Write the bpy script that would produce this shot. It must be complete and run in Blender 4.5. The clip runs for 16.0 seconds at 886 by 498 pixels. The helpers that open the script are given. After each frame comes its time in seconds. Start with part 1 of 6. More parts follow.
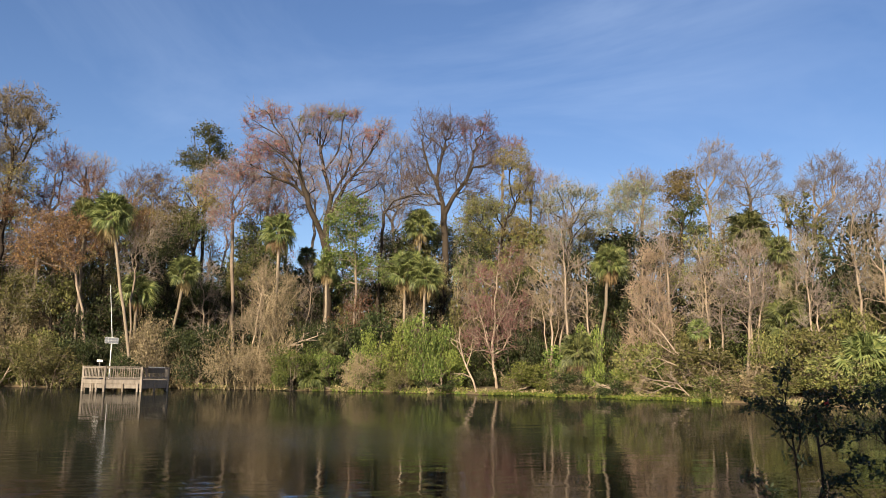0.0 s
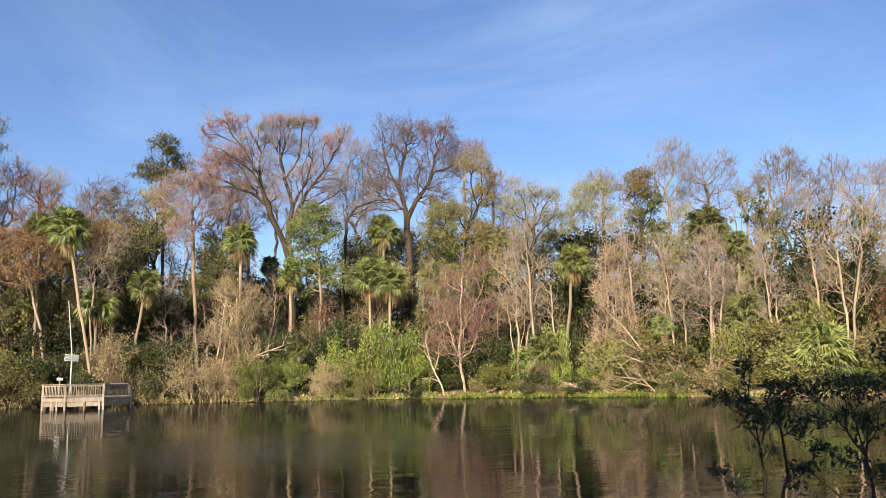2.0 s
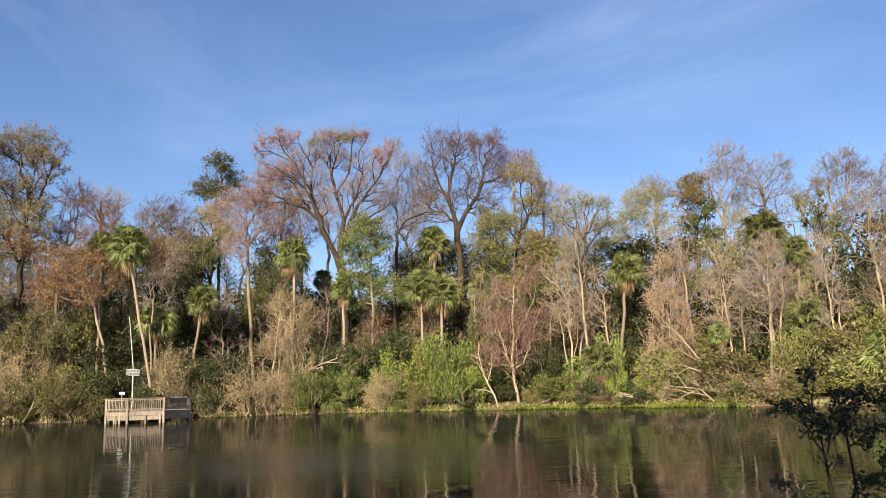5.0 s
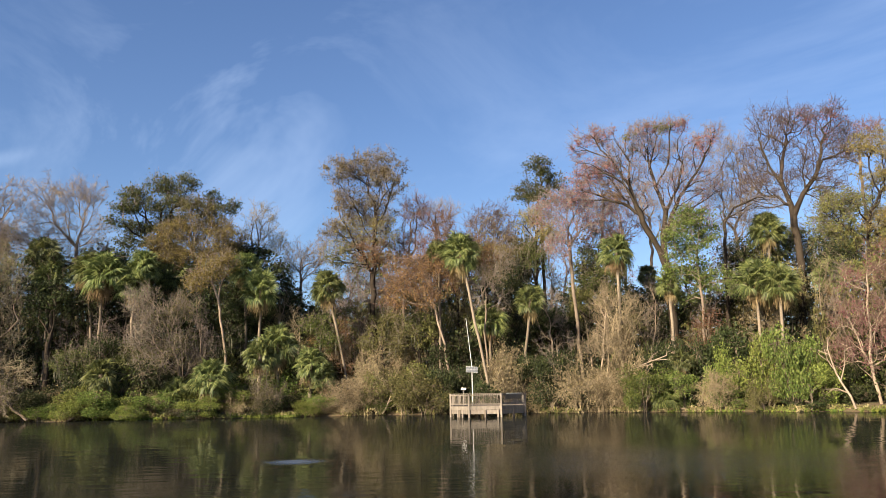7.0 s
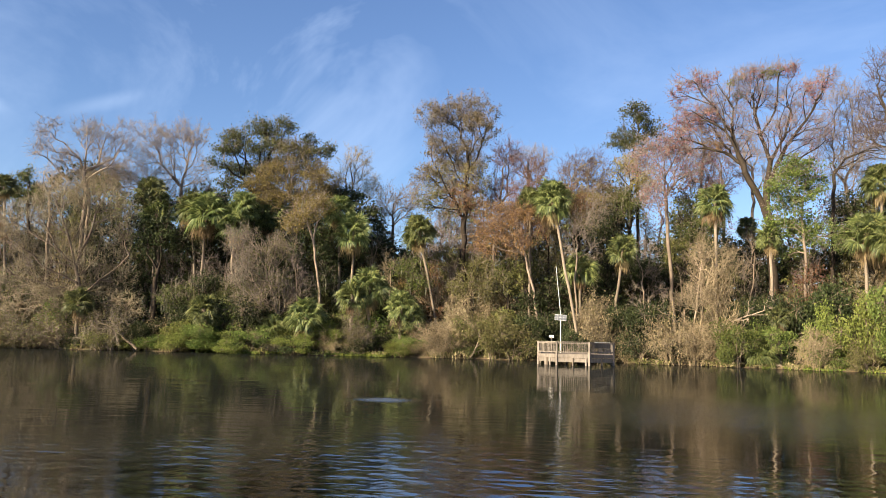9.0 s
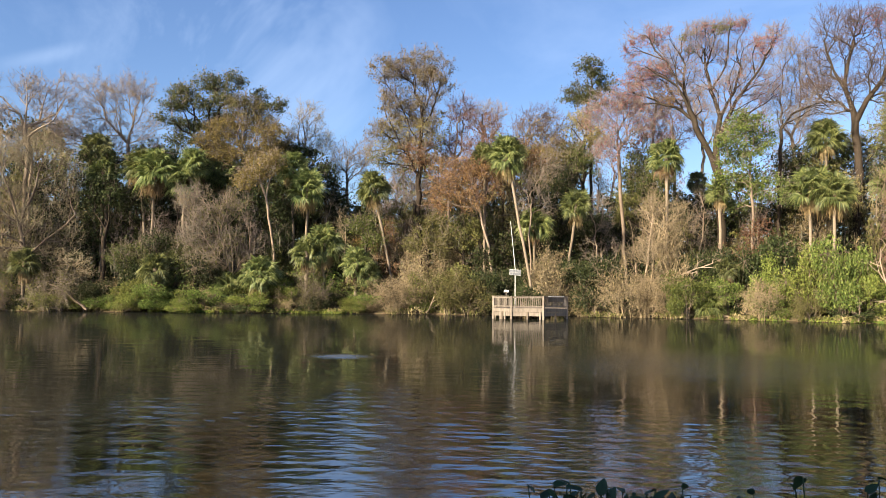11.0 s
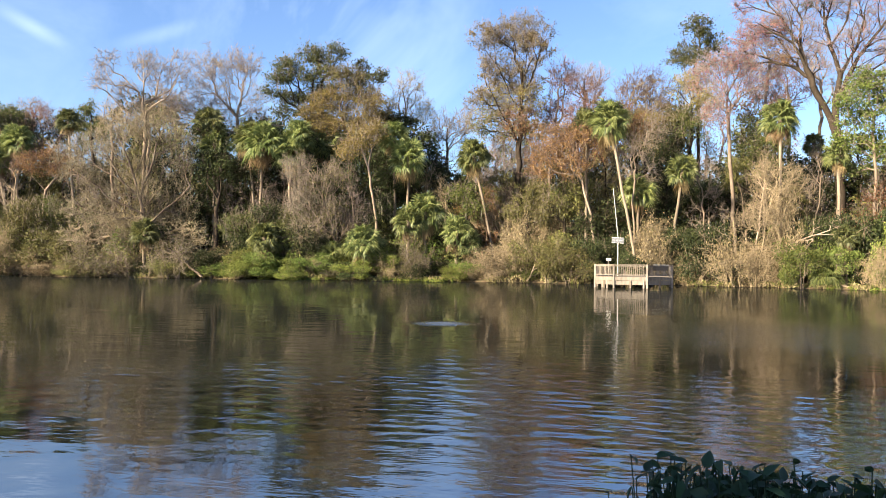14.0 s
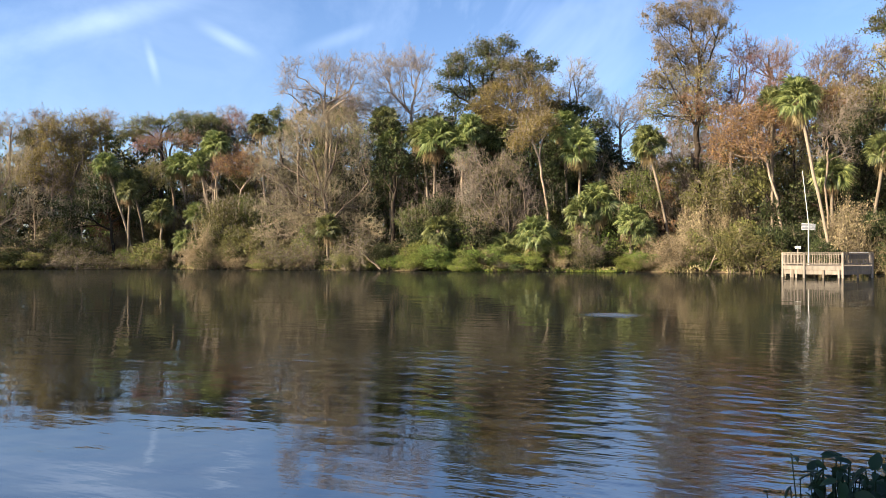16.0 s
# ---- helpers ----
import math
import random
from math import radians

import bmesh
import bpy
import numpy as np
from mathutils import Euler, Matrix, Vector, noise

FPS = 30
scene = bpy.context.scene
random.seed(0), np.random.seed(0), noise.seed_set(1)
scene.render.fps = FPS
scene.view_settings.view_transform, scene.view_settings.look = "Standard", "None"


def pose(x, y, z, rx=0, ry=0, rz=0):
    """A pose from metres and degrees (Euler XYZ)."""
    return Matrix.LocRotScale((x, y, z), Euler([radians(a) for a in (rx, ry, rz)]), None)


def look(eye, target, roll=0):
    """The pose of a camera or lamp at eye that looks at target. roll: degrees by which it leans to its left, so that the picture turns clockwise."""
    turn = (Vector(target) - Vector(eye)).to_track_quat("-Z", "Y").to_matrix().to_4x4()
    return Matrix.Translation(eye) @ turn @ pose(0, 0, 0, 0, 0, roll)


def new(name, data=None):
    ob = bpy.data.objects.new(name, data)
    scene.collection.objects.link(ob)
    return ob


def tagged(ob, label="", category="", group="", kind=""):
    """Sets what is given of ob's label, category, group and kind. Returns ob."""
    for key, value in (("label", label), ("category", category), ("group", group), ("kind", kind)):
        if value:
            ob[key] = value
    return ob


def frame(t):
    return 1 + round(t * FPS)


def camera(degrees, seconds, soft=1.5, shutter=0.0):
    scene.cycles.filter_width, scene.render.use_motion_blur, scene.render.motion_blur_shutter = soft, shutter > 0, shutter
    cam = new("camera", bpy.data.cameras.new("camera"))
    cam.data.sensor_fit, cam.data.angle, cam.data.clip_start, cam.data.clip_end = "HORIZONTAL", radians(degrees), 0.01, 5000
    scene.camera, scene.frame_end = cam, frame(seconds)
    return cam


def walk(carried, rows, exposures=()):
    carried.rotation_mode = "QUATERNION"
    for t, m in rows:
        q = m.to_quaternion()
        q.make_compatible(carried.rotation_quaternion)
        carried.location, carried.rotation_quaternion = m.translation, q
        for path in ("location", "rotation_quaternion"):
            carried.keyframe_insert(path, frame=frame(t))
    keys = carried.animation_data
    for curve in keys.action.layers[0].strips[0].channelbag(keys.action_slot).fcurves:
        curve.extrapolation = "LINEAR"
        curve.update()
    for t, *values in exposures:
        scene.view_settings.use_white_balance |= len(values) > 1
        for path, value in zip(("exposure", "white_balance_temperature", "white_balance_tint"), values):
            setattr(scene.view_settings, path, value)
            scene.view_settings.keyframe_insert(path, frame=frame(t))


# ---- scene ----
# ---------------------------------------------------------------- camera
EYE = 1.75            # the lens above the water
cam = camera(58.1, 16.0, soft=0.45)
# seconds, x, y, yaw, pitch, roll: the camera turns on the spot
ROWS = [
    (0.0, 0.0, 0.0, 0.02, 8.83, 0.99),
    (0.5, 0.0, 0.0, -2.17, 9.27, 0.21),
    (1.0, 0.0, 0.0, -2.65, 9.21, -0.54),
    (1.5, 0.0, 0.0, -2.87, 9.27, -0.92),
    (2.0, 0.0, 0.0, -2.6, 9.14, -1.21),
    (2.5, 0.0, 0.0, -1.98, 9.21, -1.28),
    (3.0, 0.0, 0.0, -1.28, 9.41, -1.48),
    (5.5, 0.0, 0.0, 1.32, 10.53, -1.59),
    (6.0, 0.0, 0.0, 2.28, 11.11, -1.27),
    (6.5, 0.0, 0.0, 9.62, 10.99, -0.95),
    (7.0, 0.0, 0.0, 24.24, 10.37, -0.97),
    (7.5, 0.0, 0.0, 31.16, 9.2, -1.04),
    (8.0, 0.0, 0.0, 31.65, 8.02, -0.77),
    (8.5, 0.0, 0.0, 31.31, 7.43, 0.13),
    (9.0, 0.0, 0.0, 30.81, 6.47, 1.38),
    (9.5, 0.0, 0.0, 30.04, 5.34, 1.84),
    (10.0, 0.0, 0.0, 28.91, 4.49, 1.51),
    (12.5, 0.0, 0.0, 27.18, 1.42, -0.07),
    (13.0, 0.0, 0.0, 29.6, 0.3, 0.02),
    (13.5, 0.0, 0.0, 32.82, -0.5, -0.23),
    (14.0, 0.0, 0.0, 34.7, 1.02, 0.65),
    (14.5, 0.0, 0.0, 35.19, 1.99, 1.19),
    (15.0, 0.1, 0.035, 36.73, 1.41, 1.39),
    (15.5, 0.21, 0.075, 39.33, 0.51, 0.94),
    (16.0, 0.2, 0.07, 47.14, 0.31, 0.02),
]
walk(cam, [(t, Matrix.Translation((x, y, EYE)) @ Euler((0, 0, radians(yaw))).to_matrix().to_4x4()
            @ Euler((radians(90 + pitch), 0, 0)).to_matrix().to_4x4()
            @ Euler((0, 0, radians(roll))).to_matrix().to_4x4()) for t, x, y, yaw, pitch, roll in ROWS],
     exposures=[(0.0, 1.31), (0.5, 1.33), (1.0, 1.6), (2.0, 1.65), (6.0, 1.55), (7.0, 1.55), (7.5, 1.72), (9.0, 1.72), (12.5, 1.92), (13.0, 1.98), (14.0, 2.19), (14.5, 1.87), (15.0, 1.8), (16.0, 2.04)])

# ---------------------------------------------------------------- sky and sun
SUN_AZ, SUN_EL = -160.5, 26.0      # degrees; azimuth clockwise from +y


def nd(tree, kind, **inputs):
    n = tree.nodes.new(kind)
    for k, v in inputs.items():
        if k in n.inputs:
            n.inputs[k].default_value = v
    return n


world = bpy.data.worlds.new("sky")
scene.world = world
world.use_nodes = True
wt = world.node_tree
wt.nodes.clear()
w_out = nd(wt, "ShaderNodeOutputWorld")
w_bg = nd(wt, "ShaderNodeBackground", Strength=0.0435)
w_sky = nd(wt, "ShaderNodeTexSky")
w_sky.sky_type = "NISHITA"
w_sky.sun_disc = False
w_sky.sun_elevation = radians(SUN_EL)
w_sky.sun_rotation = radians(SUN_AZ)
w_sky.air_density, w_sky.dust_density, w_sky.ozone_density = 1.1, 0.3, 2.5
# thin cirrus: stretched noise over the sky's directions
w_co = nd(wt, "ShaderNodeTexCoord")
w_map = nd(wt, "ShaderNodeMapping")
w_map.inputs["Rotation"].default_value = (0.35, 0.25, 0.9)
w_map.inputs["Scale"].default_value = (1.1, 3.2, 4.0)
w_n1 = nd(wt, "ShaderNodeTexNoise", Scale=1.1, Detail=6.0, Roughness=0.62, Distortion=0.9)
w_ramp = nd(wt, "ShaderNodeValToRGB")
w_ramp.color_ramp.elements[0].position = 0.46
w_ramp.color_ramp.elements[0].color = (0, 0, 0, 1)
w_ramp.color_ramp.elements[1].position = 0.85
w_ramp.color_ramp.elements[1].color = (0.30, 0.30, 0.30, 1)
w_mix = nd(wt, "ShaderNodeMix")
w_mix.data_type = "RGBA"
w_mix.inputs["B"].default_value = (0, 0, 0, 1)
for s in w_mix.inputs:
    if s.name == "B" and s.type == "RGBA":
        s.default_value = (8.6, 10.2, 12.8, 1)
mixA = [s for s in w_mix.inputs if s.name == "A" and s.type == "RGBA"][0]
mixOut = [s for s in w_mix.outputs if s.type == "RGBA"][0]
wt.links.new(w_co.outputs["Generated"], w_map.inputs["Vector"])
wt.links.new(w_map.outputs["Vector"], w_n1.inputs["Vector"])
wt.links.new(w_n1.outputs["Fac"], w_ramp.inputs["Fac"])


def sky_dir(az, el):
    return Vector((math.sin(radians(az)) * math.cos(radians(el)), math.cos(radians(az)) * math.cos(radians(el)), math.sin(radians(el))))


def w_math(op, a, b):
    n = nd(wt, "ShaderNodeMath")
    n.operation = op
    for s, v in zip(n.inputs, (a, b)):
        if isinstance(v, (int, float)):
            s.default_value = v
        else:
            wt.links.new(v, s)
    return n.outputs[0]


def w_fall(value, reach, amount):
    """amount where value is 0, easing to 0 at reach."""
    n = nd(wt, "ShaderNodeMapRange")
    n.interpolation_type = "SMOOTHSTEP"
    n.inputs["From Max"].default_value, n.inputs["To Min"].default_value, n.inputs["To Max"].default_value = reach, amount, 0.0
    wt.links.new(value, n.inputs["Value"])
    return n.outputs[0]


def w_near(d, reach, amount):
    n = nd(wt, "ShaderNodeVectorMath")
    n.operation = "DISTANCE"
    wt.links.new(w_co.outputs["Generated"], n.inputs[0])
    n.inputs[1].default_value = d
    return w_fall(n.outputs["Value"], reach, amount)


def w_trail(a, b, width, amount):
    """A worn vapour trail between two directions."""
    a, b = sky_dir(*a), sky_dir(*b)
    n = nd(wt, "ShaderNodeVectorMath")
    n.operation = "DOT_PRODUCT"
    wt.links.new(w_co.outputs["Generated"], n.inputs[0])
    n.inputs[1].default_value = a.cross(b).normalized()
    band = w_fall(w_math("ABSOLUTE", n.outputs["Value"], 0.0), width, 1.0)
    mid = ((a + b) / 2).normalized()
    return w_math("MULTIPLY", band, w_near(mid, (a - b).length * 0.62, amount))


# where the cirrus is thicker, and a few old trails
w_dense = w_math("ADD", w_near(sky_dir(-40, 19), 0.26, 1.3), w_near(sky_dir(-74, 14), 0.5, 0.22))
w_dense = w_math("ADD", w_dense, w_near(sky_dir(12, 26), 0.35, 0.5))
w_cloud = w_math("MULTIPLY", w_ramp.outputs["Color"], w_math("ADD", w_dense, 0.45))
w_low = w_near(sky_dir(-75, 2), 0.4, 0.02)
w_cloud = w_math("ADD", w_cloud, w_low)
for ta, tb, tw, tq in (((-79, 11.5), (-63, 17.6), 0.02, 0.2), ((-64.6, 15.6), (-60.0, 13.5), 0.012, 0.2), ((-57.8, 13.7), (-51.5, 16.1), 0.013, 0.15), ((-67.6, 14.2), (-66.8, 11.2), 0.007, 0.18)):
    w_cloud = w_math("ADD", w_cloud, w_math("MULTIPLY", w_trail(ta, tb, tw, tq), w_math("ADD", w_n1.outputs["Fac"], 0.3)))
wt.links.new(w_math("MINIMUM", w_cloud, 0.8), w_mix.inputs["Factor"])
w_tint = nd(wt, "ShaderNodeMix")
w_tint.data_type, w_tint.blend_type = "RGBA", "MULTIPLY"
w_tint.inputs["Factor"].default_value = 1.0
w_ab = [s for s in w_tint.inputs if s.type == "RGBA"]
w_ab[1].default_value = (0.88, 0.965, 1.19, 1)      # a clear, deep winter blue
wt.links.new(w_sky.outputs["Color"], w_ab[0])
wt.links.new([s for s in w_tint.outputs if s.type == "RGBA"][0], mixA)
wt.links.new(mixOut, w_bg.inputs["Color"])
wt.links.new(w_bg.outputs["Background"], w_out.inputs["Surface"])

sun = new("sun", bpy.data.lights.new("sun", "SUN"))
sun.data.energy, sun.data.angle, sun.data.color = 5.0, radians(0.6), (1.0, 0.845, 0.6)
sun_from = Vector((math.sin(radians(SUN_AZ)) * math.cos(radians(SUN_EL)),
                   math.cos(radians(SUN_AZ)) * math.cos(radians(SUN_EL)), math.sin(radians(SUN_EL))))
sun.matrix_world = look(sun_from * 200, (0, 0, 0))


# ---------------------------------------------------------------- materials
def ramp(tree, stops):
    r = nd(tree, "ShaderNodeValToRGB")
    e = r.color_ramp.elements
    while len(e) < len(stops):
        e.new(0.5)
    for k, (pos, col) in zip(e, stops):
        k.position, k.color = pos, (*col, 1)
    return r


def mat_new(name):
    m = bpy.data.materials.new(name)
    m.use_nodes = True
    m.node_tree.nodes.clear()
    return m, m.node_tree, nd(m.node_tree, "ShaderNodeOutputMaterial")


def leaf_mat(name, colours, through_light=0.32, vary=0.35, gloss=0.25):
    """Foliage: a colour for each leaf out of the ramp, a shift for each plant, some light passing through."""
    m, t, out = mat_new(name)
    geo, info = nd(t, "ShaderNodeNewGeometry"), nd(t, "ShaderNodeObjectInfo")
    r = ramp(t, [(i / max(1, len(colours) - 1), c) for i, c in enumerate(colours)])
    hsv = nd(t, "ShaderNodeHueSaturation")
    val = nd(t, "ShaderNodeMapRange")
    val.inputs["To Min"].default_value, val.inputs["To Max"].default_value = 1 - vary, 1 + vary
    hue = nd(t, "ShaderNodeMapRange")
    hue.inputs["To Min"].default_value, hue.inputs["To Max"].default_value = 0.485, 0.515
    t.links.new(geo.outputs["Random Per Island"], r.inputs["Fac"])
    t.links.new(info.outputs["Random"], val.inputs["Value"])
    t.links.new(info.outputs["Random"], hue.inputs["Value"])
    t.links.new(r.outputs["Color"], hsv.inputs["Color"])
    t.links.new(val.outputs["Result"], hsv.inputs["Value"])
    t.links.new(hue.outputs["Result"], hsv.inputs["Hue"])
    p = nd(t, "ShaderNodeBsdfPrincipled", Roughness=0.55)
    p.inputs["Specular IOR Level"].default_value = gloss
    tr = nd(t, "ShaderNodeBsdfTranslucent")
    mx = nd(t, "ShaderNodeMixShader", Fac=through_light)
    t.links.new(hsv.outputs["Color"], p.inputs["Base Color"])
    t.links.new(hsv.outputs["Color"], tr.inputs["Color"])
    t.links.new(p.outputs[0], mx.inputs[1])
    t.links.new(tr.outputs[0], mx.inputs[2])
    t.links.new(mx.outputs[0], out.inputs["Surface"])
    return m


def bark_mat(name, dark, light, scale=6.0, stretch=0.25, vary=0.3, bump=0.3):
    """Bark and twigs: streaky noise along the stem, lichen patches, a shift for each tree."""
    m, t, out = mat_new(name)
    co, mp = nd(t, "ShaderNodeTexCoord"), nd(t, "ShaderNodeMapping")
    mp.inputs["Scale"].default_value = (1, 1, stretch)
    n1 = nd(t, "ShaderNodeTexNoise", Scale=scale, Detail=5.0, Roughness=0.65)
    n2 = nd(t, "ShaderNodeTexNoise", Scale=0.7, Detail=2.0)
    r = ramp(t, [(0.3, dark), (0.7, light)])
    mixn = nd(t, "ShaderNodeMath")
    mixn.operation = "MULTIPLY_ADD"
    mixn.inputs[1].default_value = 0.6
    info, val, hsv = nd(t, "ShaderNodeObjectInfo"), nd(t, "ShaderNodeMapRange"), nd(t, "ShaderNodeHueSaturation")
    val.inputs["To Min"].default_value, val.inputs["To Max"].default_value = 1 - vary, 1 + vary
    sc = nd(t, "ShaderNodeMath")
    sc.operation = "MULTIPLY"
    sc.inputs[1].default_value = 0.4
    p = nd(t, "ShaderNodeBsdfPrincipled", Roughness=0.9)
    p.inputs["Specular IOR Level"].default_value = 0.15
    b = nd(t, "ShaderNodeBump", Strength=bump, Distance=0.05)
    L = t.links.new
    L(co.outputs["Object"], mp.inputs["Vector"])
    L(mp.outputs["Vector"], n1.inputs["Vector"])
    L(co.outputs["Object"], n2.inputs["Vector"])
    L(n2.outputs["Fac"], sc.inputs[0])
    L(n1.outputs["Fac"], mixn.inputs[0])
    L(sc.outputs[0], mixn.inputs[2])
    L(mixn.outputs[0], r.inputs["Fac"])
    L(info.outputs["Random"], val.inputs["Value"])
    L(val.outputs["Result"], hsv.inputs["Value"])
    L(r.outputs["Color"], hsv.inputs["Color"])
    L(hsv.outputs["Color"], p.inputs["Base Color"])
    L(n1.outputs["Fac"], b.inputs["Height"])
    L(b.outputs["Normal"], p.inputs["Normal"])
    L(p.outputs[0], out.inputs["Surface"])
    return m


def water_mat():
    """Still, tea-dark pond water with wind ripples in patches."""
    m, t, out = mat_new("pond_water")
    L = t.links.new
    co = nd(t, "ShaderNodeTexCoord")

    def waves(scale, sx, sy, rot, detail):
        ro = nd(t, "ShaderNodeMapping")
        ro.inputs["Rotation"].default_value = (0, 0, radians(rot))
        mp = nd(t, "ShaderNodeMapping")
        mp.inputs["Scale"].default_value = (sx, sy, 1)
        n = nd(t, "ShaderNodeTexNoise", Scale=scale, Detail=detail, Roughness=0.5)
        L(co.outputs["Object"], ro.inputs["Vector"])
        L(ro.outputs["Vector"], mp.inputs["Vector"])
        L(mp.outputs["Vector"], n.inputs["Vector"])
        return n.outputs["Fac"]

    fine = waves(1.0, 3.4, 11.0, -20, 2.0)
    mid = waves(1.0, 1.5, 5.0, -27, 2.0)
    swell = waves(1.0, 0.7, 1.5, -33, 1.0)
    patch = waves(1.0, 0.03, 0.07, -20, 2.0)
    pr = ramp(t, [(0.42, (0.06, 0.06, 0.06)), (0.62, (0.25, 0.25, 0.25))])
    L(patch, pr.inputs["Fac"])
    # a ruffled spot where something stirs the water
    ds = nd(t, "ShaderNodeVectorMath")
    ds.operation = "DISTANCE"
    ds.inputs[1].default_value = (23.2 * math.sin(radians(-34.8)), 23.2 * math.cos(radians(-34.8)), 0)
    L(co.outputs["Object"], ds.inputs[0])
    sp = nd(t, "ShaderNodeMapRange")
    sp.interpolation_type = "SMOOTHSTEP"
    sp.inputs["From Min"].default_value, sp.inputs["From Max"].default_value = 0.3, 1.3
    sp.inputs["To Min"].default_value, sp.inputs["To Max"].default_value = 9.0, 0.0
    L(ds.outputs["Value"], sp.inputs["Value"])
    total = nd(t, "ShaderNodeMath")
    total.operation = "ADD"
    wide = nd(t, "ShaderNodeVectorMath")
    wide.operation = "DISTANCE"
    wide.inputs[1].default_value = (-3.5, 22.0, 0)
    L(co.outputs["Object"], wide.inputs[0])
    ws = nd(t, "ShaderNodeMapRange")
    ws.interpolation_type = "SMOOTHSTEP"
    ws.inputs["From Min"].default_value, ws.inputs["From Max"].default_value = 2.0, 9.0
    ws.inputs["To Min"].default_value, ws.inputs["To Max"].default_value = 1.3, 0.0
    L(wide.outputs["Value"], ws.inputs["Value"])
    both = nd(t, "ShaderNodeMath")
    both.operation = "ADD"
    L(pr.outputs["Color"], both.inputs[0])
    L(ws.outputs["Result"], both.inputs[1])
    near = nd(t, "ShaderNodeVectorMath")
    near.operation = "DISTANCE"
    near.inputs[1].default_value = (10.5 * math.sin(radians(-41)), 10.5 * math.cos(radians(-41)), 0)
    L(co.outputs["Object"], near.inputs[0])
    ns = nd(t, "ShaderNodeMapRange")
    ns.interpolation_type = "SMOOTHSTEP"
    ns.inputs["From Min"].default_value, ns.inputs["From Max"].default_value = 3.5, 8.5
    ns.inputs["To Min"].default_value, ns.inputs["To Max"].default_value = 1.4, 0.0
    L(near.outputs["Value"], ns.inputs["Value"])
    third = nd(t, "ShaderNodeMath")
    third.operation = "ADD"
    L(both.outputs[0], third.inputs[0])
    L(ns.outputs["Result"], third.inputs[1])
    # a sheltered, calm stretch by the bank
    calm = nd(t, "ShaderNodeVectorMath")
    calm.operation = "DISTANCE"
    calm.inputs[1].default_value = (8.5 * math.sin(radians(-68)), 8.5 * math.cos(radians(-68)), 0)
    L(co.outputs["Object"], calm.inputs[0])
    cm = nd(t, "ShaderNodeMapRange")
    cm.interpolation_type = "SMOOTHSTEP"
    cm.inputs["From Min"].default_value, cm.inputs["From Max"].default_value = 2.5, 6.0
    cm.inputs["To Min"].default_value, cm.inputs["To Max"].default_value = 0.22, 1.0
    L(calm.outputs["Value"], cm.inputs["Value"])
    quiet = nd(t, "ShaderNodeMath")
    quiet.operation = "MULTIPLY"
    L(third.outputs[0], quiet.inputs[0])
    L(cm.outputs["Result"], quiet.inputs[1])
    L(quiet.outputs[0], total.inputs[0])
    L(sp.outputs["Result"], total.inputs[1])
    # wind-rough water away from the bank, rougher where it is ruffled
    far = nd(t, "ShaderNodeVectorMath")
    far.operation = "LENGTH"
    L(co.outputs["Object"], far.inputs[0])
    fr = nd(t, "ShaderNodeMapRange")
    fr.interpolation_type = "SMOOTHSTEP"
    fr.inputs["From Min"].default_value, fr.inputs["From Max"].default_value = 9.0, 55.0
    fr.inputs["To Min"].default_value, fr.inputs["To Max"].default_value = 0.022, 0.035
    L(far.outputs["Value"], fr.inputs["Value"])
    prev = fr.outputs["Result"]
    for src, gain in ((ws, 0.09), (sp, 0.03)):
        ma = nd(t, "ShaderNodeMath")
        ma.operation = "MULTIPLY_ADD"
        ma.inputs[1].default_value = gain
        L(src.outputs["Result"], ma.inputs[0])
        L(prev, ma.inputs[2])
        prev = ma.outputs[0]
    # the ripples flatten away from the near bank
    lull = nd(t, "ShaderNodeMapRange")
    lull.interpolation_type = "SMOOTHSTEP"
    lull.inputs["From Min"].default_value, lull.inputs["From Max"].default_value = 10.0, 42.0
    lull.inputs["To Min"].default_value, lull.inputs["To Max"].default_value = 1.0, 0.45
    L(far.outputs["Value"], lull.inputs["Value"])
    last = None
    for height, depth in ((fine, 0.0035), (mid, 0.0045)):
        mul = nd(t, "ShaderNodeMath")
        mul.operation = "MULTIPLY"
        L(height, mul.inputs[0])
        L(total.outputs[0], mul.inputs[1])
        bn = nd(t, "ShaderNodeBump", Strength=1.0, Distance=depth)
        L(lull.outputs["Result"], bn.inputs["Strength"])
        L(mul.outputs[0], bn.inputs["Height"])
        if last:
            L(last.outputs["Normal"], bn.inputs["Normal"])
        last = bn
    b3 = nd(t, "ShaderNodeBump", Strength=1.0, Distance=0.016)
    L(waves(1.0, 0.14, 0.32, -15, 2.0), b3.inputs["Height"])
    L(last.outputs["Normal"], b3.inputs["Normal"])
    last = b3
    b2 = nd(t, "ShaderNodeBump", Strength=0.6, Distance=0.012)
    L(swell, b2.inputs["Height"])
    L(last.outputs["Normal"], b2.inputs["Normal"])
    # reflected light weighted by hand: below clear water when grazing, above it when steep
    body = nd(t, "ShaderNodeBsdfDiffuse", Color=(0.012, 0.013, 0.011, 1))
    mirror_lobe = nd(t, "ShaderNodeBsdfGlossy", Color=(1, 1, 1, 1))
    fres = nd(t, "ShaderNodeFresnel", IOR=1.33)
    share = nd(t, "ShaderNodeMapRange")
    share.inputs["From Min"].default_value, share.inputs["From Max"].default_value = 0.15, 0.85
    share.inputs["To Min"].default_value, share.inputs["To Max"].default_value = 0.38, 0.42
    both_ways = nd(t, "ShaderNodeMixShader")
    L(prev, mirror_lobe.inputs["Roughness"])
    L(b2.outputs["Normal"], mirror_lobe.inputs["Normal"])
    L(fres.outputs[0], share.inputs["Value"])
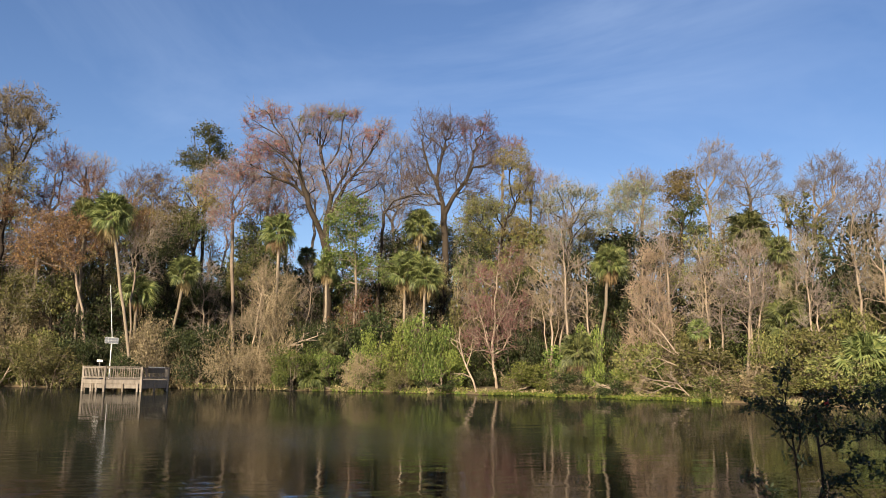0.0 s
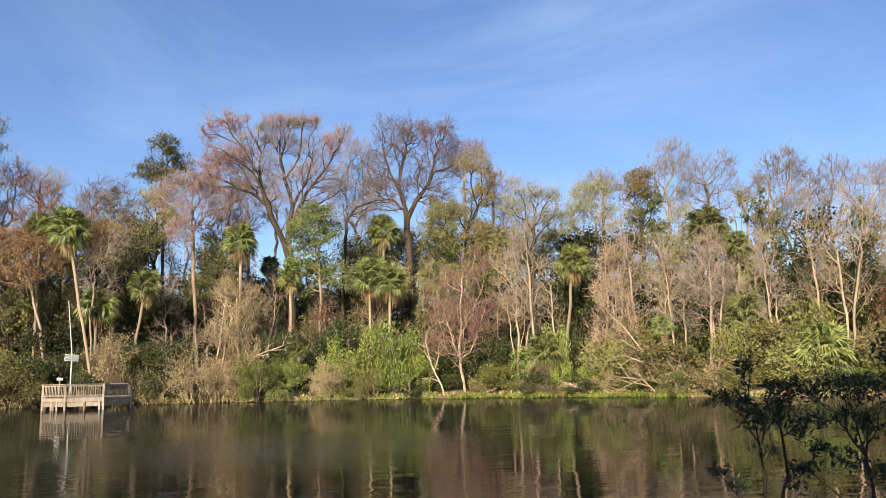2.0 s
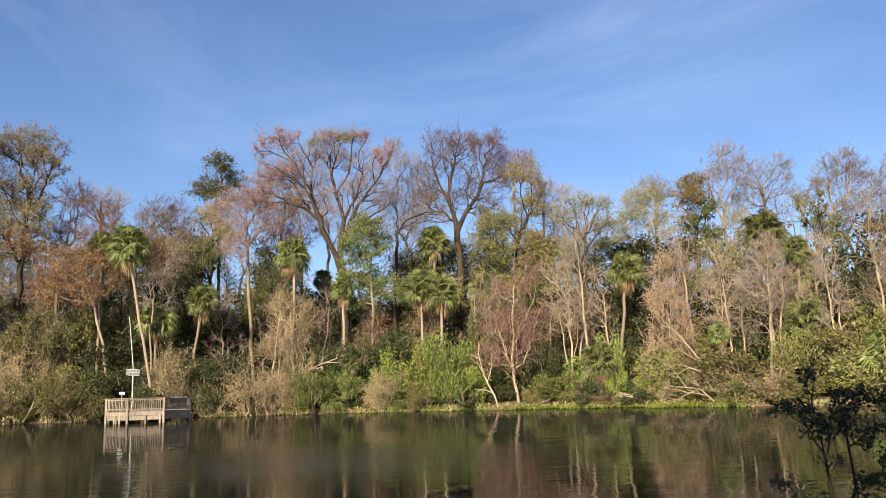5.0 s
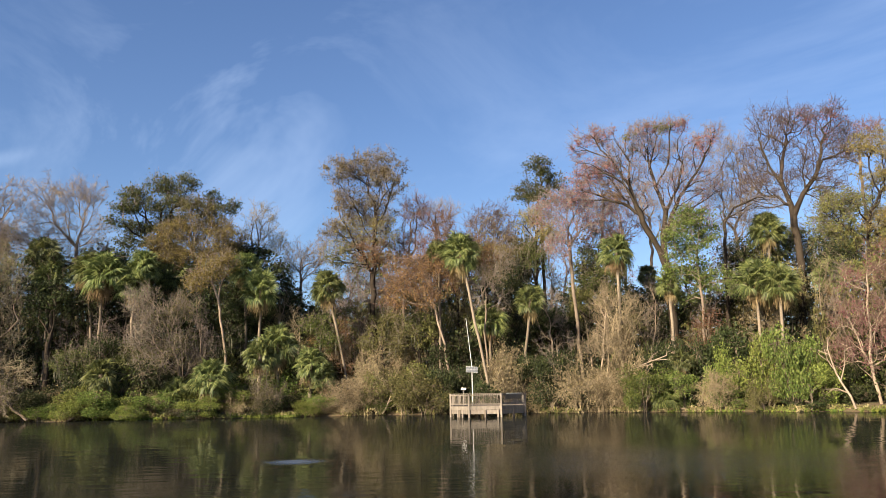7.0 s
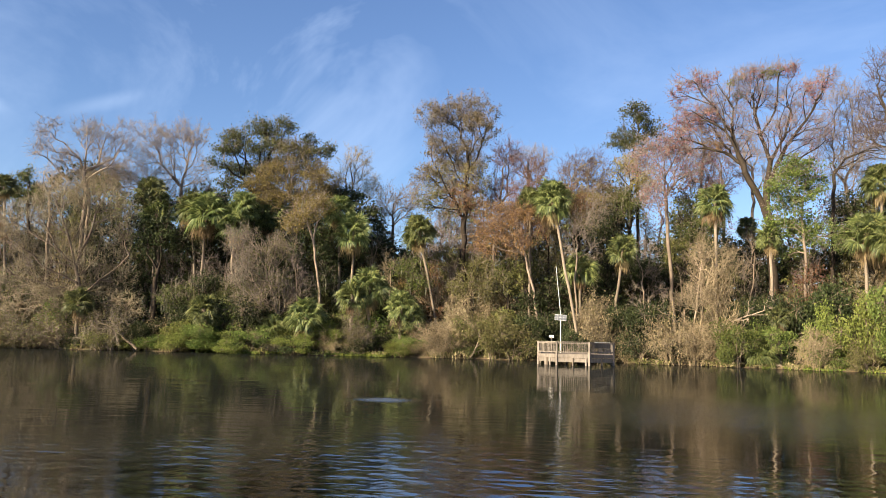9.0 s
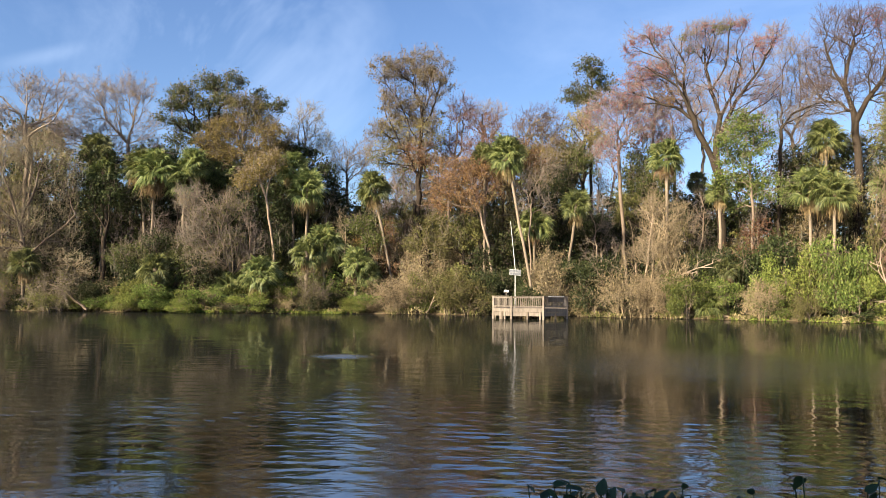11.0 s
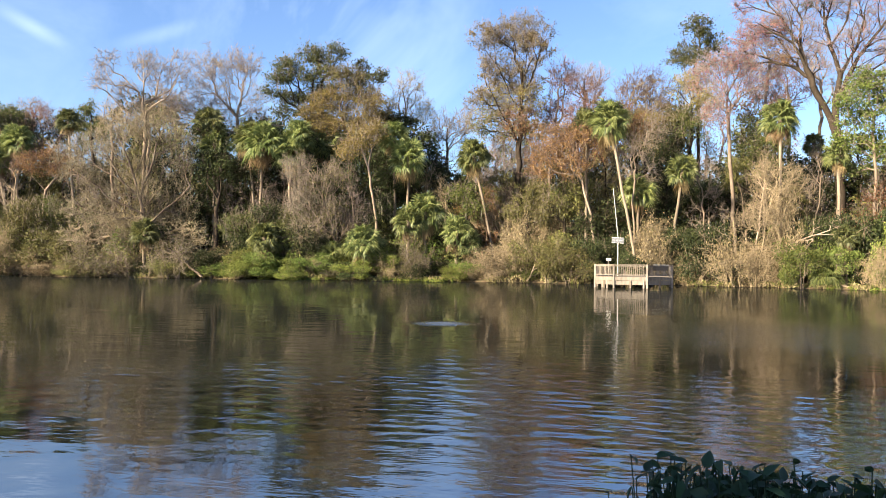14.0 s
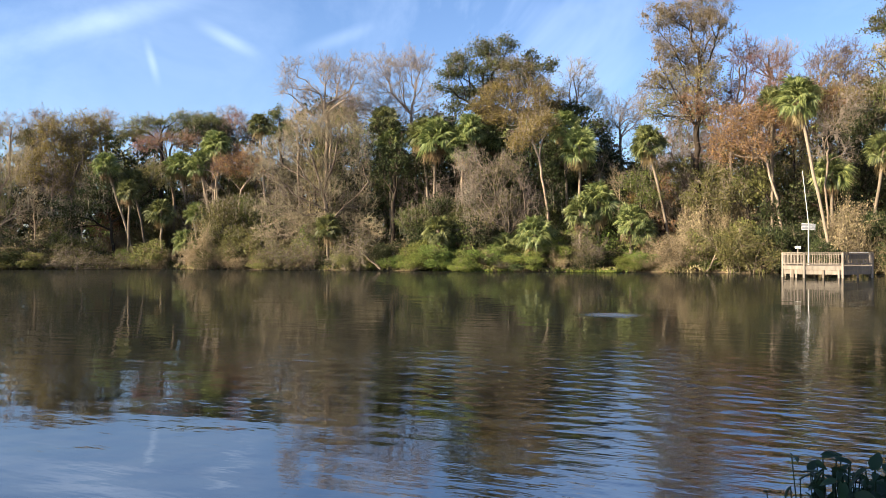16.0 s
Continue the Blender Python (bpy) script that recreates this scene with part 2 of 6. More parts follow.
    L(share.outputs["Result"], both_ways.inputs["Fac"])
    L(body.outputs[0], both_ways.inputs[1])
    L(mirror_lobe.outputs[0], both_ways.inputs[2])
    L(both_ways.outputs[0], out.inputs["Surface"])
    return m


def ground_mat():
    """Leaf litter, damp earth and low green on the banks."""
    m, t, out = mat_new("leaf_litter")
    L = t.links.new
    co = nd(t, "ShaderNodeTexCoord")
    n1 = nd(t, "ShaderNodeTexNoise", Scale=0.6, Detail=6.0, Roughness=0.7)
    n2 = nd(t, "ShaderNodeTexNoise", Scale=14.0, Detail=4.0)
    r1 = ramp(t, [(0.3, (0.05, 0.035, 0.02)), (0.5, (0.12, 0.085, 0.05)), (0.7, (0.06, 0.075, 0.025))])
    r2 = ramp(t, [(0.3, (0.5, 0.5, 0.5)), (0.75, (1.5, 1.4, 1.2))])
    mx = nd(t, "ShaderNodeMix")
    mx.data_type, mx.blend_type = "RGBA", "MULTIPLY"
    mx.inputs["Factor"].default_value = 1.0
    a = [s for s in mx.inputs if s.type == "RGBA"]
    p = nd(t, "ShaderNodeBsdfPrincipled", Roughness=0.95)
    b = nd(t, "ShaderNodeBump", Strength=0.6, Distance=0.05)
    L(co.outputs["Object"], n1.inputs["Vector"])
    L(co.outputs["Object"], n2.inputs["Vector"])
    L(n1.outputs["Fac"], r1.inputs["Fac"])
    L(n2.outputs["Fac"], r2.inputs["Fac"])
    L(r1.outputs["Color"], a[0])
    L(r2.outputs["Color"], a[1])
    L([s for s in mx.outputs if s.type == "RGBA"][0], p.inputs["Base Color"])
    L(n2.outputs["Fac"], b.inputs["Height"])
    L(b.outputs["Normal"], p.inputs["Normal"])
    L(p.outputs[0], out.inputs["Surface"])
    return m


def plain_mat(name, colour, rough=0.6, metal=0.0, grain=8.0, vary=0.25):
    m, t, out = mat_new(name)
    L = t.links.new
    co = nd(t, "ShaderNodeTexCoord")
    n = nd(t, "ShaderNodeTexNoise", Scale=grain, Detail=4.0)
    r = ramp(t, [(0.3, tuple(c * (1 - vary) for c in colour)), (0.7, tuple(min(1, c * (1 + vary)) for c in colour))])
    p = nd(t, "ShaderNodeBsdfPrincipled", Roughness=rough, Metallic=metal)
    L(co.outputs["Object"], n.inputs["Vector"])
    L(n.outputs["Fac"], r.inputs["Fac"])
    L(r.outputs["Color"], p.inputs["Base Color"])
    L(p.outputs[0], out.inputs["Surface"])
    return m


M = {
    "water": water_mat(), "ground": ground_mat(),
    "bark_grey": bark_mat("grey_bark", (0.085, 0.062, 0.046), (0.26, 0.205, 0.16)),
    "bark_dark": bark_mat("dark_bark", (0.02, 0.015, 0.011), (0.05, 0.038, 0.029)),
            "bark_pale": bark_mat("pale_bark", (0.12, 0.09, 0.067), (0.34, 0.268, 0.205)),
            "bark_palm": bark_mat("palm_trunk", (0.09, 0.069, 0.05), (0.25, 0.204, 0.156), scale=9.0, stretch=1.4),
            "twig_tan": bark_mat("tan_twigs", (0.11, 0.085, 0.056), (0.33, 0.262, 0.172), vary=0.3),
        "twig_grey": bark_mat("grey_twigs", (0.10, 0.08, 0.068), (0.26, 0.213, 0.175), vary=0.3),
    "twig_dark": bark_mat("dark_reddish_twigs", (0.045, 0.033, 0.03), (0.13, 0.092, 0.082), vary=0.2),
    "twig_pale": bark_mat("pale_grey_twigs", (0.115, 0.097, 0.066), (0.36, 0.305, 0.21), vary=0.2),
    "twig_pink": bark_mat("pinkish_grey_twigs", (0.115, 0.09, 0.082), (0.285, 0.232, 0.21), vary=0.2),
    "twig_rust": bark_mat("dry_reddish_vines", (0.15, 0.104, 0.075), (0.38, 0.28, 0.205), vary=0.2),
    "lf_khaki": leaf_mat("khaki_leaves", [(0.10, 0.082, 0.035), (0.17, 0.138, 0.062), (0.25, 0.20, 0.10)]),
    "lf_lichen": leaf_mat("pale_green_leaves", [(0.10, 0.115, 0.055), (0.17, 0.185, 0.10), (0.27, 0.275, 0.17)]),
    "lf_pale": leaf_mat("pale_dry_leaves", [(0.135, 0.118, 0.07), (0.215, 0.183, 0.112), (0.31, 0.262, 0.165)]),
    "lf_ever": leaf_mat("evergreen_leaves", [(0.042, 0.054, 0.017), (0.082, 0.096, 0.028), (0.142, 0.15, 0.048)]),
        "twig_red": bark_mat("reddish_twigs", (0.095, 0.06, 0.049), (0.235, 0.152, 0.125), vary=0.2),
            "lf_green": leaf_mat("green_leaves", [(0.048, 0.074, 0.017), (0.102, 0.136, 0.03), (0.19, 0.22, 0.058)]),
        "lf_bright": leaf_mat("bright_leaves", [(0.075, 0.098, 0.02), (0.142, 0.17, 0.037), (0.235, 0.252, 0.066)]),
                # darker than the leaves themselves: the woods' shade is put into this green
                "lf_dark": leaf_mat("shade_dark_leaves", [(0.013, 0.019, 0.007), (0.03, 0.04, 0.013), (0.066, 0.077, 0.026)]),
    "lf_olive": leaf_mat("olive_leaves", [(0.075, 0.079, 0.025), (0.13, 0.13, 0.042), (0.20, 0.182, 0.066)]),
            "lf_gold": leaf_mat("golden_leaves", [(0.10, 0.081, 0.024), (0.18, 0.143, 0.044), (0.265, 0.208, 0.07)]),
            "lf_rust": leaf_mat("rust_leaves", [(0.10, 0.056, 0.027), (0.17, 0.092, 0.042), (0.24, 0.138, 0.07)]),
        "lf_red": leaf_mat("red_leaves", [(0.135, 0.044, 0.046), (0.22, 0.085, 0.086), (0.29, 0.148, 0.142)]),
    "lf_tan": leaf_mat("dry_leaves", [(0.11, 0.085, 0.047), (0.19, 0.147, 0.082), (0.28, 0.22, 0.13)]),
            "lf_palm": leaf_mat("palm_fronds", [(0.05, 0.067, 0.02), (0.108, 0.13, 0.038), (0.215, 0.222, 0.075)], gloss=0.5),
        "lf_palm_dry": leaf_mat("dry_fronds", [(0.13, 0.09, 0.045), (0.26, 0.18, 0.095)]),
    "lf_moss": leaf_mat("hanging_moss", [(0.135, 0.135, 0.101), (0.257, 0.243, 0.182)]),
    "lf_fringe": leaf_mat("marsh_leaves", [(0.06, 0.095, 0.018), (0.13, 0.165, 0.028), (0.23, 0.24, 0.05)]),
    "lf_weed": leaf_mat("pickerelweed_leaves", [(0.013, 0.03, 0.015), (0.025, 0.051, 0.021), (0.05, 0.082, 0.03)], through_light=0.25, vary=0.2, gloss=0.3),
    # leaf colour lowered too, to stand for shade the oaks leave patchy
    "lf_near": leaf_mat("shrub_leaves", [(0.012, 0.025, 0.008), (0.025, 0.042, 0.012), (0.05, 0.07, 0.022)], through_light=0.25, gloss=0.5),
                "wood": bark_mat("weathered_boards", (0.09, 0.076, 0.064), (0.24, 0.205, 0.174), scale=5.0, stretch=0.3, vary=0.15),
        # a darker copy of the boards, holding the shade beneath the deck
        "wood_dark": bark_mat("shaded_timber", (0.07, 0.056, 0.043), (0.18, 0.148, 0.118), scale=5.0, vary=0.15),
    "metal": plain_mat("galvanised_steel", (0.42, 0.42, 0.41), 0.5, 0.3),
    "panel": plain_mat("solar_glass", (0.13, 0.135, 0.15), 0.25),
    "paint": plain_mat("white_paint", (0.75, 0.74, 0.70), 0.5),
    "red": plain_mat("red_leaf", (0.65, 0.05, 0.03), 0.5),
}


# ---------------------------------------------------------------- mesh tools
def arrays_mesh(name, verts, faces, mat, smooth=False):
    """A mesh from arrays: faces all of one size."""
    me = bpy.data.meshes.new(name)
    nv, nf, k = len(verts), len(faces), faces.shape[1]
    me.vertices.add(nv)
    me.vertices.foreach_set("co", np.ascontiguousarray(verts, dtype=np.float32).ravel())
    me.loops.add(nf * k)
    me.loops.foreach_set("vertex_index", np.ascontiguousarray(faces, dtype=np.int32).ravel())
    me.polygons.add(nf)
    me.polygons.foreach_set("loop_start", np.arange(0, nf * k, k, dtype=np.int32))
    me.polygons.foreach_set("use_smooth", np.full(nf, smooth))
    me.update(calc_edges=True)
    me.materials.append(mat)
    return me


def tube_arrays(segs, sides):
    """Tapered tubes for stems: segs holds (p0, p1, r0, r1)."""
    p0 = np.array([s[0] for s in segs], float)
    p1 = np.array([s[1] for s in segs], float)
    r0 = np.array([s[2] for s in segs], float)
    r1 = np.array([s[3] for s in segs], float)
    d = p1 - p0
    d /= np.linalg.norm(d, axis=1, keepdims=True) + 1e-9
    ref = np.where(np.abs(d[:, 2:3]) > 0.9, np.array([[1.0, 0, 0]]), np.array([[0, 0, 1.0]]))
    a = np.cross(d, ref)
    a /= np.linalg.norm(a, axis=1, keepdims=True)
    b = np.cross(d, a)
    ang = np.arange(sides) * 2 * np.pi / sides
    ring = a[:, None, :] * np.cos(ang)[None, :, None] + b[:, None, :] * np.sin(ang)[None, :, None]
    p1 = p1 + d * r1[:, None] * 0.4
    v = np.concatenate([p0[:, None] + ring * r0[:, None, None], p1[:, None] + ring * r1[:, None, None]], axis=1)
    n = len(segs)
    base = (np.arange(n) * 2 * sides)[:, None]
    j = np.arange(sides)
    jn = (j + 1) % sides
    f = np.stack([base + j, base + jn, base + sides + jn, base + sides + j], axis=2).reshape(-1, 4)
    return v.reshape(-1, 3), f


def tubes_mesh(name, segs, mat, sides=3):
    v, f = tube_arrays(segs, sides)
    return arrays_mesh(name, v, f, mat, smooth=True)


def trunk_mesh(name, thick, thin, mat):
    """Stems: round ones for the thick limbs, three-sided ones for the thin."""
    v, f = tube_arrays(thick, 6)
    if thin:
        v2, f2 = tube_arrays(thin, 3)
        v, f = np.concatenate([v, v2]), np.concatenate([f, f2 + len(v)])
    return arrays_mesh(name, v, f, mat, smooth=True)


def leaf_arrays(rng, centres, size, out=None, flat=0.0, slim=0.7):
    """Folded four-cornered leaves, each two triangles that meet at a midrib."""
    c = np.asarray(centres, float)
    n = len(c)
    d = rng.normal(size=(n, 3))
    d[:, 2] *= 1 - flat
    if out is not None:
        d += out
    d /= np.linalg.norm(d, axis=1, keepdims=True) + 1e-9
    s = rng.normal(size=(n, 3))
    s -= (s * d).sum(1, keepdims=True) * d
    s /= np.linalg.norm(s, axis=1, keepdims=True) + 1e-9
    u = np.cross(d, s)
    L = (size * rng.uniform(0.6, 1.4, n))[:, None]
    v = np.stack([c - d * L * 0.5, c + s * L * slim * 0.5 + u * L * 0.12, c + d * L * 0.5, c - s * L * slim * 0.5 + u * L * 0.12], axis=1)
    base = (np.arange(n) * 4)[:, None]
    f = np.concatenate([base + [0, 1, 2], base + [0, 2, 3]], axis=1).reshape(-1, 3)
    return v.reshape(-1, 3), f


def leaves_mesh(name, rng, centres, size, mat, out=None, flat=0.0, slim=0.7):
    v, f = leaf_arrays(rng, centres, size, out, flat, slim)
    return arrays_mesh(name, v, f, mat)


def strand_arrays(rng, tops, length, width):
    """Hanging moss: tapered three-sided strands."""
    segs = []
    for p in tops:
        L = length * rng.uniform(0.4, 1.3)
        q = (p[0] + rng.normal() * 0.08, p[1] + rng.normal() * 0.08, p[2] - L)
        segs.append((p, q, width * rng.uniform(0.6, 1.3), 0.01))
    return tube_arrays(segs, 3)


# ---------------------------------------------------------------- how a tree grows
def turn(d, rng, angle):
    """d, bent by about that angle to a chance side."""
    s = Vector(rng.normal(size=3)).cross(d)
    s.normalize()
    return (d * math.cos(angle) + s * math.sin(angle)).normalized()


def grow(segs, tips, rng, p, d, length, r, level, cfg, parent=-1):
    n = cfg["seg"][level]
    step = length / n
    last = level == len(cfg["seg"]) - 1
    kids = 0 if last else cfg["kids"][level]
    first = 0 if last else cfg["start"][level] * n
    acc = 0.0
    for i in range(n):
        d = (d + Vector(rng.normal(size=3)) * cfg["wob"][level] + Vector((0, 0, cfg["up"][level]))).normalized()
        q = p + d * step
        r1 = r * (1 - 0.75 * (i + 1) / n) + cfg.get("fine", 0.008) if level else r * (1 - 0.8 * ((i + 1) / n) ** 1.3) + 0.02
        ra = r * (1 - 0.75 * i / n) + cfg.get("fine", 0.008) if level else r * (1 - 0.8 * (i / n) ** 1.3) + 0.02
        segs.append((tuple(p), tuple(q), ra, r1, level, parent))
        parent = len(segs) - 1
        if kids and i >= first - 0.5:
            acc += kids / max(1.0, n - first)
            while acc >= 1:
                acc -= 1
                at = p.lerp(q, rng.uniform(0.2, 1))
                frac = (i + 1) / n
                cl = length * cfg["ratio"][level] * (1.15 - cfg["cone"] * frac) * rng.uniform(0.65, 1.25)
                grow(segs, tips, rng, at, turn(d, rng, radians(cfg["ang"][level] * rng.uniform(0.7, 1.25))), cl,
                     min(ra * 0.6, cl * 0.022 + 0.006), level + 1, cfg, parent)
        p = q
    if last or level >= cfg.get("tip_from", 2):
        tips.append((tuple(p), tuple(d), parent))


def tip_cloud(rng, tips, per, spread):
    c = np.repeat(np.array([t[0] for t in tips]), per, axis=0)
    return c + rng.normal(size=c.shape) * (np.array([1.15, 1.15, 0.6]) * spread if spread > 0.5 else spread)


def on_ground(x, y):
    return ground_height(x, y)


def spot(az, d):
    return d * math.sin(radians(az)), d * math.cos(radians(az))


def place(name, proto, az, d, h, w, label, category, group, yaw=None, sink=0.15, lean=0.0, wide=0.0):
    """One plant out of a made pattern, at its place and size, with its parts."""
    made, ph, pw = proto
    d = max(d, shore(az) + 0.1) if d > 40 else d
    x, y = spot(az, d)
    z = on_ground(x, y) - sink
    top = tagged(new(name), label, category, group)
    rz = place.rng.uniform(0, 360) if yaw is None else yaw
    sxy = max(w * (1.3 if wide else 1), wide * h) / pw
    top.matrix_world = Matrix.LocRotScale((x, y, z), Euler((radians(place.rng.normal() * 1.5), radians(lean + place.rng.normal() * 1.5), radians(rz))), (sxy, sxy, (h + sink) / ph))
    for pn, me in made:
        o = new(pn, me)
        o.parent = top
        if pn in ("moss", "spray"):
            tagged(o, kind="stuff")
    return top


place.rng = np.random.default_rng(5)

# ---------------------------------------------------------------- ground and water
SHORE_AZ = [-180, -150, -120, -100, -85, -76, -68, -58, -47, -38, -30, -15, -3, 5, 12, 19, 30, 45, 60, 80, 100, 140, 180]
SHORE_R = [3, 12, 45, 85, 100, 97, 95, 85, 78, 76, 76, 74, 70.5, 68, 65, 61, 58, 50, 40, 22, 10, 3, 3]


def shore(az):
    return float(np.interp(az, SHORE_AZ, SHORE_R)) + 0.8 * math.sin(az * 1.3) + 0.5 * math.sin(az * 3.1 + 1)


def ground_height(x, y):
    r, az = math.hypot(x, y), math.degrees(math.atan2(x, y))
    far = (r - shore(az)) if abs(az) < 100 else -9.0
    near = 0.9 - y + 0.25 * min(x, 4.0) + 0.25 * math.sin(x * 0.9) if r < 160 else -9
    if abs(az) >= 100:
        far = -9.0
    s = max(far, near)
    if s < 0:
        return max(-1.3, s * 0.35)
    lift = 0.12 + 0.75 * (1 - math.exp(-s / 4.0))
    if near > far:
        lift = min(lift, 0.08 + 0.09 * s)
    return lift + 0.15 * noise.noise(Vector((x * 0.15, y * 0.15, 0)))


def build_ground():
    rings = [0.0, 0.8, 1.6, 2.2, 2.8, 3.4, 4, 5, 6, 8, 10, 14, 20, 28, 36] + list(np.arange(40, 112, 1.5)) + [116, 122, 130, 145, 170, 220, 300, 450, 700, 1100, 1800, 3000]
    na = 240
    verts, faces = [], []
    for r in rings:
        for k in range(na):
            a = k * 2 * math.pi / na
            x, y = r * math.sin(a), r * math.cos(a)
            verts.append((x, y, ground_height(x, y)))
    for i in range(len(rings) - 1):
        for k in range(na):
            k2 = (k + 1) % na
            faces.append((i * na + k, i * na + k2, (i + 1) * na + k2, (i + 1) * na + k))
    me = arrays_mesh("ground", np.array(verts), np.array(faces)[:, ::-1], M["ground"], smooth=True)
    tagged(new("ground", me), "wooded banks of leaf litter and damp earth round the pond", "ground", kind="structure")


build_ground()
def water_height(x, y):
    """Wind ripples as real waves: many crests round one wind, high in the ruffled patches and low in the lee."""
    rng = np.random.default_rng(64)

    def patch(az, d, r0, r1, amount):
        cx, cy = spot(az, d)
        u = np.clip((np.hypot(x - cx, y - cy) - r0) / (r1 - r0), 0, 1)
        return amount * (1 - u * u * (3 - 2 * u))
    wild = 0.13 + patch(-40, 11.5, 1.5, 6.5, 0.8) + patch(-9, 22, 2.0, 8.0, 0.3) + patch(-34.8, 23.2, 0.3, 1.3, 1.4) + patch(-10, 9, 1.0, 5.0, 0.25)
    wild = wild * (1 - patch(-68, 8.5, 3.0, 6.0, 0.75))
    z = np.zeros_like(x)
    count = 44
    for i in range(count):
        wave = 0.11 * (0.62 / 0.11) ** (i / (count - 1))
        way = radians(-25 + rng.normal() * 36)
        k = 2 * math.pi / wave
        blur = np.clip(1.6 - np.hypot(x, y) / (50 * wave + 5), 0, 1)
        z += blur * math.sqrt(2 / count) / k * np.sin(k * (x * math.sin(way) + y * math.cos(way)) + rng.uniform(0, 6.28))
    r = np.hypot(x, y)
    return z * 0.06 * wild * np.clip((26.5 - r) / 4, 0, 1) * np.clip((r - 2.0) / 0.5, 0, 1)


def build_water():
    rings = np.concatenate([[0.4, 2.0], np.arange(2.1, 5, 0.06), np.arange(5, 14, 0.03), np.arange(14, 26.6, 0.07), [30, 40, 60, 90, 130]])
    turns = np.radians(np.concatenate([np.arange(-86, 38, 0.3), np.arange(38, 274, 9.0)]))
    r, a = np.meshgrid(rings, turns, indexing="ij")
    x, y = r * np.sin(a), r * np.cos(a)
    fine = np.degrees(a) < 37.9
    z = np.where(fine, water_height(x, y), 0.0)
    nr, na = r.shape
    v = np.concatenate([np.stack([x, y, z], 2).reshape(-1, 3), [[0, 0, 0]]])
    i, j = np.meshgrid(np.arange(nr - 1), np.arange(na), indexing="ij")
    jn = (j + 1) % na
    f = np.stack([i * na + j, (i + 1) * na + j, (i + 1) * na + jn, i * na + jn], 2).reshape(-1, 4)[:, ::-1]
    tagged(new("water", arrays_mesh("water", v[:-1], f, M["water"], smooth=True)), "dark tea-coloured pond water with light ripples", "water", kind="structure")


build_water()


def pick(protos, az):
    return protos[int(abs(az) * 7.3) % len(protos)]


# ---------------------------------------------------------------- palms
def frond_arrays(rng, base, d, petiole, blade, droop, blades=21):
    """One fan frond: a stalk and folded blades that spread from its end."""
    d = Vector(d).normalized()
    side = d.cross(Vector((0, 0, 1)))
    if side.length < 0.1:
        side = Vector((1, 0, 0))
    side.normalize()
    roll = rng.normal() * 0.7
    side = side * math.cos(roll) + side.cross(d) * math.sin(roll)
    up = side.cross(d)
    v, f = [], []
    end = base + d * petiole + Vector((0, 0, -droop * 0.25 * petiole))
    w = 0.025
    o = len(v)
    for p in (base, end):
        v += [p + side * w, p - side * w, p + up * w]
    f += [(o, o + 1, o + 4), (o, o + 4, o + 3), (o + 1, o + 2, o + 5), (o + 1, o + 5, o + 4), (o + 2, o, o + 3), (o + 2, o + 3, o + 5)]
    for k in range(blades):
        a = (k / (blades - 1) - 0.5) * radians(215)
        L = blade * (1 - 0.28 * abs(k / (blades - 1) - 0.5) * 2) * rng.uniform(0.85, 1.1)
        q = (d * math.cos(a) + side * math.sin(a)).normalized()
        s = (side * math.cos(a) - d * math.sin(a)).normalized()
        mid = end + q * L * 0.5 + up * 0.12 * L * math.cos(a)
        tip = end + q * L * 0.9 + Vector((0, 0, -droop * L * rng.uniform(0.3, 0.8)))
        hw = 0.048 * L
        o = len(v)
        v += [end, mid + s * hw - up * hw * 0.5, mid + up * hw * 0.3, mid - s * hw - up * hw * 0.5, tip]
        f += [(o, o + 1, o + 2), (o, o + 2, o + 3), (o + 1, o + 4, o + 2), (o + 2, o + 4, o + 3)]
    return v, f


def palm_crown(seed, n, low, high, mat, blade=1.0, droop=0.6):
    rng = np.random.default_rng(seed)
    V, F = [], []
    for k in range(n):
        el = radians(low + (high - low) * ((k + rng.uniform()) / n))
        a = k * 2.39996 + rng.normal() * 0.2
        d = (math.cos(a) * math.cos(el), math.sin(a) * math.cos(el), math.sin(el))
        v, f = frond_arrays(rng, Vector((0, 0, 0.1 * math.sin(el))), d, rng.uniform(0.55, 1.0), blade * rng.uniform(0.85, 1.15), droop * rng.uniform(0.6, 1.3))
        F += [tuple(i + len(V) for i in t) for t in f]
        V += v
    return arrays_mesh("crown", np.array(V), np.array(F), M[mat])


PALM_CROWN = [palm_crown(91 + i, 54, -50, 85, "lf_palm", 1.05, 0.5) for i in range(3)]
PALM_SKIRT = [palm_crown(95 + i, 9, -84, -55, "lf_palm_dry", 0.85, 0.9) for i in range(2)]


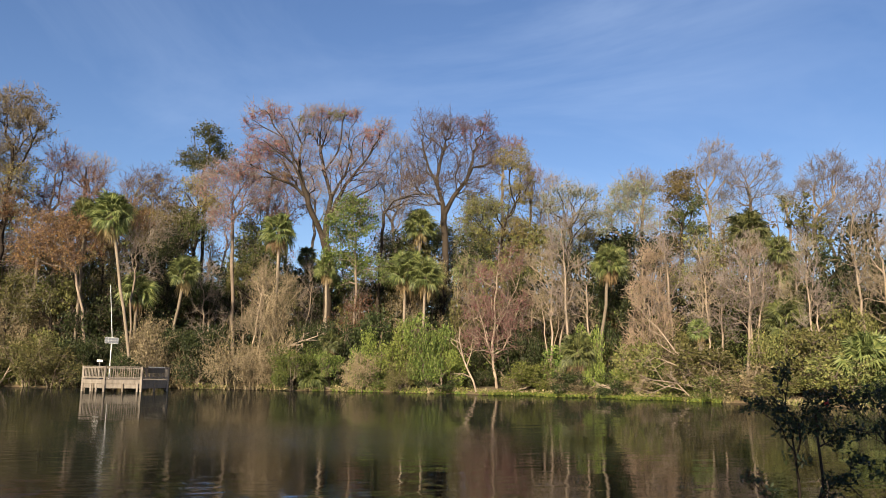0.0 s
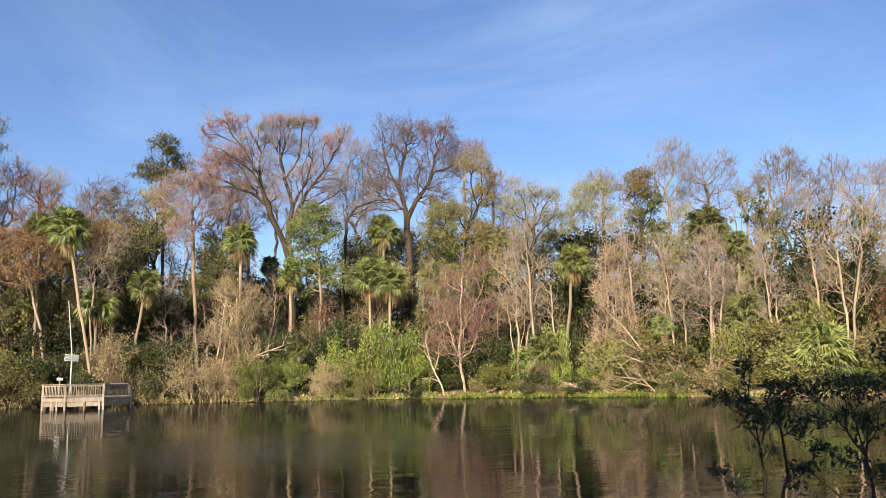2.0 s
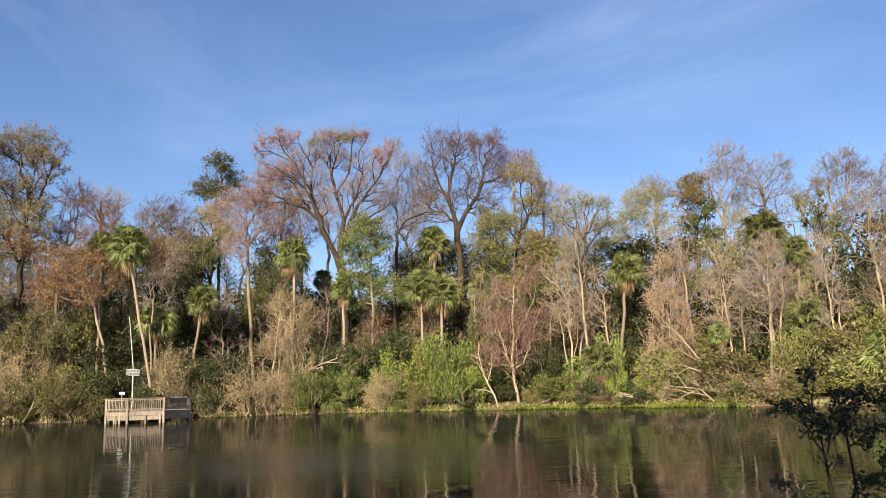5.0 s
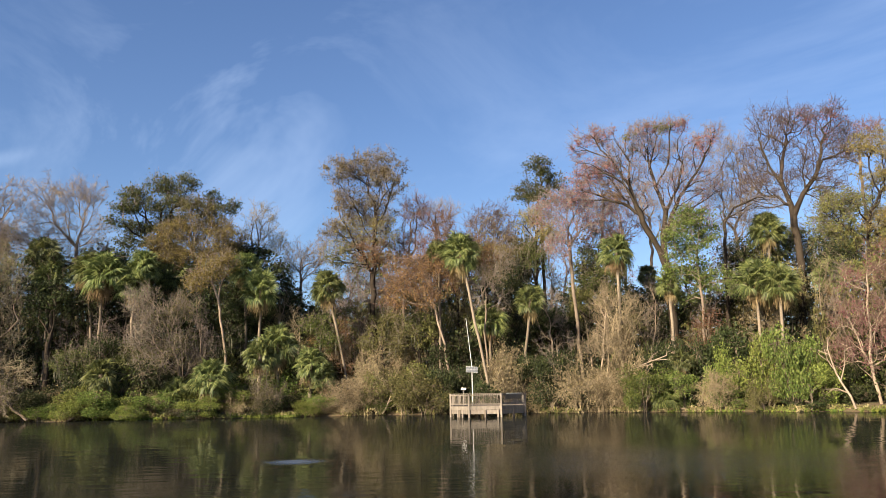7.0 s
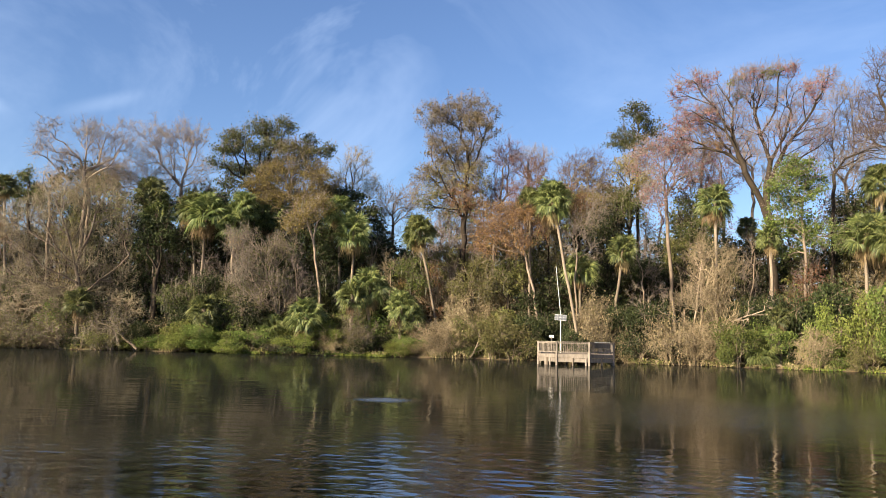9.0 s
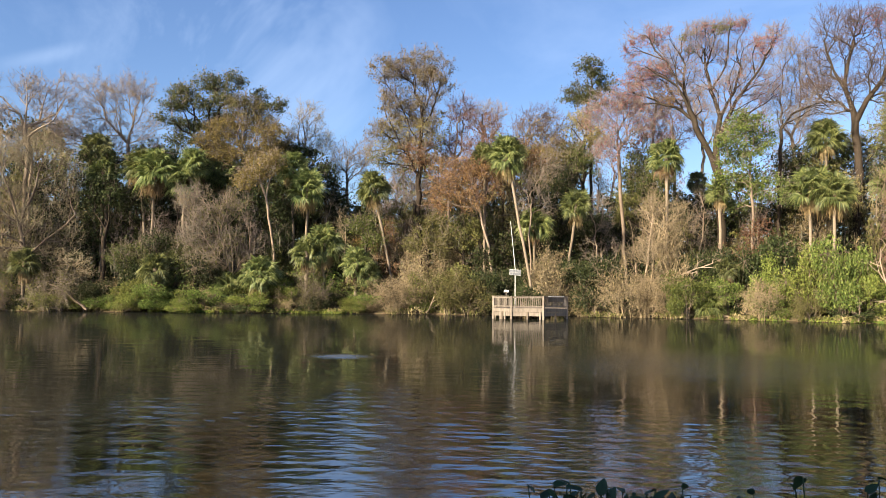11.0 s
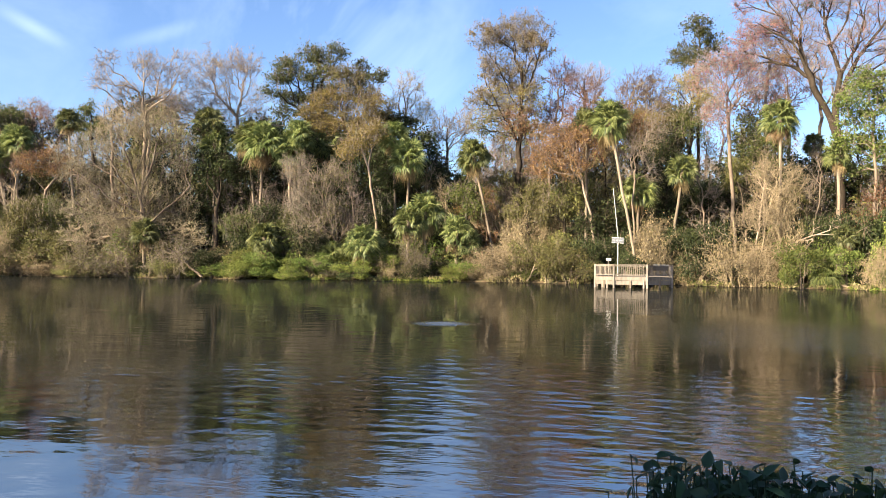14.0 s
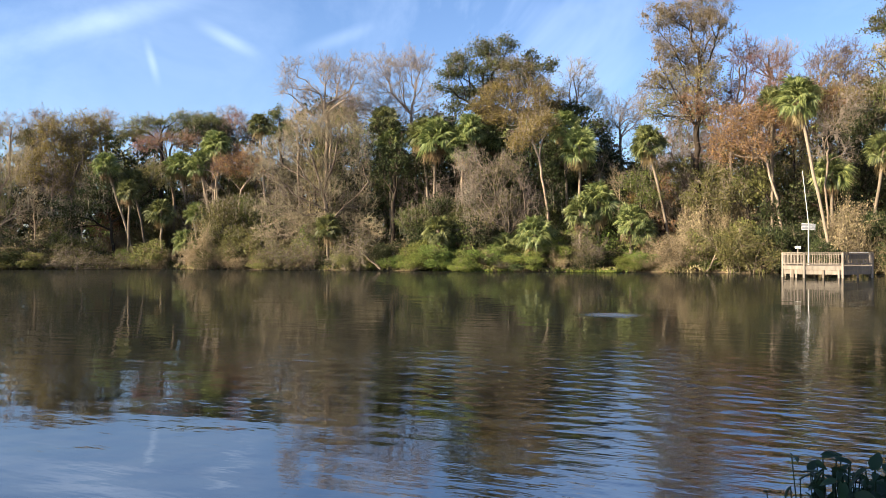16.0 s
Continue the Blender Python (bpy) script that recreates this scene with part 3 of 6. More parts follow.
def palm(az, d, h, lean=0.0, size=1.0):
    """A cabbage palm; h is the crown's height, lean its shift to the side in metres."""
    d = max(d, shore(az) + 0.3)
    x, y = spot(az, d)
    z = on_ground(x, y) - 0.1
    rng = np.random.default_rng(int(abs(az) * 100))
    top = tagged(new("cabbage_palm"), "cabbage palm with a leaning slender trunk and green fan fronds" if abs(lean) > 1.4 else
                 ("low young palm with a fountain of fan fronds" if h < 5 else "cabbage palm with a round crown of fan fronds"), "palm tree", "cabbage palms")
    top.location = (x, y, z)
    side = Vector((math.cos(radians(az)), -math.sin(radians(az)), 0))
    segs, n = [], 9
    pts = []
    for i in range(n + 1):
        u = i / n
        pts.append(side * lean * (u ** 1.05) + Vector((rng.normal() * 0.04, rng.normal() * 0.04, h * u)))
    r = 0.14 if h > 6 else 0.18
    size *= 1.4
    for i in range(n):
        segs.append((pts[i], pts[i + 1], r * (1.25 if i == 0 else 1.0), r * (0.95 if i < n - 1 else 1.2)))
    o = new("trunk", tubes_mesh("trunk", segs, M["bark_palm"], 8))
    o.parent = top
    c = new("crown", PALM_CROWN[int(abs(az) * 10) % 3])
    c.parent = top
    c.matrix_local = Matrix.LocRotScale(pts[-1], Euler((rng.normal() * 0.1, rng.normal() * 0.1, rng.uniform(0, 6.28))), (size, size, size * 0.95))
    if h > 3:
        s = new("dead_fronds", PALM_SKIRT[int(abs(az) * 10) % 2])
        s.parent = top
        s.matrix_local = Matrix.LocRotScale(pts[-1], Euler((0, 0, rng.uniform(0, 6.28))), (size * 0.95,) * 3)
        tagged(s, "dry tan hanging fronds")


# ---------------------------------------------------------------- shrubs
def make_leafy(seed, leaf, h=4.0, w=4.6, n=6400, size=0.13):
    """A rounded shrub: stems from the base, leaves in lobes of uneven size."""
    rng = np.random.default_rng(seed)
    lobes = []
    for k in range(13):
        a, rr = rng.uniform(0, 6.28), w * 0.5 * math.sqrt(rng.uniform(0, 0.62))
        zz = h * rng.uniform(0.2, 0.78) * (1 - 0.35 * (rr / (w * 0.5)) ** 2)
        lobes.append((rr * math.cos(a), rr * math.sin(a), zz, rng.uniform(0.5, 1.0) * w * 0.22))
    segs, cs, outs = [], [], []
    for lx, ly, lz, lr in lobes:
        p = Vector((lx * 0.15, ly * 0.15, -0.2))
        for k in range(4):
            q = Vector((lx, ly, lz)) * ((k + 1) / 4) + Vector(rng.normal(size=3)) * 0.12
            segs.append((tuple(p), tuple(q), 0.05 * (1 - k / 5), 0.05 * (1 - (k + 1) / 5)))
            p = q
        for k in range(14 if n > 2000 else 4):
            d = Vector(rng.normal(size=3)).normalized() * lr
            segs.append((tuple(p), tuple(p + d), 0.014, 0.005))
        m = n // 13
        u = rng.normal(size=(m, 3))
        u /= np.linalg.norm(u, axis=1, keepdims=True)
        rad = lr * (rng.uniform(0.25, 1.15, m) ** 0.6)[:, None] * np.array([1.05, 1.05, 0.9])
        cs.append(np.array([lx, ly, lz]) + u * rad)
        outs.append(u * 0.6)
    cs, outs = np.concatenate(cs), np.concatenate(outs)
    keep = cs[:, 2] > 0.05
    made = [("stem", tubes_mesh("stem", segs, M["bark_grey"], 3)),
            ("foliage", leaves_mesh("foliage", rng, cs[keep], size, M[leaf], outs[keep]))]
    return made, h, w


def make_twiggy(seed, twig, h=4.0, w=5.0, leaf=None, per=2):
    """A leafless thicket: arching stems that end in sprays of fine drooping twigs."""
    rng = np.random.default_rng(seed)
    stems, fine, tips = [], [], []
    for k in range(19):
        a, rr = rng.uniform(0, 6.28), w * 0.5 * math.sqrt(rng.uniform(0, 0.95))
        zz = h * rng.uniform(0.35, 1.0) * (1 - 0.6 * (rr / (w * 0.5)) ** 2)
        goal = Vector((rr * math.cos(a), rr * math.sin(a), zz))
        p = Vector((rr * 0.3 * math.cos(a + 0.5), rr * 0.3 * math.sin(a + 0.5), -0.2))
        start = p.copy()
        stems.append(((0, 0, -0.25), tuple(p), 0.045, 0.04))
        for i in range(5):
            u = (i + 1) / 5
            q = start.lerp(goal, u) + Vector((0, 0, 0.5 * math.sin(u * math.pi))) + Vector(rng.normal(size=3)) * 0.10
            stems.append((tuple(p), tuple(q), 0.034 * (1 - i / 6), 0.034 * (1 - (i + 1) / 6)))
            for j in range(3 if i > 0 else 1):
                t = p.lerp(q, rng.uniform())
                d = (Vector(rng.normal(size=3)) + (q - p).normalized() * 0.8 + Vector((0, 0, 0.25))).normalized()
                L = rng.uniform(0.5, 1.1)
                for _ in range(3):
                    e = t + d * L / 3
                    fine.append((tuple(t), tuple(e), 0.013, 0.009))
                    for m in range(3):
                        dd = (d + Vector(rng.normal(size=3)) * 0.7).normalized()
                        g = e + dd * rng.uniform(0.2, 0.5)
                        fine.append((tuple(e), tuple(g), 0.009, 0.006))
                        tips.append((tuple(g), tuple(dd)))
                    d = (d + Vector(rng.normal(size=3)) * 0.25 + Vector((0, 0, -0.18))).normalized()
                    t = e
            p = q
    fine = [f for f in fine if f[1][2] > -0.1]
    made = [("stem", tubes_mesh("stem", stems, M[twig], 4)), ("spray", tubes_mesh("spray", fine, M[twig]))]
    if leaf:
        c = tip_cloud(rng, tips, per, 0.15)
        made.append(("foliage", leaves_mesh("foliage", rng, c[c[:, 2] > 0], 0.13, M[leaf])))
    return made, h * 1.05, w


LEAFY_SHRUB = [make_leafy(101 + i, lf) for i, lf in enumerate(("lf_bright", "lf_green", "lf_bright", "lf_bright"))]
# dark green shrubs, their colour deepened further to hold the bank's shade
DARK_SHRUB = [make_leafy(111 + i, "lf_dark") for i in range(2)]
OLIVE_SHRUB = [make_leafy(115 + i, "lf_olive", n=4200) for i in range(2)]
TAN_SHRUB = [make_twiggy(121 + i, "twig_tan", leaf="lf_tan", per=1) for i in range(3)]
# the first kind is darkened to stand for shade under the trees
UNDER = {"undergrowth shrub beneath the trees, its green darkened for shade": [make_leafy(141 + i, "lf_dark", n=2300, size=0.18) for i in range(2)],
         "green undergrowth shrub beneath the trees": [make_leafy(145 + i, "lf_green", n=2300, size=0.17) for i in range(2)],
         "dull olive undergrowth shrub beneath the trees": [make_leafy(148, "lf_olive", n=2300, size=0.17)],
         "dry tan undergrowth shrub beneath the trees": [make_leafy(149, "lf_tan", n=2200, size=0.15)]}
GREY_SHRUB = [make_twiggy(131 + i, "twig_grey", leaf="lf_olive", per=1) for i in range(2)]


def leafy(az, d, h, w):
    place("shrub", pick(LEAFY_SHRUB, az), az, d, max(h, 1.6), w * 1.15, "rounded green shrub on the bank", "shrub", "green shrubs")


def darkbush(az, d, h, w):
    place("shrub", pick(DARK_SHRUB, az), az, d, max(h, 1.6), w * 1.15, "dark green shrub on the bank, shade deepening its leaf colour", "shrub", "dark shrubs")


def olivebush(az, d, h, w):
    place("shrub", pick(OLIVE_SHRUB, az), az, d, max(h, 1.6), w * 1.15, "olive-green shrub on the bank", "shrub", "olive shrubs")


def tan(az, d, h, w):
    place("thicket", pick(TAN_SHRUB, az), az, d, max(h, 1.6), w * 0.95, "tan leafless thicket of arching twigs on the bank", "shrub", "bare thickets")


def grey(az, d, h, w):
    place("thicket", pick(GREY_SHRUB, az), az, d, max(h, 1.6), w * 0.95, "grey-brown thicket with a few olive leaves", "shrub", "grey thickets")


# ---------------------------------------------------------------- trees grown into their own crowns
def lift(az, el, d):
    x, y = spot(az, d)
    return Vector((x, y, EYE + d * math.tan(radians(el))))


KINDS = {
    "ragged": dict(bark="bark_dark", twig="twig_grey", twigs=4, leaf="lf_khaki", per=30, spread=0.3, size=0.16, moss=60, dense=8.5,
                   label="tall ragged tree with ochre and olive leaves", group="tall trees"),
    "russet": dict(bark="bark_grey", twig="twig_red", twigs=5, leaf="lf_red", per=9, spread=0.24, size=0.14, dense=9.5,
                   label="tall grey tree with sparse reddish leaves and buds", group="reddish trees"),
    "rust": dict(bark="bark_grey", twig="twig_red", twigs=4, leaf="lf_rust", thin=0.6, per=30, spread=0.3, size=0.15, dense=9.0,
                 label="slender tree with rust-brown autumn leaves", group="rust-brown trees"),
    "bare": dict(bark="bark_grey", twig="twig_grey", twigs=5, leaf="lf_tan", per=1, spread=0.3, size=0.11, dense=9.0,
                 label="tall leafless grey tree with fine twigs", group="bare trees"),
    "oak": dict(bark="bark_dark", twig="twig_grey", twigs=3, leaf="lf_olive", per=42, spread=0.34, size=0.16, moss=40, dense=8.0,
                label="olive-green oak hung with grey moss", group="olive-green oaks"),
    "evergreen": dict(bark="bark_dark", twig="twig_grey", twigs=2, leaf="lf_ever", per=52, spread=0.33, size=0.17, dense=8.0,
                      label="dark green evergreen tree with clumped foliage", group="evergreen trees"),
    # foliage coloured dark enough to stand for the shade between trees
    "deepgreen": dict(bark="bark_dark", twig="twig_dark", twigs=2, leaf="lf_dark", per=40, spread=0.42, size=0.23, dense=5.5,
                      label="evergreen tree in the woods, its foliage darkened for shade", group="evergreen trees"),
    "golden": dict(bark="bark_grey", twig="twig_grey", twigs=3, leaf="lf_gold", per=34, spread=0.34, size=0.16, moss=20, dense=11.0,
                   label="tree with ochre and olive autumn leaves", group="ochre trees"),
    "green": dict(bark="bark_pale", twig="twig_grey", twigs=2, leaf="lf_green", per=46, spread=0.3, size=0.18, dense=8.5,
                  label="slim tree with a pale trunk and fresh green leaves", group="green trees"),
    "lichen": dict(bark="bark_grey", twig="twig_pale", twigs=4, leaf="lf_lichen", per=20, spread=0.3, size=0.15, moss=40, dense=9.0,
                   label="grey tree with sparse pale green leaves and lichen", group="lichened trees"),
    "great": dict(bark="bark_dark", twig="twig_pink", twigs=5, leaf="lf_red", per=3, lobe_per=20, spread=0.2, size=0.14, dense=9.0,
                  label="great dark-limbed tree with spreading branches and reddish buds", group="tall spreading trees"),
    "forked": dict(bark="bark_dark", twig="twig_dark", twigs=5, leaf="lf_tan", per=1, lobe_per=8, spread=0.26, size=0.13, dense=8.5,
                   label="tall forked tree, almost bare, with dark limbs", group="tall spreading trees"),
    "willow": dict(bark="bark_grey", twig="twig_pale", twigs=4, leaf="lf_pale", per=3, spread=0.34, size=0.12, moss=60, dense=8.0,
                   label="wide tan tree of many bare stems hung with moss", group="bare wide trees"),
    "redbush": dict(bark="bark_pale", twig="twig_red", twigs=5, leaf="lf_red", per=9, spread=0.24, size=0.13, dense=8.5,
                    label="small many-stemmed tree with dull red leaves", group="reddish trees"),
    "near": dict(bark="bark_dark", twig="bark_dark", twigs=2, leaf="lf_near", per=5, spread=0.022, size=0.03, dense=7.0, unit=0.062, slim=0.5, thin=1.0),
    "vines": dict(bark="bark_grey", twig="twig_rust", twigs=5, leaf="lf_tan", per=5, spread=0.3, size=0.13, moss=130, dense=11.0,
                  label="dead trunk draped in dry hanging vines", group="vine-hung trees"),
}


def grow_into(points, nodes, parents, balance=0.35):
    """Joins points to a growing tree, each by the shortest way, with some weight on the way back to the root."""
    n0, n = len(nodes), len(points)
    pos = np.zeros((n0 + n, 3))
    pos[:n0] = nodes
    par = list(parents)
    path = np.zeros(n0 + n)
    for i in range(1, n0):
        path[i] = path[par[i]] + np.linalg.norm(pos[i] - pos[par[i]])
    dist = np.linalg.norm(points[:, None, :] - pos[None, :n0, :], axis=2) + balance * path[None, :n0]
    best = dist.argmin(1)
    cost = dist.min(1)
    for k in range(n):
        j = int(cost.argmin())
        i = n0 + k
        pos[i] = points[j]
        par.append(int(best[j]))
        path[i] = path[best[j]] + np.linalg.norm(pos[i] - pos[best[j]])
        cost[j] = np.inf
        d = np.linalg.norm(points - pos[i], axis=1) + balance * path[i]
        hit = (d < cost) & np.isfinite(cost)
        best[hit] = i
        cost[hit] = d[hit]
    return pos, np.array(par)


def crown_parts(kind, k, rng, trunk, limbs, lobes, r):
    """The meshes of one tree, its base at the origin: the bends of the trunk and of the great limbs, then the lobes of the crown,
    each a centre, three half axes and the leaves that it has of its own."""
    unit = k.get("unit", 1.0)                            # the size of its twigs, 1 for a tree
    fine = 0.013 * unit
    nodes, parents = [np.array(trunk[0])], [-1]

    def chain(pts, at):
        for a, b in zip(pts, pts[1:]):
            m = max(1, int((b - a).length / (0.9 * unit)))
            for i in range(m):
                bend = Vector(rng.normal(size=3)) * unit * (0.07 if i < m - 1 else 0.0)
                nodes.append(np.array(a.lerp(b, (i + 1) / m) + bend))
                parents.append(at)
                at = len(nodes) - 1
    chain(trunk, 0)
    for pts in limbs:
        at = int(np.linalg.norm(np.array(nodes) - np.array(pts[0]), axis=1).argmin())
        chain([Vector(nodes[at])] + pts[1:], at)
    cloud, owner = [], []
    for i, (c, ax, ay, az, _) in enumerate(lobes):
        n = max(10, int(k["dense"] * ax.length * az.length * 3.0 / unit ** 2))
        u = rng.normal(size=(n, 3))
        u /= np.linalg.norm(u, axis=1, keepdims=True)
        u *= (rng.uniform(0.03, 1.0, n) ** 0.42)[:, None] * (1 + np.clip(0.16 * rng.normal(size=(n, 1)), -0.3, 0.3))
        cloud.append(np.array(c) + u[:, :1] * np.array(ax) + u[:, 1:2] * np.array(ay) + u[:, 2:] * np.array(az))
        owner += [i] * n
    cloud = np.concatenate(cloud)
    pos, par = grow_into(cloud, np.array(nodes), parents)
    total, n0 = len(pos), len(nodes)
    own = np.full(total, -1)
    near = np.linalg.norm(pos[n0:, None, :] - cloud[None], axis=2).argmin(1)
    own[n0:] = np.array(owner)[near]
    kids = np.bincount(par[1:], minlength=total).astype(float)
    for _ in range(2):                                   # ease the zigzag
        mid = pos.copy()
        acc = np.zeros_like(pos)
        np.add.at(acc, par[1:], pos[1:])
        free = (kids > 0) & (np.arange(total) >= n0)
        mid[free] = pos[free] * 0.4 + 0.3 * pos[par[free]] + 0.3 * acc[free] / kids[free][:, None]
        pos = mid
    load = np.ones(total)
    for i in range(total - 1, 0, -1):
        load[par[i]] += load[i]
    r *= k.get("thin", 0.9)
    rad = fine * load ** (math.log(r / fine) / math.log(max(8.0, load[0])))
    thick, thin = [], []
    for i in range(1, total):
        p = par[i]
        (thick if rad[i] > 0.05 * unit else thin).append((pos[p], pos[i], min(rad[p], rad[i] * 1.35), rad[i]))
    made = [("trunk", trunk_mesh("trunk", thick or thin[:1], thin, M[k["bark"]]))]
    tips = np.array([i for i in range(n0, total) if load[i] < 5])
    ways = pos[tips] - pos[par[tips]]
    ways /= np.linalg.norm(ways, axis=1, keepdims=True) + 1e-6
    # sprays of fine twigs, each forked once
    m = k["twigs"]
    d0 = np.repeat(ways, m, axis=0) * 0.9 + rng.normal(size=(len(tips) * m, 3)) * 0.75 + np.array([0, 0, 0.35])
    d0 /= np.linalg.norm(d0, axis=1, keepdims=True)
    d1 = d0 + rng.normal(size=d0.shape) * 0.45 + np.array([0, 0, 0.2])
    d1 /= np.linalg.norm(d1, axis=1, keepdims=True)
    ln = unit * rng.uniform(0.25, 0.62, len(d0))[:, None]
    a0 = np.repeat(pos[tips], m, axis=0)
    a1 = a0 + d0 * ln
    a2 = a1 + d1 * ln * 0.9
    a3 = a1 + (d1 + rng.normal(size=d1.shape) * 0.6) * ln * 0.7
    w0, w1, w2 = (np.full(len(a0), v) for v in (0.0135 * unit, 0.011 * unit, 0.008 * unit))
    v, f = tube_arrays(list(zip(a0, a1, w0, w1)) + list(zip(a1, a2, w1, w2)) + list(zip(a1, a3, w1, w2)), 3)
    made.append(("spray", arrays_mesh("spray", v, f, M[k["twig"]], smooth=True)))
    # leaves in clumps on the tips
    heap = {}
    for i in tips:
        extra = lobes[own[i]][4]
        per = k.get("lobe_per", max(k["per"], 10)) if extra else k["per"]
        heap.setdefault(extra or k["leaf"], []).append((pos[i], per))
    for j, (lf, spots) in enumerate(sorted(heap.items())):
        c = np.concatenate([np.repeat(c[None], p, axis=0) for c, p in spots])
        wide = np.concatenate([np.full(p, k["spread"] * rng.uniform(0.6, 1.3)) for _, p in spots])[:, None]
        c = c + rng.normal(size=c.shape) * wide * np.array([1.0, 1.0, 0.7])
        name = "crown" if j == 0 else "foliage"
        made.append((name, leaves_mesh(name, rng, c, k["size"], M[lf], slim=k.get("slim", 0.7))))
    if k.get("moss"):
        at = pos[tips[rng.integers(0, len(tips), k["moss"])]]
        v, f = strand_arrays(rng, at + rng.normal(size=at.shape) * 0.15, 1.2, 0.035)
        made.append(("moss", arrays_mesh("moss", v, f, M["lf_moss" if kind != "vines" else k["twig"]], smooth=True)))
    return made


def crown_tree(kind, d, lobes, stem=None, limbs=None, r=0.2, **more):
    """A tree at d metres. Lobes of its crown, the bends of its trunk and of its great limbs are directions: azimuth, elevation
    (for a lobe also its half width and half height), all in degrees; a lobe may have leaves of its own."""
    k = dict(KINDS[kind], **more)
    d = max(d, shore(lobes[0][0]) + 1.6)
    crown_tree.count += 1
    rng = np.random.default_rng(crown_tree.count * 13 + 1000)
    away = Vector((*spot(lobes[0][0], 1.0), 0))
    side = Vector((away.y, -away.x, 0))
    mean = np.average([l[:2] for l in lobes], axis=0, weights=[l[2] * l[3] for l in lobes])
    low = min(l[1] - l[3] for l in lobes)
    high = max(l[1] + l[3] for l in lobes)
    if not stem:
        stem = [(mean[0] + rng.normal() * 0.25, 0.35 * low), (mean[0], low + 0.25 * (high - low)), (mean[0] + rng.normal() * 0.2, low + 0.6 * (high - low))]
    x, y = spot(stem[0][0], d)
    base = Vector((x, y, ground_height(x, y) - 0.25))
    trunk = [Vector()] + [lift(a, e, d) - base for a, e in stem if lift(a, e, d).z > base.z + 1.2]
    arms = []
    for limb in limbs or ():
        depth = rng.normal() * 0.3
        arms.append([lift(a, e, d) - base + away * depth * i for i, (a, e) in enumerate(limb)])
    blobs = []
    for l in lobes:
        rx, rz = d * math.tan(radians(l[2])), d * math.tan(radians(l[3]))
        blobs.append((lift(l[0], l[1], d) - base + away * rng.normal() * 0.6, side * rx, away * min(rx, rz) * 1.1, Vector((0, 0, rz)), l[4] if len(l) > 4 else None))
    made = crown_parts(kind, k, rng, trunk, arms, blobs, r)
    label = "slender pale bare tree rising from the thicket" if kind == "bare" and k["bark"] == "bark_pale" else k["label"]
    top = tagged(new("tree"), label, "tree", k["group"])
    top.location = base
    for pn, me in made:
        o = new(pn, me)
        o.parent = top
        if pn in ("moss", "spray"):
            tagged(o, kind="stuff")


crown_tree.count = 0


def wild_tree(seed, kind, h, w, low=0.3, r=0.2, **more):
    """A pattern for the trees of the woods: a crown of uneven lobes up a bent trunk."""
    rng = np.random.default_rng(seed)
    lobes = []
    n = 7
    for i in range(n):
        u = (i + 0.5) / n
        a = i * 2.4 + rng.normal() * 0.4
        rr = w * 0.26 * rng.uniform(0.5, 1.2) * (1 - 0.5 * u)
        q = w * rng.uniform(0.2, 0.3) * (1.1 - 0.35 * u)
        lobes.append((Vector((rr * math.cos(a), rr * math.sin(a), h * (low + (0.93 - low) * u))), Vector((q, 0, 0)), Vector((0, q, 0)), Vector((0, 0, q * 1.2)), None))
    trunk = [Vector((0, 0, -0.3)), Vector((rng.normal() * 0.2, rng.normal() * 0.2, h * 0.3)), Vector((rng.normal() * 0.4, rng.normal() * 0.4, h * 0.75))]
    k = dict(KINDS[kind], **more)
    return crown_parts(kind, k, rng, trunk, [], lobes, r), h, w


SLIM = [wild_tree(921 + i, "bare", 12, 3.6, low=0.4, r=0.11, bark="bark_pale", twig=tw, dense=4.5, twigs=4) for i, tw in enumerate(("twig_pink", "twig_tan", "twig_grey"))]
YOUNG = [wild_tree(931, "rust", 8, 4, low=0.35, r=0.09, dense=3.5, twigs=2)]
WILD = [("bare grey tree deep in the woods", wild_tree(901, "bare", 15, 6, dense=3.4, twig="twig_grey", twigs=4)),
        ("bare brownish tree deep in the woods", wild_tree(902, "bare", 15, 6, dense=3.4, twig="twig_pink", twigs=4)),
        ("sparse reddish tree deep in the woods", wild_tree(903, "russet", 15, 6, dense=3.0, twigs=3)),
        ("olive-brown tree deep in the woods", wild_tree(904, "ragged", 15, 6, dense=2.6, twigs=2, size=0.2, per=26)),
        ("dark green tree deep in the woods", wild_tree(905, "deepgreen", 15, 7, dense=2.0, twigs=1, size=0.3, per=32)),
        ("olive-green tree deep in the woods", wild_tree(906, "oak", 15, 7, dense=2.2, twigs=1, size=0.24, per=30)),
        ("bare grey tree deep in the woods", wild_tree(907, "bare", 15, 5, dense=3.6, twig="twig_dark", twigs=4)),
        ("dark green tree deep in the woods", wild_tree(908, "evergreen", 15, 6, dense=2.2, twigs=1, size=0.26, per=32))]

# canopy from the dock's bank eastwards
crown_tree("ragged", 82, [(-29.33, 16.18, 2.35, 1.44), (-31.56, 15.81, 1.31, 0.99), (-28.70, 14.84, 1.62, 1.34), (-29.68, 13.11, 1.86, 1.32), (-31.32, 13.88, 1.14, 1.32), (-28.64, 11.74, 1.13, 1.33, "lf_gold"), (-32.09, 11.92, 1.06, 0.87), (-30.46, 11.54, 2.11, 1.49, "lf_gold"), (-31.04, 9.96, 2.03, 1.11, "lf_olive"), (-29.41, 9.77, 1.41, 1.39, "lf_rust")], stem=[(-29.03, -1.08), (-29.36, 6.57), (-29.23, 10.56), (-29.20, 13.69)], r=0.3)
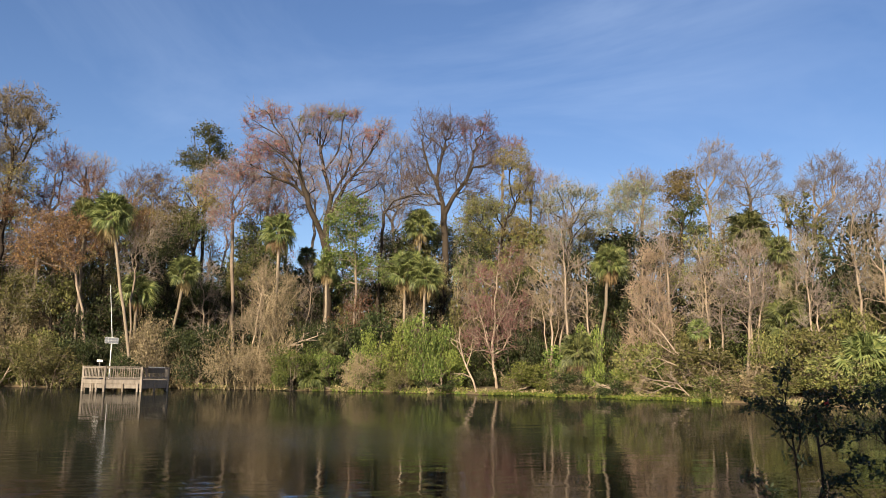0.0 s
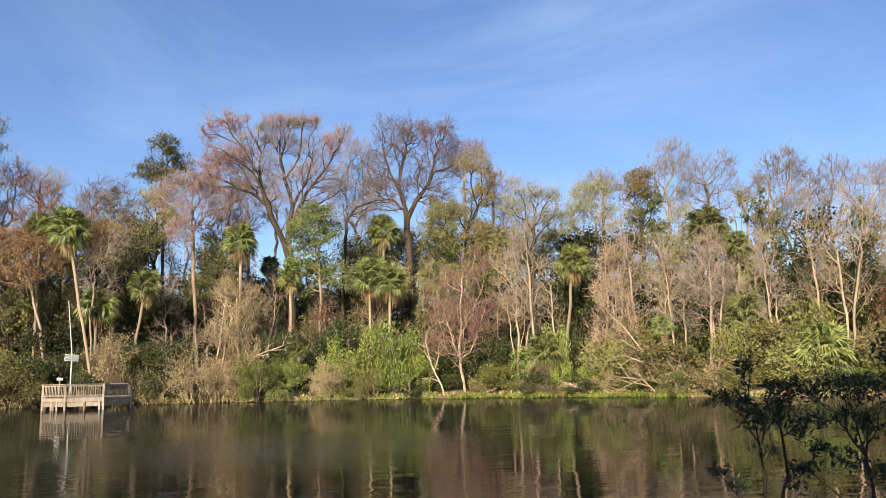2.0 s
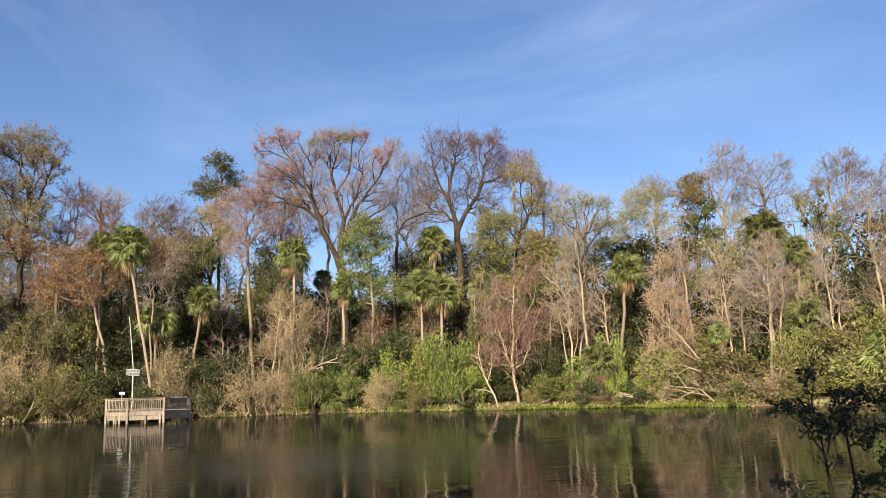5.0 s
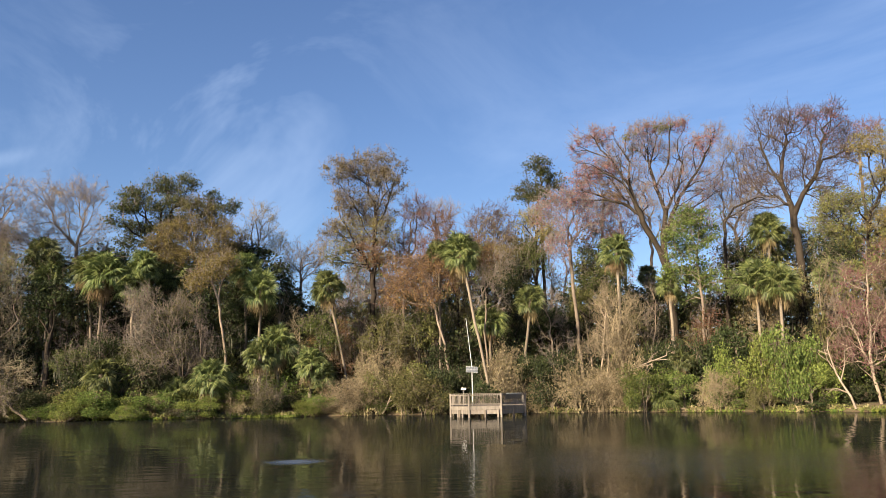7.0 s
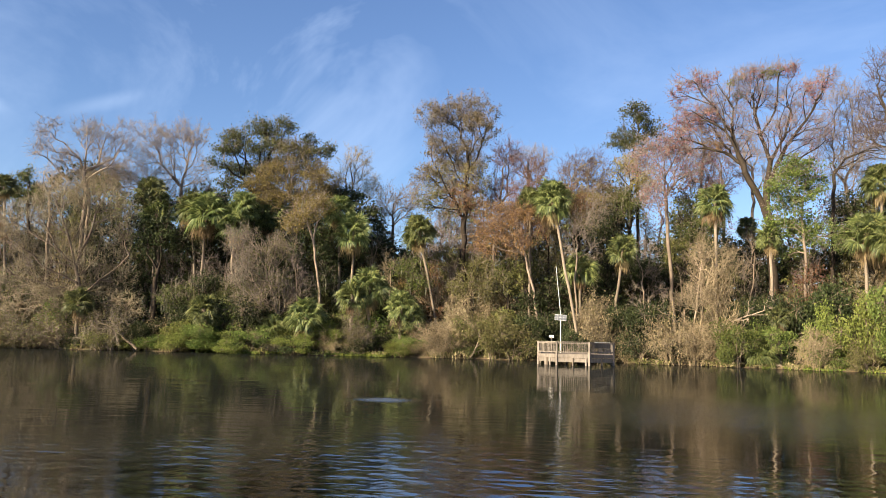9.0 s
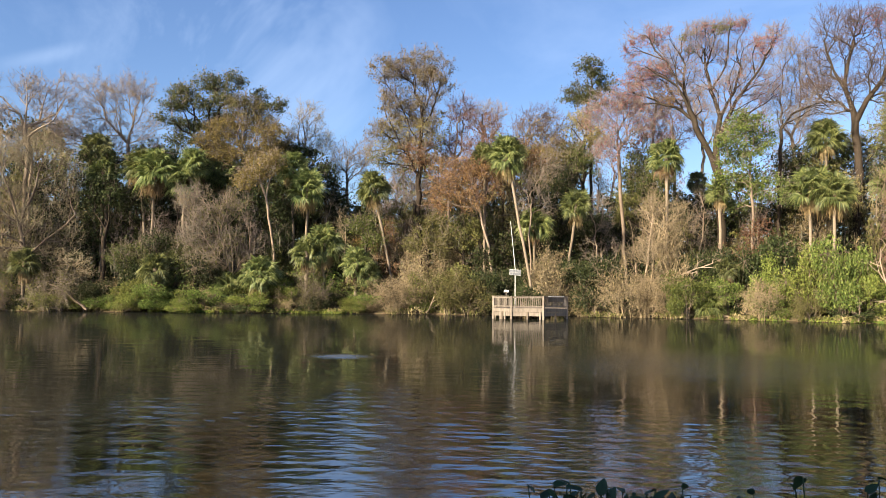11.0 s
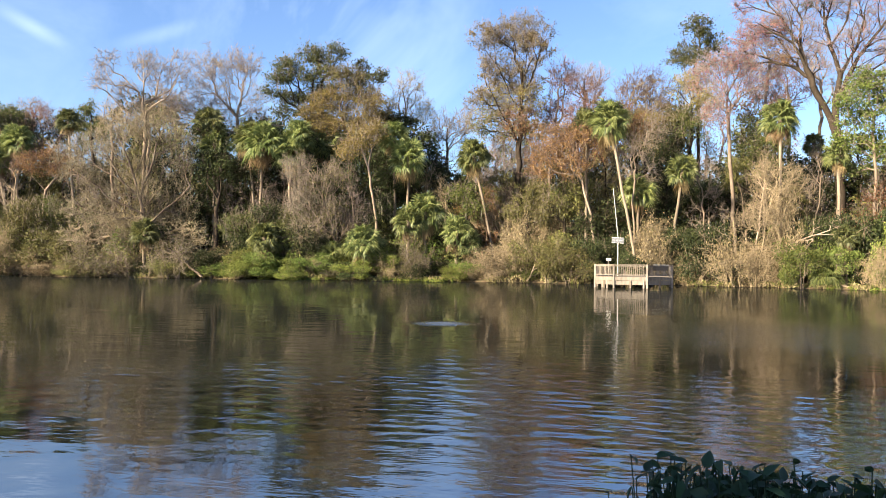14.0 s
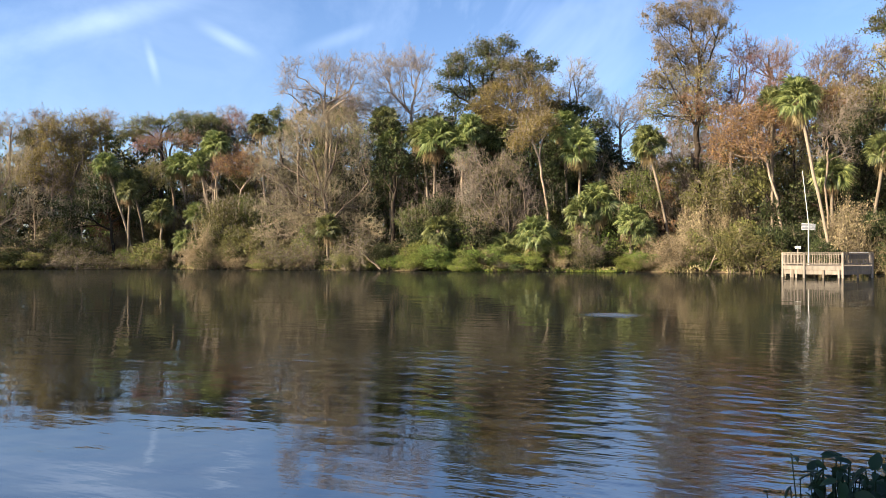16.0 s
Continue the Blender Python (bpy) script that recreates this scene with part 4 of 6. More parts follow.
crown_tree("russet", 84, [(-26.25, 12.89, 1.20, 1.32), (-26.42, 11.14, 1.12, 1.17), (-27.22, 10.56, 0.80, 1.18)], stem=[(-26.85, -0.23), (-27.15, 6.59), (-26.60, 9.77)])
crown_tree("russet", 80, [(-24.26, 11.89, 1.02, 1.39, "lf_rust"), (-24.63, 10.53, 0.95, 0.94)], stem=[(-24.09, -0.17), (-24.57, 6.59), (-24.42, 9.75)])
crown_tree("russet", 92, [(-11.5, 12.9, 1.1, 1.2), (-10.5, 11.4, 1.0, 0.9), (-11.7, 10.6, 0.9, 1.0)])
crown_tree("bare", 94, [(-9.5, 12.6, 1.0, 1.1), (-8.4, 11.0, 0.8, 0.9), (-9.9, 14.0, 1.1, 0.8)])
crown_tree("bare", 90, [(-24.27, 13.04, 1.34, 0.85), (-25.45, 12.49, 0.79, 0.97)])
crown_tree("rust", 76, [(-26.58, 8.58, 1.91, 1.35), (-25.00, 8.77, 1.34, 1.18), (-27.76, 6.99, 1.04, 1.20), (-25.76, 6.99, 1.59, 1.11)], stem=[(-23.91, 1.03), (-24.22, 3.61), (-24.84, 6.00), (-25.38, 7.78)])
crown_tree("bare", 86, [(-20.76, 12.18, 1.84, 1.30), (-21.91, 11.64, 1.01, 0.92), (-19.79, 11.01, 1.14, 1.30)], stem=[(-20.62, -0.09), (-21.08, 6.58), (-21.50, 10.09)], twig='twig_dark')
crown_tree("oak", 84, [(-20.73, 9.88, 1.53, 0.93, "lf_gold"), (-20.34, 8.71, 1.30, 1.01)], r=0.2)
crown_tree("oak", 84, [(-18.46, 10.01, 1.12, 1.30)], r=0.2)
crown_tree("evergreen", 88, [(-17.16, 15.90, 1.06, 0.76), (-16.37, 14.87, 1.07, 0.84), (-18.06, 14.32, 1.12, 0.76), (-16.91, 13.69, 1.28, 0.77)], stem=[(-16.93, 3.29), (-16.97, 9.05), (-17.08, 12.91)])
crown_tree("oak", 85, [(-17.81, 12.41, 1.26, 0.92, "lf_gold"), (-16.84, 11.18, 1.12, 1.00, "lf_gold"), (-17.54, 9.62, 1.26, 1.15, "lf_ever")], r=0.2)
crown_tree("russet", 80, [(-15.57, 13.17, 1.68, 1.16), (-16.70, 12.73, 1.13, 1.00), (-14.22, 13.41, 1.32, 0.94), (-14.76, 11.45, 1.69, 1.33), (-15.88, 10.25, 1.13, 1.09), (-13.43, 12.27, 0.93, 1.33)], stem=[(-14.56, 1.35), (-14.74, 4.82), (-14.96, 8.32), (-15.08, 10.27)], twig='twig_pink')
crown_tree("russet", 84, [(-13.27, 14.62, 1.02, 0.94), (-12.66, 13.07, 1.10, 1.18), (-12.24, 11.11, 0.94, 1.18)], twig='twig_pink')
crown_tree("great", 81, [(-12.73, 18.06, 1.67, 0.77, "lf_red"), (-14.10, 17.11, 0.71, 0.62, "lf_red"), (-13.48, 15.20, 1.25, 0.86, "lf_red"), (-11.51, 16.25, 1.60, 1.33), (-9.50, 17.29, 1.46, 1.33), (-8.07, 18.00, 0.90, 0.55, "lf_olive"), (-10.44, 17.54, 0.49, 0.47, "lf_olive"), (-8.48, 16.73, 1.47, 1.18), (-6.63, 15.77, 1.48, 1.59), (-7.86, 13.97, 1.38, 1.20), (-5.39, 16.58, 1.08, 0.95, "lf_red"), (-4.55, 17.38, 0.67, 0.87), (-11.48, 13.70, 1.35, 1.02, "lf_rust"), (-9.88, 13.14, 0.96, 1.19), (-6.23, 13.58, 1.15, 1.20), (-10.30, 15.11, 1.61, 1.34), (-12.10, 15.45, 1.19, 0.94, "lf_red"), (-6.24, 11.57, 1.38, 1.21), (-7.46, 11.97, 0.97, 1.04), (-10.31, 16.88, 0.57, 0.39, "lf_ever"), (-5.20, 13.98, 1.24, 1.36), (-14.23, 13.80, 1.32, 1.17, "lf_red"), (-7.04, 18.14, 0.99, 0.63, "lf_red"), (-9.10, 18.09, 0.98, 0.55, "lf_red")], stem=[(-8.17, 1.21), (-8.18, 4.77), (-8.14, 7.56), (-8.58, 9.08)], limbs=[[(-8.58, 9.08), (-9.55, 10.96), (-10.28, 12.74), (-11.09, 14.30), (-12.29, 14.97), (-13.09, 15.49)], [(-9.55, 10.96), (-10.67, 11.93), (-11.55, 12.63)], [(-10.28, 12.74), (-10.61, 14.39), (-11.83, 16.32), (-13.91, 17.31)], [(-8.58, 9.08), (-8.47, 10.76), (-8.19, 12.37), (-8.76, 14.15), (-9.09, 15.73), (-9.18, 17.30)], [(-8.47, 10.76), (-7.25, 13.17), (-6.02, 14.70), (-4.98, 16.38), (-4.55, 17.77)], [(-8.76, 14.15), (-7.86, 15.56), (-7.66, 17.14)], [(-8.19, 12.37), (-7.25, 13.97), (-6.84, 15.57)], [(-10.61, 14.39), (-10.50, 15.89), (-11.53, 17.61)]], r=0.5)
crown_tree("green", 77, [(-6.73, 11.49, 1.38, 0.96), (-7.86, 10.37, 0.89, 0.80), (-5.63, 10.77, 0.90, 0.97), (-6.86, 9.56, 1.61, 0.88), (-6.26, 7.75, 1.53, 1.21), (-7.86, 7.96, 0.96, 0.80), (-4.24, 7.12, 1.05, 0.81, "lf_ever"), (-7.26, 6.36, 1.20, 0.64, "lf_ever")], stem=[(-6.29, -0.40), (-6.24, 3.15), (-6.19, 5.34), (-6.33, 9.16), (-6.57, 11.17)], bark='bark_pale', r=0.15)
crown_tree("bare", 86, [(-3.74, 15.59, 1.66, 1.36), (-2.51, 13.97, 1.49, 1.61), (-4.18, 13.18, 1.24, 1.61), (-3.38, 11.16, 1.40, 1.37)], stem=[(-3.69, 2.30), (-3.63, 7.12), (-3.72, 10.35)], twig='twig_pink')
crown_tree("forked", 83, [(-1.41, 17.37, 1.09, 1.19), (-2.08, 15.18, 1.25, 1.60), (-0.60, 15.96, 1.51, 1.36), (1.74, 17.11, 1.68, 1.04, "lf_red"), (3.01, 17.27, 0.93, 0.88, "lf_red"), (1.68, 15.11, 1.51, 1.37), (3.36, 15.06, 0.84, 1.61), (0.39, 13.53, 1.41, 1.21), (-1.28, 13.15, 1.41, 1.37), (-2.53, 13.17, 1.08, 1.37), (2.04, 13.08, 1.25, 1.37), (-0.15, 17.15, 1.01, 1.04), (2.97, 16.07, 1.09, 0.96, "lf_red"), (0.91, 17.72, 1.10, 0.72, "lf_red")], stem=[(-0.06, 1.02), (-0.00, 5.43), (0.15, 8.67), (0.01, 11.31)], limbs=[[(0.01, 11.31), (-0.53, 13.34), (-1.17, 14.44), (-1.57, 15.57), (-1.83, 17.57)], [(0.01, 11.31), (0.70, 12.63), (1.65, 13.82), (2.12, 15.70), (2.93, 17.47)], [(-0.53, 13.34), (-0.32, 15.15), (0.05, 16.67)], [(1.65, 13.82), (2.09, 14.69), (3.44, 15.05)]], r=0.42)
crown_tree("bare", 80, [(-2.13, 12.27, 1.65, 0.65), (-3.78, 11.77, 0.90, 0.81)], stem=[(-4.68, 3.12), (-4.55, 8.34), (-4.41, 11.17)], limbs=[[(-4.41, 11.17), (-3.70, 12.17), (-2.54, 12.56), (-1.29, 12.51), (-0.25, 12.81)], [(-4.41, 11.17), (-4.60, 12.38), (-5.21, 13.18)]], bark='bark_dark', r=0.2)
crown_tree("oak", 82, [(5.11, 14.99, 1.41, 1.04, "lf_gold"), (5.58, 13.16, 1.41, 1.21, "lf_gold"), (4.28, 11.79, 1.40, 1.21), (2.82, 11.23, 1.24, 1.38), (5.25, 10.14, 1.64, 1.38, "lf_gold"), (3.17, 9.40, 1.48, 1.22), (2.01, 11.87, 0.83, 1.21)], stem=[(3.71, 0.92), (3.88, 6.13), (4.54, 10.97)], r=0.25)
crown_tree("oak", 85, [(1.95, 9.84, 1.65, 1.22), (-2.18, 8.91, 1.80, 1.38, "lf_ever"), (-3.82, 8.73, 1.22, 1.37, "lf_dark"), (1.09, 8.24, 1.39, 1.22, "lf_ever"), (-0.53, 9.49, 1.23, 1.22, "lf_olive"), (3.13, 8.18, 1.23, 1.22, "lf_gold")], r=0.2)
crown_tree("oak", 85, [(6.04, 9.30, 1.63, 1.37, "lf_gold"), (8.04, 8.41, 1.37, 1.21, "lf_olive"), (5.16, 7.71, 1.38, 1.21, "lf_ever")], r=0.2)
crown_tree("oak", 86, [(11.64, 8.24, 1.35, 1.36, "lf_ever")], r=0.2)
crown_tree("oak", 86, [(13.64, 8.52, 1.17, 1.35, "lf_lichen"), (15.22, 8.82, 1.31, 0.94, "lf_gold")], r=0.2)
crown_tree("rust", 84, [(-25.25, 9.13, 1.12, 1.24, "lf_rust")], r=0.2)
crown_tree("rust", 84, [(-23.19, 8.11, 1.16, 1.11, "lf_rust"), (-21.53, 9.85, 1.41, 1.12), (-20.07, 8.78, 1.43, 1.29, "lf_gold")], r=0.2)
crown_tree("russet", 86, [(3.69, 15.04, 0.67, 0.96), (4.73, 16.01, 1.25, 0.64)])
crown_tree("russet", 86, [(6.43, 13.73, 0.83, 0.96)])
crown_tree("bare", 88, [(7.45, 13.48, 0.99, 0.96), (6.98, 12.09, 1.07, 1.21), (7.72, 10.44, 1.22, 1.37)], stem=[(6.92, 1.23), (7.19, 7.63)])
crown_tree("lichen", 79, [(8.98, 12.79, 1.22, 0.88), (7.99, 11.84, 1.06, 0.88), (10.27, 12.64, 1.05, 0.72), (10.41, 11.31, 1.13, 0.88), (9.17, 10.97, 1.38, 0.96, "lf_gold"), (8.50, 9.60, 1.05, 0.97)], stem=[(8.91, -0.40), (9.13, 4.35), (9.15, 7.96), (9.18, 10.37)], bark='bark_dark', r=0.24)
crown_tree("oak", 84, [(10.11, 9.52, 0.96, 1.04, "lf_gold"), (9.43, 7.94, 0.96, 0.96)])
crown_tree("lichen", 80, [(13.03, 12.94, 1.19, 1.03), (14.08, 12.47, 1.10, 1.18), (12.62, 11.37, 1.35, 1.03), (14.36, 10.66, 1.02, 1.18), (11.78, 10.63, 0.80, 0.96)], stem=[(12.97, 0.67), (13.27, 5.77), (13.29, 9.34)])
crown_tree("bare", 88, [(13.94, 13.46, 1.19, 0.79), (14.72, 13.21, 0.87, 0.94)])
crown_tree("evergreen", 79, [(16.91, 13.73, 1.08, 0.78, "lf_gold"), (16.63, 12.46, 1.23, 1.01, "lf_gold"), (17.55, 11.80, 0.92, 1.01), (16.69, 10.49, 1.15, 1.09), (17.82, 10.21, 0.76, 0.93), (16.39, 8.94, 1.07, 0.94, "lf_gold")], stem=[(16.38, 0.57), (16.73, 5.59), (16.88, 9.50)], r=0.24)
crown_tree("bare", 90, [(19.05, 14.95, 1.29, 0.99), (18.45, 13.66, 1.06, 1.00), (19.80, 13.91, 0.90, 1.14), (19.09, 12.05, 0.98, 0.92, "lf_olive")], stem=[(18.26, 2.42), (18.77, 9.36)], bark='bark_grey')
crown_tree("bare", 92, [(21.07, 13.39, 1.25, 1.29), (22.60, 13.98, 0.72, 0.82), (22.67, 12.65, 0.86, 0.90), (21.32, 11.84, 1.10, 0.61, "lf_olive"), (20.24, 12.33, 0.89, 0.99)])
crown_tree("lichen", 86, [(17.89, 8.64, 0.98, 0.93, "lf_gold")])
crown_tree("lichen", 86, [(19.39, 8.53, 1.11, 1.16), (19.92, 10.62, 1.26, 0.92)])
crown_tree("lichen", 86, [(23.67, 11.78, 0.71, 0.60)])
crown_tree("bare", 76, [(26.32, 13.70, 1.23, 1.09), (25.37, 12.89, 0.97, 0.96), (26.91, 12.69, 1.22, 1.09, "lf_rust"), (24.75, 11.85, 0.91, 1.11), (26.26, 11.30, 1.36, 1.10), (25.25, 9.73, 1.38, 1.11), (26.98, 9.92, 0.94, 1.24)], stem=[(24.91, 0.31), (25.31, 3.59), (25.78, 6.15), (26.12, 7.97)], limbs=[[(25.78, 6.15), (26.53, 6.90), (26.66, 8.29), (27.13, 9.72)], [(25.78, 6.15), (25.31, 8.42), (25.30, 10.29)]], bark='bark_pale', r=0.22)
crown_tree("bare", 82, [(29.45, 12.89, 1.10, 0.78), (28.51, 11.75, 0.92, 1.22), (29.96, 11.56, 1.09, 1.21), (28.63, 9.73, 1.11, 1.22), (30.04, 9.21, 0.82, 1.21)], stem=[(27.99, -0.13), (28.41, 4.13), (28.86, 8.07)], twig='twig_pink')
crown_tree("bare", 78, [(31.76, 12.01, 1.05, 1.18), (32.61, 11.18, 1.09, 1.38), (31.19, 9.61, 1.05, 1.40), (32.94, 8.69, 1.01, 1.38)], stem=[(29.56, -0.18), (30.05, 4.02), (30.62, 7.18)], bark='bark_pale', twig='twig_pink')
crown_tree("bare", 84, [(34.68, 10.88, 1.16, 1.35), (36.02, 9.99, 1.12, 1.66), (34.08, 8.20, 1.16, 1.36)])
crown_tree("bare", 66, [(21.19, 8.01, 1.59, 1.29), (20.16, 6.55, 1.10, 1.15), (22.14, 6.42, 1.07, 1.28), (20.94, 4.97, 1.58, 0.91)], stem=[(20.72, -1.42), (21.02, 2.31), (21.19, 5.34), (21.26, 8.01)], bark='bark_pale', twig='twig_pink', r=0.13)
crown_tree("bare", 67, [(24.03, 7.03, 0.90, 1.27), (23.63, 5.18, 0.69, 1.12), (24.76, 8.10, 0.69, 0.89)], stem=[(23.59, 0.72), (23.95, 3.67), (24.04, 5.90)], bark='bark_pale', twig='twig_pale', r=0.1)
crown_tree("bare", 68, [(18.66, 6.26, 0.96, 1.31), (18.37, 7.44, 0.75, 0.93)], stem=[(18.52, 0.89), (18.52, 3.95), (18.37, 5.89)], bark='bark_pale', r=0.12)
crown_tree("bare", 70, [(28.30, 6.31, 1.42, 1.08), (29.50, 5.49, 0.95, 1.21), (27.25, 5.67, 0.99, 1.09)], stem=[(28.06, 0.57), (28.27, 3.42), (28.39, 5.58)], bark='bark_grey', r=0.15)
crown_tree("bare", 69, [(26.60, 4.07, 1.12, 1.09), (27.33, 3.12, 0.98, 0.86)], stem=[(26.08, 0.28), (26.61, 2.43)], bark='bark_pale', r=0.1)
crown_tree("redbush", 71, [(3.83, 4.52, 1.38, 1.37), (5.00, 3.28, 1.21, 1.36), (2.60, 4.15, 1.21, 1.21), (3.35, 2.13, 1.37, 1.04), (4.75, 7.72, 1.22, 1.21), (3.10, 6.97, 0.98, 0.97), (5.66, 4.87, 0.65, 0.96), (2.14, 2.16, 0.81, 0.96)], stem=[(3.96, -1.06), (3.64, 1.32), (3.75, 4.52), (3.91, 6.94)], limbs=[[(3.64, 1.32), (2.98, 3.34), (2.44, 5.37)], [(3.70, 2.92), (4.64, 4.50), (5.31, 6.09)]], bark='bark_pale', r=0.15)
crown_tree("bare", 72, [(7.80, 7.61, 1.05, 1.37), (6.92, 6.03, 0.97, 1.21), (8.31, 5.58, 0.96, 1.20), (7.46, 4.40, 1.36, 0.80), (6.40, 8.07, 0.81, 0.97)], stem=[(7.63, -0.76), (7.83, 2.00), (7.79, 4.79), (7.78, 7.21)], limbs=[[(7.70, 0.81), (7.31, 2.81), (7.09, 5.22)], [(7.79, 1.21), (8.28, 3.18), (8.37, 5.17)]], bark='bark_pale', twig='twig_tan', r=0.12)
crown_tree("vines", 68, [(14.56, 7.68, 0.78, 1.34), (13.83, 5.34, 0.70, 1.34), (15.01, 5.68, 0.92, 1.33), (15.53, 7.62, 0.77, 0.94), (14.46, 2.96, 1.30, 1.72), (15.43, 3.31, 0.91, 1.32), (13.59, 1.43, 0.92, 1.32), (15.47, 0.98, 0.90, 1.15)], stem=[(14.38, -1.30), (14.62, 2.56), (14.60, 6.49)], r=0.12)
crown_tree("bare", 74, [(-20.93, 8.18, 0.85, 1.13), (-20.35, 6.69, 0.85, 0.90), (-21.41, 7.04, 0.63, 1.12), (-20.09, 9.34, 0.72, 1.14)], stem=[(-21.21, 1.84), (-21.38, 4.43), (-21.20, 5.93)], bark='bark_pale', r=0.1)
crown_tree("bare", 73, [(-11.38, 4.80, 1.32, 0.94), (-12.56, 5.99, 1.00, 1.18), (-11.01, 5.98, 0.93, 0.95), (-12.14, 3.63, 1.38, 0.78), (-13.27, 2.87, 1.51, 0.93)], stem=[(-13.03, -0.22), (-12.80, 1.70), (-12.52, 3.64)], limbs=[[(-12.80, 1.70), (-11.75, 3.24), (-10.60, 4.01)], [(-12.52, 3.64), (-12.16, 5.20), (-11.40, 6.38)]], bark='twig_tan', twig='twig_tan', r=0.07)
crown_tree("oak", 80, [(-26.01, 4.75, 1.29, 1.22, "lf_ever"), (-27.22, 3.67, 1.07, 1.06, "lf_olive"), (-24.74, 5.50, 0.99, 1.09, "lf_ever")], r=0.15)
crown_tree("evergreen", 82, [(-19.32, 7.85, 1.22, 1.67, "lf_dark"), (-18.86, 4.82, 1.43, 1.29, "lf_dark")], r=0.2)
crown_tree("evergreen", 82, [(-16.68, 4.82, 1.62, 1.30, "lf_dark")], r=0.2)
crown_tree("evergreen", 82, [(-14.28, 6.37, 1.29, 1.33, "lf_olive"), (-12.96, 7.56, 1.54, 1.34), (-11.40, 6.38, 1.32, 1.18, "lf_dark")], r=0.2)
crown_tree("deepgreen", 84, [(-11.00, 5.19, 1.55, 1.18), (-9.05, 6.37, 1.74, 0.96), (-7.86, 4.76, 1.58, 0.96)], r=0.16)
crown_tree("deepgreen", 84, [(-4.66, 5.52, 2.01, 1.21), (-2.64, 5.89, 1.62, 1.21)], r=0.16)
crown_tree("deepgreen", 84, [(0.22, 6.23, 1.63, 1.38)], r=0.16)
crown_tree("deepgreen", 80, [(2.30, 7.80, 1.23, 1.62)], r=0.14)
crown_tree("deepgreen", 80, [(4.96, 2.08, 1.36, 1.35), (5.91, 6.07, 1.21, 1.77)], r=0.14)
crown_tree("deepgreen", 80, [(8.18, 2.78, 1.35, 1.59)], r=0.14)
crown_tree("oak", 74, [(12.34, 6.60, 1.02, 1.35, "lf_olive"), (12.99, 4.20, 1.32, 1.58, "lf_ever")], r=0.12)
crown_tree("oak", 74, [(16.97, 6.36, 1.13, 1.56, "lf_olive"), (18.27, 3.57, 1.26, 1.31, "lf_ever")], r=0.12)
crown_tree("oak", 74, [(22.40, 5.26, 1.06, 1.28, "lf_green"), (23.27, 7.09, 1.05, 1.65, "lf_green")], r=0.12)
crown_tree("oak", 74, [(25.17, 5.08, 1.15, 1.25, "lf_ever")], r=0.12)
crown_tree("oak", 74, [(27.37, 3.48, 1.30, 1.08, "lf_olive")], r=0.12)
# canopy of the western bank
crown_tree("bare", 89, [(-57.88, 12.91, 0.84, 0.72), (-58.00, 11.44, 0.90, 0.73), (-56.58, 11.03, 1.06, 0.88), (-55.49, 12.80, 0.94, 0.95, "lf_tan"), (-54.47, 12.53, 0.87, 1.26), (-53.18, 12.65, 0.96, 1.27), (-53.68, 10.92, 1.25, 0.98), (-55.83, 9.98, 1.43, 0.74)], stem=[(-55.33, -0.03), (-55.38, 4.92), (-55.27, 9.28), (-55.49, 10.39)], limbs=[[(-55.49, 10.39), (-55.80, 11.29), (-56.80, 12.29), (-57.88, 12.98)], [(-55.49, 10.39), (-55.46, 11.69), (-55.58, 13.15)], [(-55.49, 10.39), (-54.70, 10.83), (-54.52, 11.96), (-55.02, 12.84)], [(-55.80, 11.29), (-56.60, 11.51), (-58.01, 11.62)], [(-54.70, 10.83), (-53.70, 11.48), (-53.18, 12.65)]], bark='bark_grey', r=0.26)
crown_tree("willow", 86, [(-56.15, 8.65, 1.78, 1.12), (-57.54, 8.17, 1.26, 1.26), (-54.70, 8.57, 1.59, 1.36), (-53.21, 7.72, 1.25, 1.53), (-58.54, 6.98, 1.37, 1.26), (-56.78, 6.35, 1.76, 1.35), (-54.63, 6.11, 1.59, 1.37), (-52.78, 5.83, 0.89, 1.54), (-59.53, 5.80, 1.01, 1.25), (-57.78, 4.79, 1.73, 1.12), (-55.30, 4.55, 1.58, 0.91), (-60.24, 6.85, 0.80, 1.09), (-57.38, 3.12, 1.74, 0.98), (-54.54, 3.44, 1.59, 1.15), (-52.71, 3.51, 0.89, 1.31), (-59.45, 3.40, 1.22, 1.11)], stem=[(-54.98, -0.02), (-55.16, 2.27), (-55.57, 4.15)], limbs=[[(-55.57, 4.15), (-57.24, 4.37), (-58.81, 4.55)], [(-55.57, 4.15), (-54.82, 6.48), (-54.34, 8.41)], [(-55.57, 4.15), (-56.25, 6.39), (-57.02, 8.21)], [(-55.16, 2.27), (-53.46, 3.87), (-52.39, 5.08)]], r=0.28)
crown_tree("bare", 91, [(-51.33, 13.18, 1.06, 1.12), (-51.66, 11.65, 0.98, 1.13), (-49.98, 12.91, 1.15, 1.13), (-48.64, 13.02, 1.01, 1.14), (-50.31, 11.18, 1.29, 1.14), (-48.39, 11.12, 1.01, 1.08), (-49.24, 13.73, 0.77, 0.68, "lf_rust")], stem=[(-48.88, 1.30), (-49.01, 6.02), (-49.32, 9.90)], limbs=[[(-49.32, 9.90), (-50.31, 10.99), (-51.51, 13.17)], [(-49.32, 9.90), (-48.99, 11.65), (-48.65, 13.40)]], bark='bark_grey')
crown_tree("bare", 92, [(-51.79, 9.92, 1.27, 1.14), (-49.88, 9.48, 1.53, 1.08), (-47.96, 9.59, 1.32, 1.09), (-53.11, 10.21, 0.96, 1.28, "lf_tan")], twig='twig_pink')
